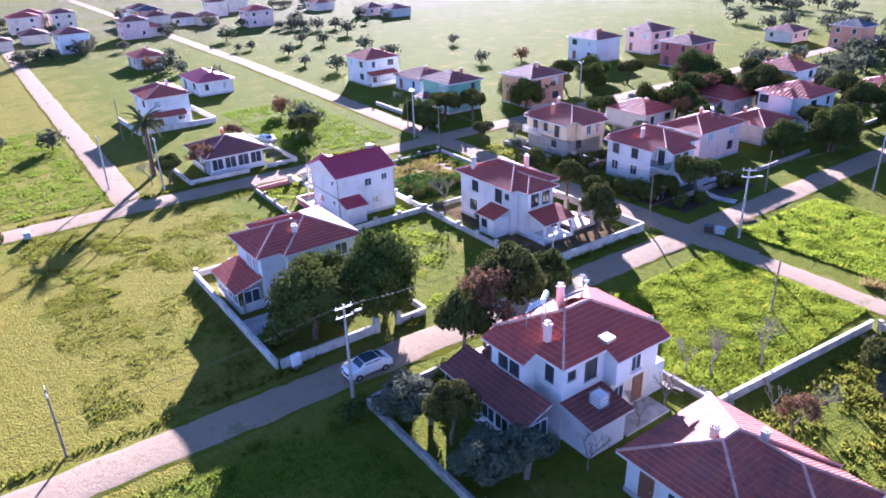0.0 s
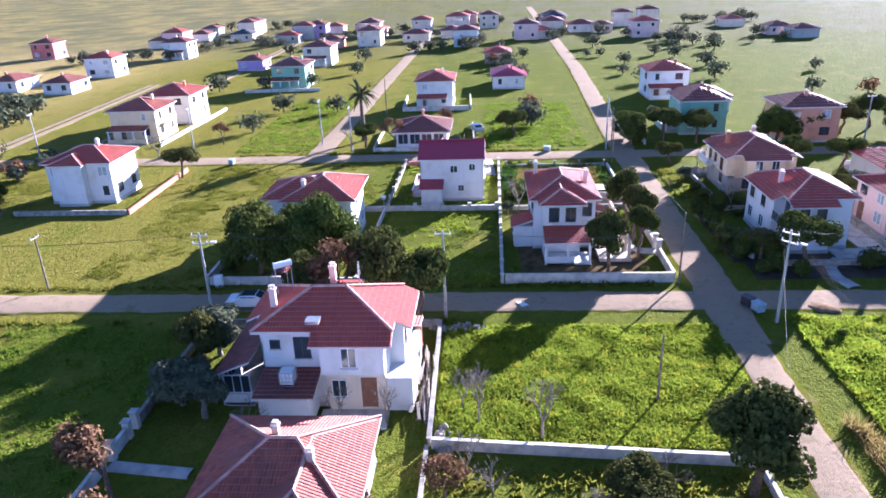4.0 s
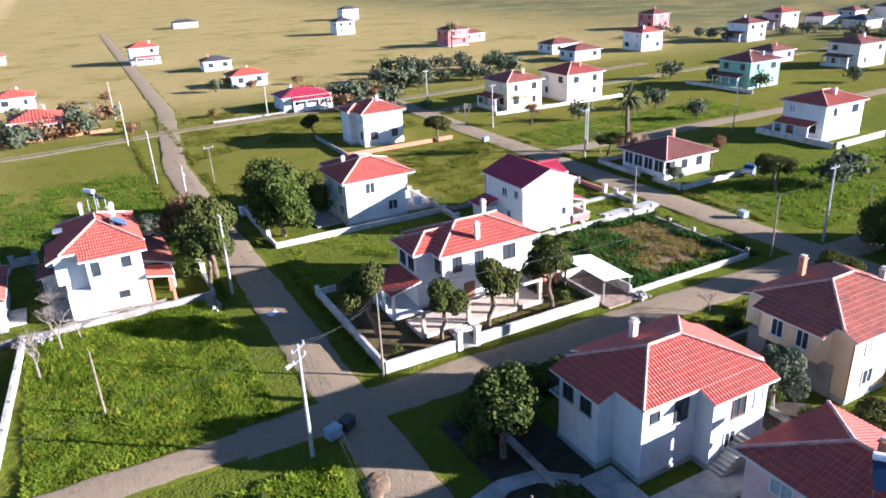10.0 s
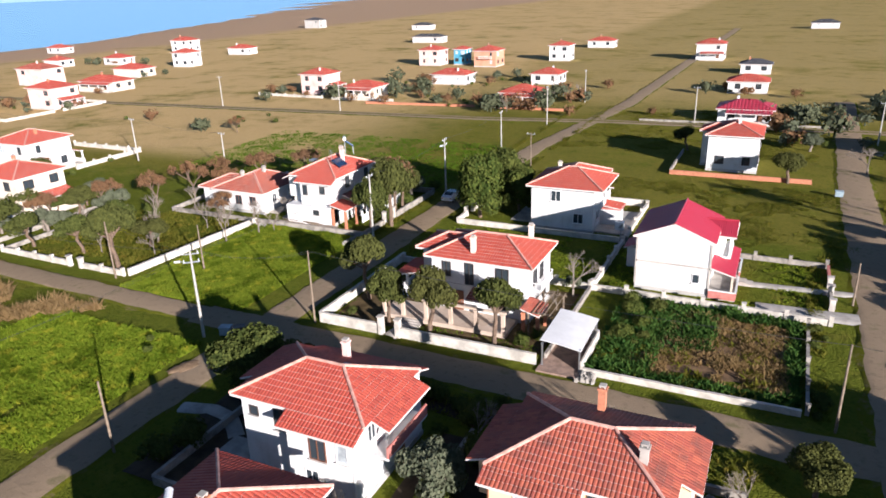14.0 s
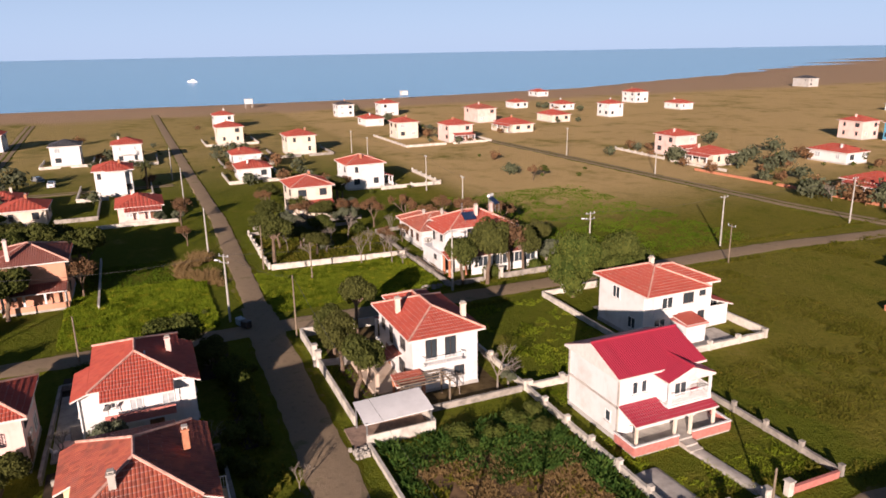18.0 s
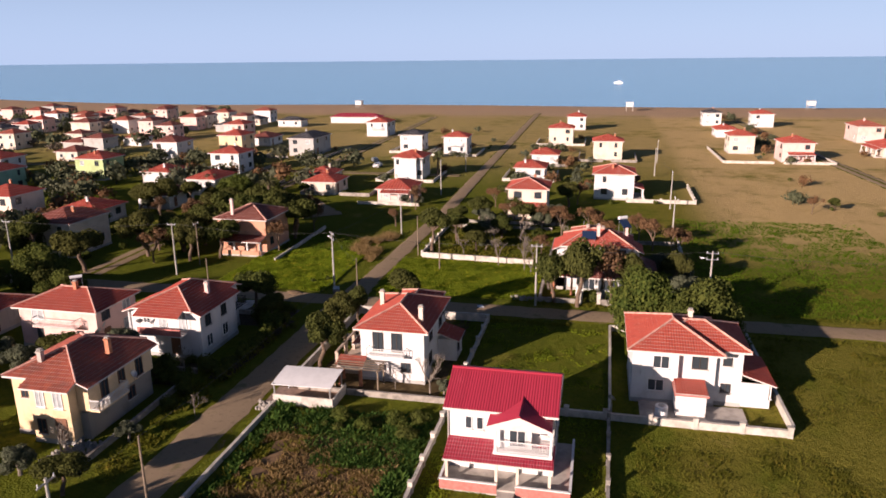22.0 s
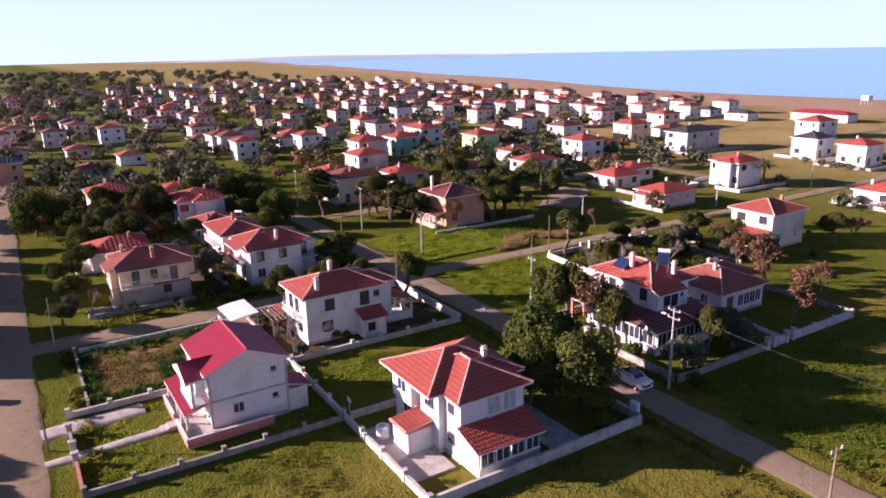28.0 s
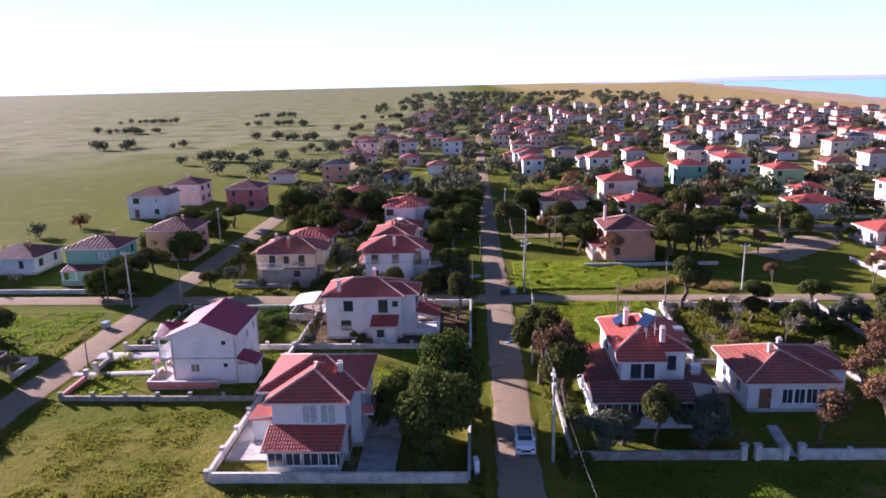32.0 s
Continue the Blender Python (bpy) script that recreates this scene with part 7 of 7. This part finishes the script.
def far_woods(spots, seed, mat, k, label):
    """Many small far trees as one mesh of leaf clumps and trunks."""
    rnd = np.random.default_rng(seed)
    n = len(spots)
    P = np.array(spots)
    v = rnd.normal(size=(n, k, 3))
    v /= np.linalg.norm(v, axis=2, keepdims=True)
    r = rnd.uniform(0.55, 1.05, (n, k, 1)) * (1 + 0.35 * np.sin(3 * np.arctan2(v[..., 1:2], v[..., :1]) + rnd.uniform(0, 6, (n, 1, 1))))
    c = v * r * np.array((2.6, 2.6, 1.7)) * P[:, None, 2:3]
    c[..., 0] += P[:, None, 0]
    c[..., 1] += P[:, None, 1]
    c[..., 2] += 2.5 * P[:, None, 2]
    t = rnd.normal(size=(n, k, 3))
    t /= np.linalg.norm(t, axis=2, keepdims=True)
    u = np.cross(t, v)
    u /= np.linalg.norm(u, axis=2, keepdims=True) + 1e-6
    s = rnd.uniform(0.6, 1.1, (n, k, 1)) * P[:, None, 2:3] * 8.0 / math.sqrt(k) / 1.05
    V = np.stack([c + t * s, c + u * s * 0.8, c - t * s, c - u * s * 0.8], 2).reshape(-1, 3)
    F = np.arange(n * k * 4).reshape(-1, 4).tolist()
    V = V.tolist()
    for x, y, q in spots:
        tubes(V, F, (x, y, -0.1), (x, y, 2.6 * q), 0.25 * q, 0.15 * q, 5)
    tagged(new("far_trees", mesh_of("far_trees", V, F, mat)), label, "trees", "", "stuff")


for i in range(70):
    T(TREE_RND.choice(("pine", "pine", "round", "dry", "olive")), TREE_RND.uniform(10, 120), TREE_RND.uniform(38, 135), TREE_RND.uniform(0.8, 1.3))
for i in range(24):
    T(TREE_RND.choice(("dry", "olive", "bush", "pine")), TREE_RND.uniform(26, 58), TREE_RND.uniform(-22, -3), TREE_RND.uniform(0.6, 1.0))
for cx, cy, n in ((18, -122, 12), (42, -128, 9), (62, -136, 8), (80, -128, 9), (98, -130, 7), (55, -160, 10), (36, -176, 8), (186, -84, 10), (206, -92, 8), (168, -90, 6), (242, -186, 8), (286, -92, 7), (-34, -118, 8), (-38, -158, 6), (94, -34, 5), (110, -20, 6), (140, -20, 6)):
    for i in range(n):
        T(TREE_RND.choice(("dry", "bush", "olive", "pine", "dry")), cx + TREE_RND.gauss(0, 8), cy + TREE_RND.gauss(0, 4), TREE_RND.uniform(0.5, 1.0))
# shrubs in the yards towards the sea
for i in range(90):
    cx, cy = TREE_RND.choice(((103, 21), (108, -12), (135, -14), (154, 18), (83, -34), (61, -16), (148, -33), (78, 70), (84, 40), (147, 70), (160, -84), (72, 16), (168, -123), (191, -156), (151, -90)))
    T(TREE_RND.choice(("dry", "bush", "olive", "bush", "pine")), cx + TREE_RND.choice((-1, 1)) * TREE_RND.uniform(6.5, 12), cy + TREE_RND.uniform(-10, 10), TREE_RND.uniform(0.45, 0.85))
# shrubs and weeds
for i in range(26):
    T("bush", *TREE_RND.choice(((TREE_RND.uniform(-34.5, -30.8), TREE_RND.uniform(-15.8, -6)), (TREE_RND.uniform(-49, -47), TREE_RND.uniform(-16, 0)))), TREE_RND.uniform(0.35, 0.8), sz=0.7)

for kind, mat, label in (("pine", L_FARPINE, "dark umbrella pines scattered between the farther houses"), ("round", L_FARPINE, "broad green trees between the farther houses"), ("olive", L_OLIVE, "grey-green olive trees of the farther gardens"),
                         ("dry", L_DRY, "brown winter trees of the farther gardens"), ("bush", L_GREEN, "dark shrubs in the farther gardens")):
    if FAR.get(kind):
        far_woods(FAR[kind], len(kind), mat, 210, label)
WR = random.Random(21)
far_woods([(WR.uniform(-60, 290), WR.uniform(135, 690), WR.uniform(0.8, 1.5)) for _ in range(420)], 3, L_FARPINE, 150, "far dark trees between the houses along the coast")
far_woods([(WR.uniform(-50, 285), WR.uniform(135, 700), WR.uniform(0.6, 1.2)) for _ in range(420)], 14, L_BARE, 130, "bare grey-brown winter trees between the far houses")
far_woods([(cx + WR.gauss(0, 17), cy + WR.gauss(0, 7), WR.uniform(0.7, 1.3)) for cx, cy in ((-70, 170), (-120, 210), (-75, 250), (-190, 290), (-110, 330), (-60, 400), (-250, 420), (-150, 480), (-80, 560), (-300, 560), (-200, 640)) for _ in range(11)], 4, L_FAR, 200, "far trees on the plain, greyed as by haze")
far_woods([(cx + WR.gauss(0, 9), cy + WR.gauss(0, 13), WR.uniform(0.6, 1.1)) for cx, cy in ((-200, -160), (-225, -110), (-262, -70), (-205, -30), (-240, 10), (-300, -20), (-215, 60), (-280, 90), (-310, -130)) for _ in range(10)], 6, L_FAR, 200, "far trees round the western houses, greyed as by haze")
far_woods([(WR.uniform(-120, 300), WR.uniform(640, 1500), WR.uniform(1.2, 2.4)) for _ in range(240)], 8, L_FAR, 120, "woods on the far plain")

# ---- grass ----


def grass(name, rects, density, hgt, mat, label, seed, clump=0.5, wide=1.0):
    """Tufts of blades over rectangles, thicker where a slow noise says so."""
    rnd = np.random.default_rng(seed)
    px, py = [], []
    for x0, x1, y0, y1 in rects:
        n = int((x1 - x0) * (y1 - y0) * density)
        px.append(rnd.uniform(x0, x1, n)), py.append(rnd.uniform(y0, y1, n))
    px, py = np.concatenate(px), np.concatenate(py)
    keep = np.array([noise.noise((float(a) * 0.16, float(b) * 0.16, seed)) + 0.5 * noise.noise((float(a) * 0.7, float(b) * 0.7, seed)) > -clump * 0.6 for a, b in zip(px, py)])
    px, py = px[keep], py[keep]
    n = len(px)
    k = 3
    ang = rnd.uniform(0, 6.283, (n, k))
    swell = np.array([1.0 + 0.9 * noise.noise((float(a) * 0.45, float(b) * 0.45, seed + 7)) for a, b in zip(px, py)])
    h = hgt * rnd.uniform(0.4, 1.3, (n, k)) * swell[:, None]
    w = h * wide * rnd.uniform(0.5, 1.0, (n, k))
    lean = rnd.uniform(-1.3, 1.3, (n, k, 2)) * h[..., None]
    c, s = np.cos(ang) * w / 2, np.sin(ang) * w / 2
    V = np.zeros((n, k, 3, 3))
    V[:, :, 0, 0], V[:, :, 0, 1] = px[:, None] - c, py[:, None] - s
    V[:, :, 1, 0], V[:, :, 1, 1] = px[:, None] + c, py[:, None] + s
    V[:, :, 2, 0], V[:, :, 2, 1], V[:, :, 2, 2] = px[:, None] + lean[..., 0], py[:, None] + lean[..., 1], h
    V[:, :, :2, 2] = -0.06
    me = mesh_of(name, V.reshape(-1, 3).tolist(), np.arange(n * k * 3).reshape(-1, 3).tolist(), mat)
    tagged(new(name, me), label, "grass", "", "stuff")


grass("grass", [(4.6, 21.7, -22.4, 1.2)], 85, 0.19, M_LUSH, "lush tall green grass in the corner plot", 1, 3.0, 1.3)
grass("grass", [(-26.5, -5, -32, -17.6), (-49, -28, -31.4, -17.4)], 26, 0.12, M_LUSH, "short bright grass between the garden walls", 2, 0.0)
grass("grass", [(-53, -28, -64, -32.5), (-50, -5, -63, -48.6), (-50, -4.5, -130, -82)], 18, 0.12, M_GRASSDRY, "rough yellow-green meadow grass", 3, 0.0)
grass("grass", [(3.2, 24, 8.2, 26)], 60, 0.24, M_LUSH, "clumpy bright grass of the plot by the crossing", 21, 1.2, 1.2)
grass("grass", [(24, 36, 12, 28), (4.5, 60, -80, -46), (-110, -60, -64, -50), (-100, -60, -19, -1)], 11, 0.16, M_GRASS, "green winter grass of open plots", 4)
grass("grass", [(-10.5, -5.0, -5.6, -0.5), (-8.4, -5.0, -16, -9.5), (-26, -14, -2.9, -0.6)], 22, 0.13, M_GRASS, "thin green grass in the walled front garden", 22, 0.3)
grass("grass", [(-46.5, -31, -16, -0.8), (24, 45, -22, -2)], 9, 0.28, M_GRASSDRY, "dry weeds in a neglected plot", 5)
grass("grass", [(-49, -47.6, -31, 0), (-58.5, -57.4, -62, -5), (3.2, 4.2, -130, -20), (-4.4, -3.4, -130, -2), (-46, -8, 7, 10)], 12, 0.25, M_GRASSDRY, "uncut yellowish grass along the roadside", 6)

grass("reeds", [(16.5, 37, 6.0, 9.4), (24, 33, 9.4, 12)], 30, 0.75, M_REED, "tall dry reeds along the narrow lane", 9, 0.0, 0.22)
grass("weeds", [(-39.5, -34.5, -15, -2)], 9, 0.34, M_LEAFY, "scattered green weeds among the dead ones", 15, 0.0)
grass("weeds", [(-46.2, -35, -14.6, -2.0)], 42, 0.26, M_REED, "rusty dead weeds in the vegetable plot", 12, 0.6, 0.9)
grass("weeds", [(-35.6, -30.9, -16.2, -1.0), (-40.0, -35.6, -14.4, -7.5), (-46.8, -35.6, -16.2, -14.4), (-46.8, -35.6, -1.9, -0.8), (-46.9, -46.0, -15.6, -1.4)], 34, 0.42, M_LEAFY, "thick dark green weeds in the vegetable plot", 13, 1.6)

# ---- the shore ----


def boat():
    b = thing("boat", 788, -50, 80, "small white motor boat far out on the sea", "boat", z=-0.95)
    bm = bmesh.new()
    rows = []
    for x, w, z in ((-5, 1.5, 1.3), (-1, 1.7, 1.3), (3, 1.2, 1.5), (5.5, 0.05, 1.8)):
        rows.append([bm.verts.new(q) for q in ((x, -w, z), (x, -w * 0.6, -0.3), (x, w * 0.6, -0.3), (x, w, z))])
    for p, q in zip(rows, rows[1:]):
        for i in range(3):
            bm.faces.new((p[i], q[i], q[i + 1], p[i + 1]))
        bm.faces.new((p[3], q[3], q[0], p[0]))
    bm.faces.new(rows[0][::-1]), bm.faces.new(rows[-1])
    bmesh.ops.recalc_face_normals(bm, faces=bm.faces)
    part("hull", bm, M_TANK, b)
    part("cabin", boxes((-2.5, 1.5, -1.0, 1.0, 1.3, 3.0), bevel=0.2), M_CARW, b)


boat()


def beach_hut(x, y, w, d, h, label="small white hut on legs at the beach"):
    b = thing("beach_hut", x, y, 0, label, "hut", "beach huts")
    part("cabin", boxes((-w / 2, w / 2, -d / 2, d / 2, h - 2.4, h)), W["white"], b)
    part("roof", boxes((-w / 2 - 0.3, w / 2 + 0.3, -d / 2 - 0.3, d / 2 + 0.3, h, h + 0.2)), M_TARP, b)
    for px in (-w / 2 + 0.15, w / 2 - 0.15):
        for py in (-d / 2 + 0.15, d / 2 - 0.15):
            part("leg", boxes((px - 0.1, px + 0.1, py - 0.1, py + 0.1, -0.4, h - 2.4)), M_CONC, b)


for hx, hy in ((349, -47), (366, -150), (356, 123)):
    beach_hut(hx, hy, 4.5, 4, 5.0)
BH(262, 92, 90, 26, 8, 1, "white", "crimson", chim=0, label="long low white beach building with dark red roof")
BH(240, 118, 90, 12, 8, 1, "white", "dark", chim=0, label="low white building with a flat dark roof")
BH(206, 62, 0, 12, 9, 2, "white", "red", balcony="w"), BH(150, 100, 0, 10, 9, 2, "yellow", "red"), BH(190, 120, 0, 10, 9, 2, "pink", "red"), BH(118, 84, 0, 10, 8, 1, "cream", "red"), BH(128, 112, 0, 10, 9, 2, "white", "brown")

# ---- small things ----


def barrel(x, y):
    b = thing("water_barrel", x, y, 0, "round white plastic water barrel by the wall", "barrel")
    bm = bmesh.new()
    tube(bm, (0, 0, 0), (0, 0, 1.15), 0.62, 0.58, 18)
    part("body", bm, M_TANK, b)
    bm = bmesh.new()
    tube(bm, (0, 0, 1.15), (0, 0, 1.22), 0.3, 0.3, 14)
    part("lid", bm, M_METAL, b)


barrel(-25.8, -36.9)


def pergola(x0, x1, y0, y1, h):
    p = thing("pergola", x0, y0, 0, "weathered timber garden pergola with slatted top", "pergola")
    for px in (0.1, x1 - x0 - 0.1):
        for py in (0.1, y1 - y0 - 0.1):
            part("post", boxes((px - 0.07, px + 0.07, py - 0.07, py + 0.07, -0.1, h)), M_POLE, p)
    for py in (0.1, y1 - y0 - 0.1):
        part("beam", boxes((-0.2, x1 - x0 + 0.2, py - 0.05, py + 0.05, h, h + 0.14)), M_POLE, p)
    n = int((x1 - x0) / 0.45)
    for i in range(n + 1):
        q = i * (x1 - x0) / n
        part("slat", boxes((q - 0.03, q + 0.03, -0.25, y1 - y0 + 0.25, h + 0.14, h + 0.22)), M_POLE, p)


pergola(-26.4, -24.2, -9.4, -4.6, 2.3)


def stones(x0, x1, y0, y1, n, seed, label):
    """A heap of loose stones."""
    rnd = random.Random(seed)
    verts, faces = [], []
    for _ in range(n):
        x, y, r = rnd.uniform(x0, x1), rnd.uniform(y0, y1), rnd.uniform(0.1, 0.32)
        b = len(verts)
        for dz in (0, 1):
            for i in range(5):
                a = i * 1.2566 + rnd.uniform(-0.3, 0.3)
                q = r * (1 if dz == 0 else 0.55) * rnd.uniform(0.7, 1.2)
                verts.append((x + q * math.cos(a), y + q * math.sin(a), -0.05 if dz == 0 else r * rnd.uniform(0.8, 1.4)))
        faces += [tuple(b + i for i in (9, 8, 7, 6, 5))[::-1]] + [(b + i, b + (i + 1) % 5, b + 5 + (i + 1) % 5, b + 5 + i) for i in range(5)]
    tagged(new("stone_heap", mesh_of("stone_heap", verts, faces, W["stone"])), label, "stones", "", "stuff")


stones(-44.5, -40.6, 11.8, 15.0, 150, 1, "heap of grey rubble stones beside the yellow house")
stones(4.6, 5.6, -23.8, -19.0, 60, 2, "loose stones fallen along the old wall")
stones(-31.8, -30.4, 0.3, 1.7, 40, 5, "pale broken stones beside the carport entrance")
stones(19.5, 22.5, -22.4, -21.4, 40, 3, "loose stones along the plot wall")


def garden_set(x, y):
    t = thing("garden_table", x, y, 0, "round pink-topped garden table on the paved yard", "table")
    bm = bmesh.new()
    tube(bm, (0, 0, 0.7), (0, 0, 0.75), 0.6, 0.6, 20)
    part("tabletop", bm, W["pink"], t)
    bm = bmesh.new()
    tube(bm, (0, 0, 0.1), (0, 0, 0.7), 0.06, 0.06, 8)
    part("leg", bm, M_METAL, t)
    part("foot", boxes((-0.35, 0.35, -0.05, 0.05, 0.1, 0.15), (-0.05, 0.05, -0.35, 0.35, 0.1, 0.15)), M_METAL, t)
    for k in range(3):
        a = k * 2.1
        c = thing("garden_chair", x + 1.0 * math.cos(a), y + 1.0 * math.sin(a), math.degrees(a) + 90, "white plastic garden chair by the table", "chair", "garden chairs")
        part("seat", boxes((-0.24, 0.24, -0.24, 0.24, 0.5, 0.54)), M_TANK, c)
        part("backrest", boxes((-0.24, 0.24, -0.26, -0.22, 0.54, 0.98)), M_TANK, c)
        for sx in (-0.2, 0.2):
            for sy in (-0.2, 0.2):
                part("leg", boxes((sx - 0.02, sx + 0.02, sy - 0.02, sy + 0.02, 0.1, 0.5)), M_TANK, c)


garden_set(-20.6, 23.2)


def meter_cabinet(x, y, rz):
    c = thing("meter_cabinet", x, y, rz, "white painted electricity meter cabinet on a concrete foot by the wall", "cabinet")
    part("body", boxes((-0.45, 0.45, -0.2, 0.2, 0.25, 1.35), bevel=0.03), M_TANK, c)
    part("foot", boxes((-0.5, 0.5, -0.25, 0.25, -0.1, 0.25)), M_CONC, c)
    d = part("door", boxes((-0.4, 0.4, -0.225, -0.2, 0.32, 1.28), bevel=0.01), M_FRAME_W, c)
    part("handle", boxes((0.27, 0.31, -0.25, -0.225, 0.75, 0.9)), M_METAL, d)


meter_cabinet(-4.1, -46.6, 100)


def plastic_sheet(x, y, r, seed):
    """A crumpled sheet blown onto the road."""
    rnd = random.Random(seed)
    verts, faces, n = [], [], 6
    for i in range(n + 1):
        for j in range(n + 1):
            u, v = i / n - 0.5, j / n - 0.5
            verts.append((2 * r * u + rnd.uniform(-0.06, 0.06), 1.3 * r * v + rnd.uniform(-0.06, 0.06), 0.06 + 0.16 * abs(noise.noise((u * 3.1, v * 3.1, seed)))))
    for i in range(n):
        for j in range(n):
            a = i * (n + 1) + j
            faces.append((a, a + n + 1, a + n + 2, a + 1))
    e = tagged(new("plastic_sheet", mesh_of("plastic_sheet", verts, faces, M_TARP)), "crumpled white plastic sheet lying on the dirt road", "plastic sheet")
    e.matrix_basis = pose(x, y, 0.05, 0, 0, 25)


plastic_sheet(0.5, -15.4, 0.55, 3)
GW([(-12.2, 9.1), (-9.9, 9.6)], 0.45, 0.3, label="short pale wall stub in the shaded garden")


def timber_pile(x0, x1, y, n, seed):
    """Old poles and boards thrown along a wall."""
    rnd = random.Random(seed)
    p = thing("timber_pile", x0, y, 0, "untidy pile of grey weathered poles and boards along the wall", "timber")
    for i in range(n):
        L = rnd.uniform(2.0, 4.6)
        ax, ay, tilt = rnd.uniform(0, x1 - x0 - L), rnd.uniform(-0.55, 0.45), rnd.uniform(-0.35, 0.35)
        z = 0.08 + 0.11 * (i % 5)
        bm = bmesh.new()
        if i % 3:
            tube(bm, (ax, ay, z), (ax + L, ay + tilt, z + rnd.uniform(-0.03, 0.2)), 0.075, 0.05, 7)
        else:
            box(bm, 0, L, -0.11, 0.11, 0, 0.05)
            bmesh.ops.transform(bm, matrix=pose(ax, ay, z, rnd.uniform(-20, 20), 0, math.degrees(tilt / L)), verts=bm.verts)
        part("pole" if i % 3 else "board", bm, M_PALEBARK if i % 2 else M_POLE, p)


timber_pile(8.6, 20.2, -23.55, 34, 4)


def earth_mound(x, y, a, b, h):
    """A tipped heap of pale soil with a lumpy outline."""
    verts, faces, n = [(0, 0, h)], [], 22
    for r in range(1, 8):
        f = r / 7
        for i in range(n):
            t = 2 * math.pi * i / n
            q = f * (1 + 0.5 * noise.noise((2.6 * math.cos(t), 2.6 * math.sin(t), 3.0)))
            z = h * (1 - f * f) ** 1.2 + 0.09 * noise.noise((q * a * math.cos(t) * 3.5, q * b * math.sin(t) * 3.5, 1.0)) * (1 - f * f)
            verts.append((a * q * math.cos(t), b * q * math.sin(t), z if r < 7 else -0.08))
    for i in range(n):
        j = (i + 1) % n
        faces.append((0, 1 + i, 1 + j))
        faces += [(1 + r * n + i, 1 + (r + 1) * n + i, 1 + (r + 1) * n + j, 1 + r * n + j) for r in range(6)]
    me = mesh_of("earth_mound", verts, faces, M_HEAP)
    for p in me.polygons:
        p.use_smooth = True
    e = tagged(new("earth_mound", me), "heap of pale tipped earth at the edge of the crossing", "earth heap")
    e.matrix_basis = pose(x, y, 0.06, 0, 0, 60)


earth_mound(1.5, 12.0, 1.5, 0.9, 0.15)
for bx, by, bs in ((-9.4, 12.0, 1.3), (-7.4, 20.6, 1.6), (-6.4, 9.6, 1.2), (-10.4, 8.6, 1.1), (-6.0, 22.6, 1.4), (6.6, 11.2, 0.5), (8.2, 9.6, 0.45), (-13.5, 8.6, 1.7), (-15.6, 8.2, 1.4), (-11.6, 9.4, 1.6), (-7.6, 11.0, 1.5), (-5.4, 12.8, 1.3), (-27.4, 14.4, 1.5), (-28.4, 11.2, 1.3), (-25.2, 10.6, 1.4)):
    T("bush", bx, by, bs)
# low hedge along the road in front of the white house
HR = random.Random(31)
for i in range(11):
    T("bush", -26.0 + i * 1.5 + HR.uniform(-0.4, 0.4), 8.4 + HR.uniform(-0.35, 0.5), HR.uniform(0.7, 1.15), sz=HR.uniform(0.9, 1.3))
for i in range(12):
    T("bush", HR.uniform(-29, -23.4), HR.uniform(11, 23), HR.uniform(0.6, 1.1))
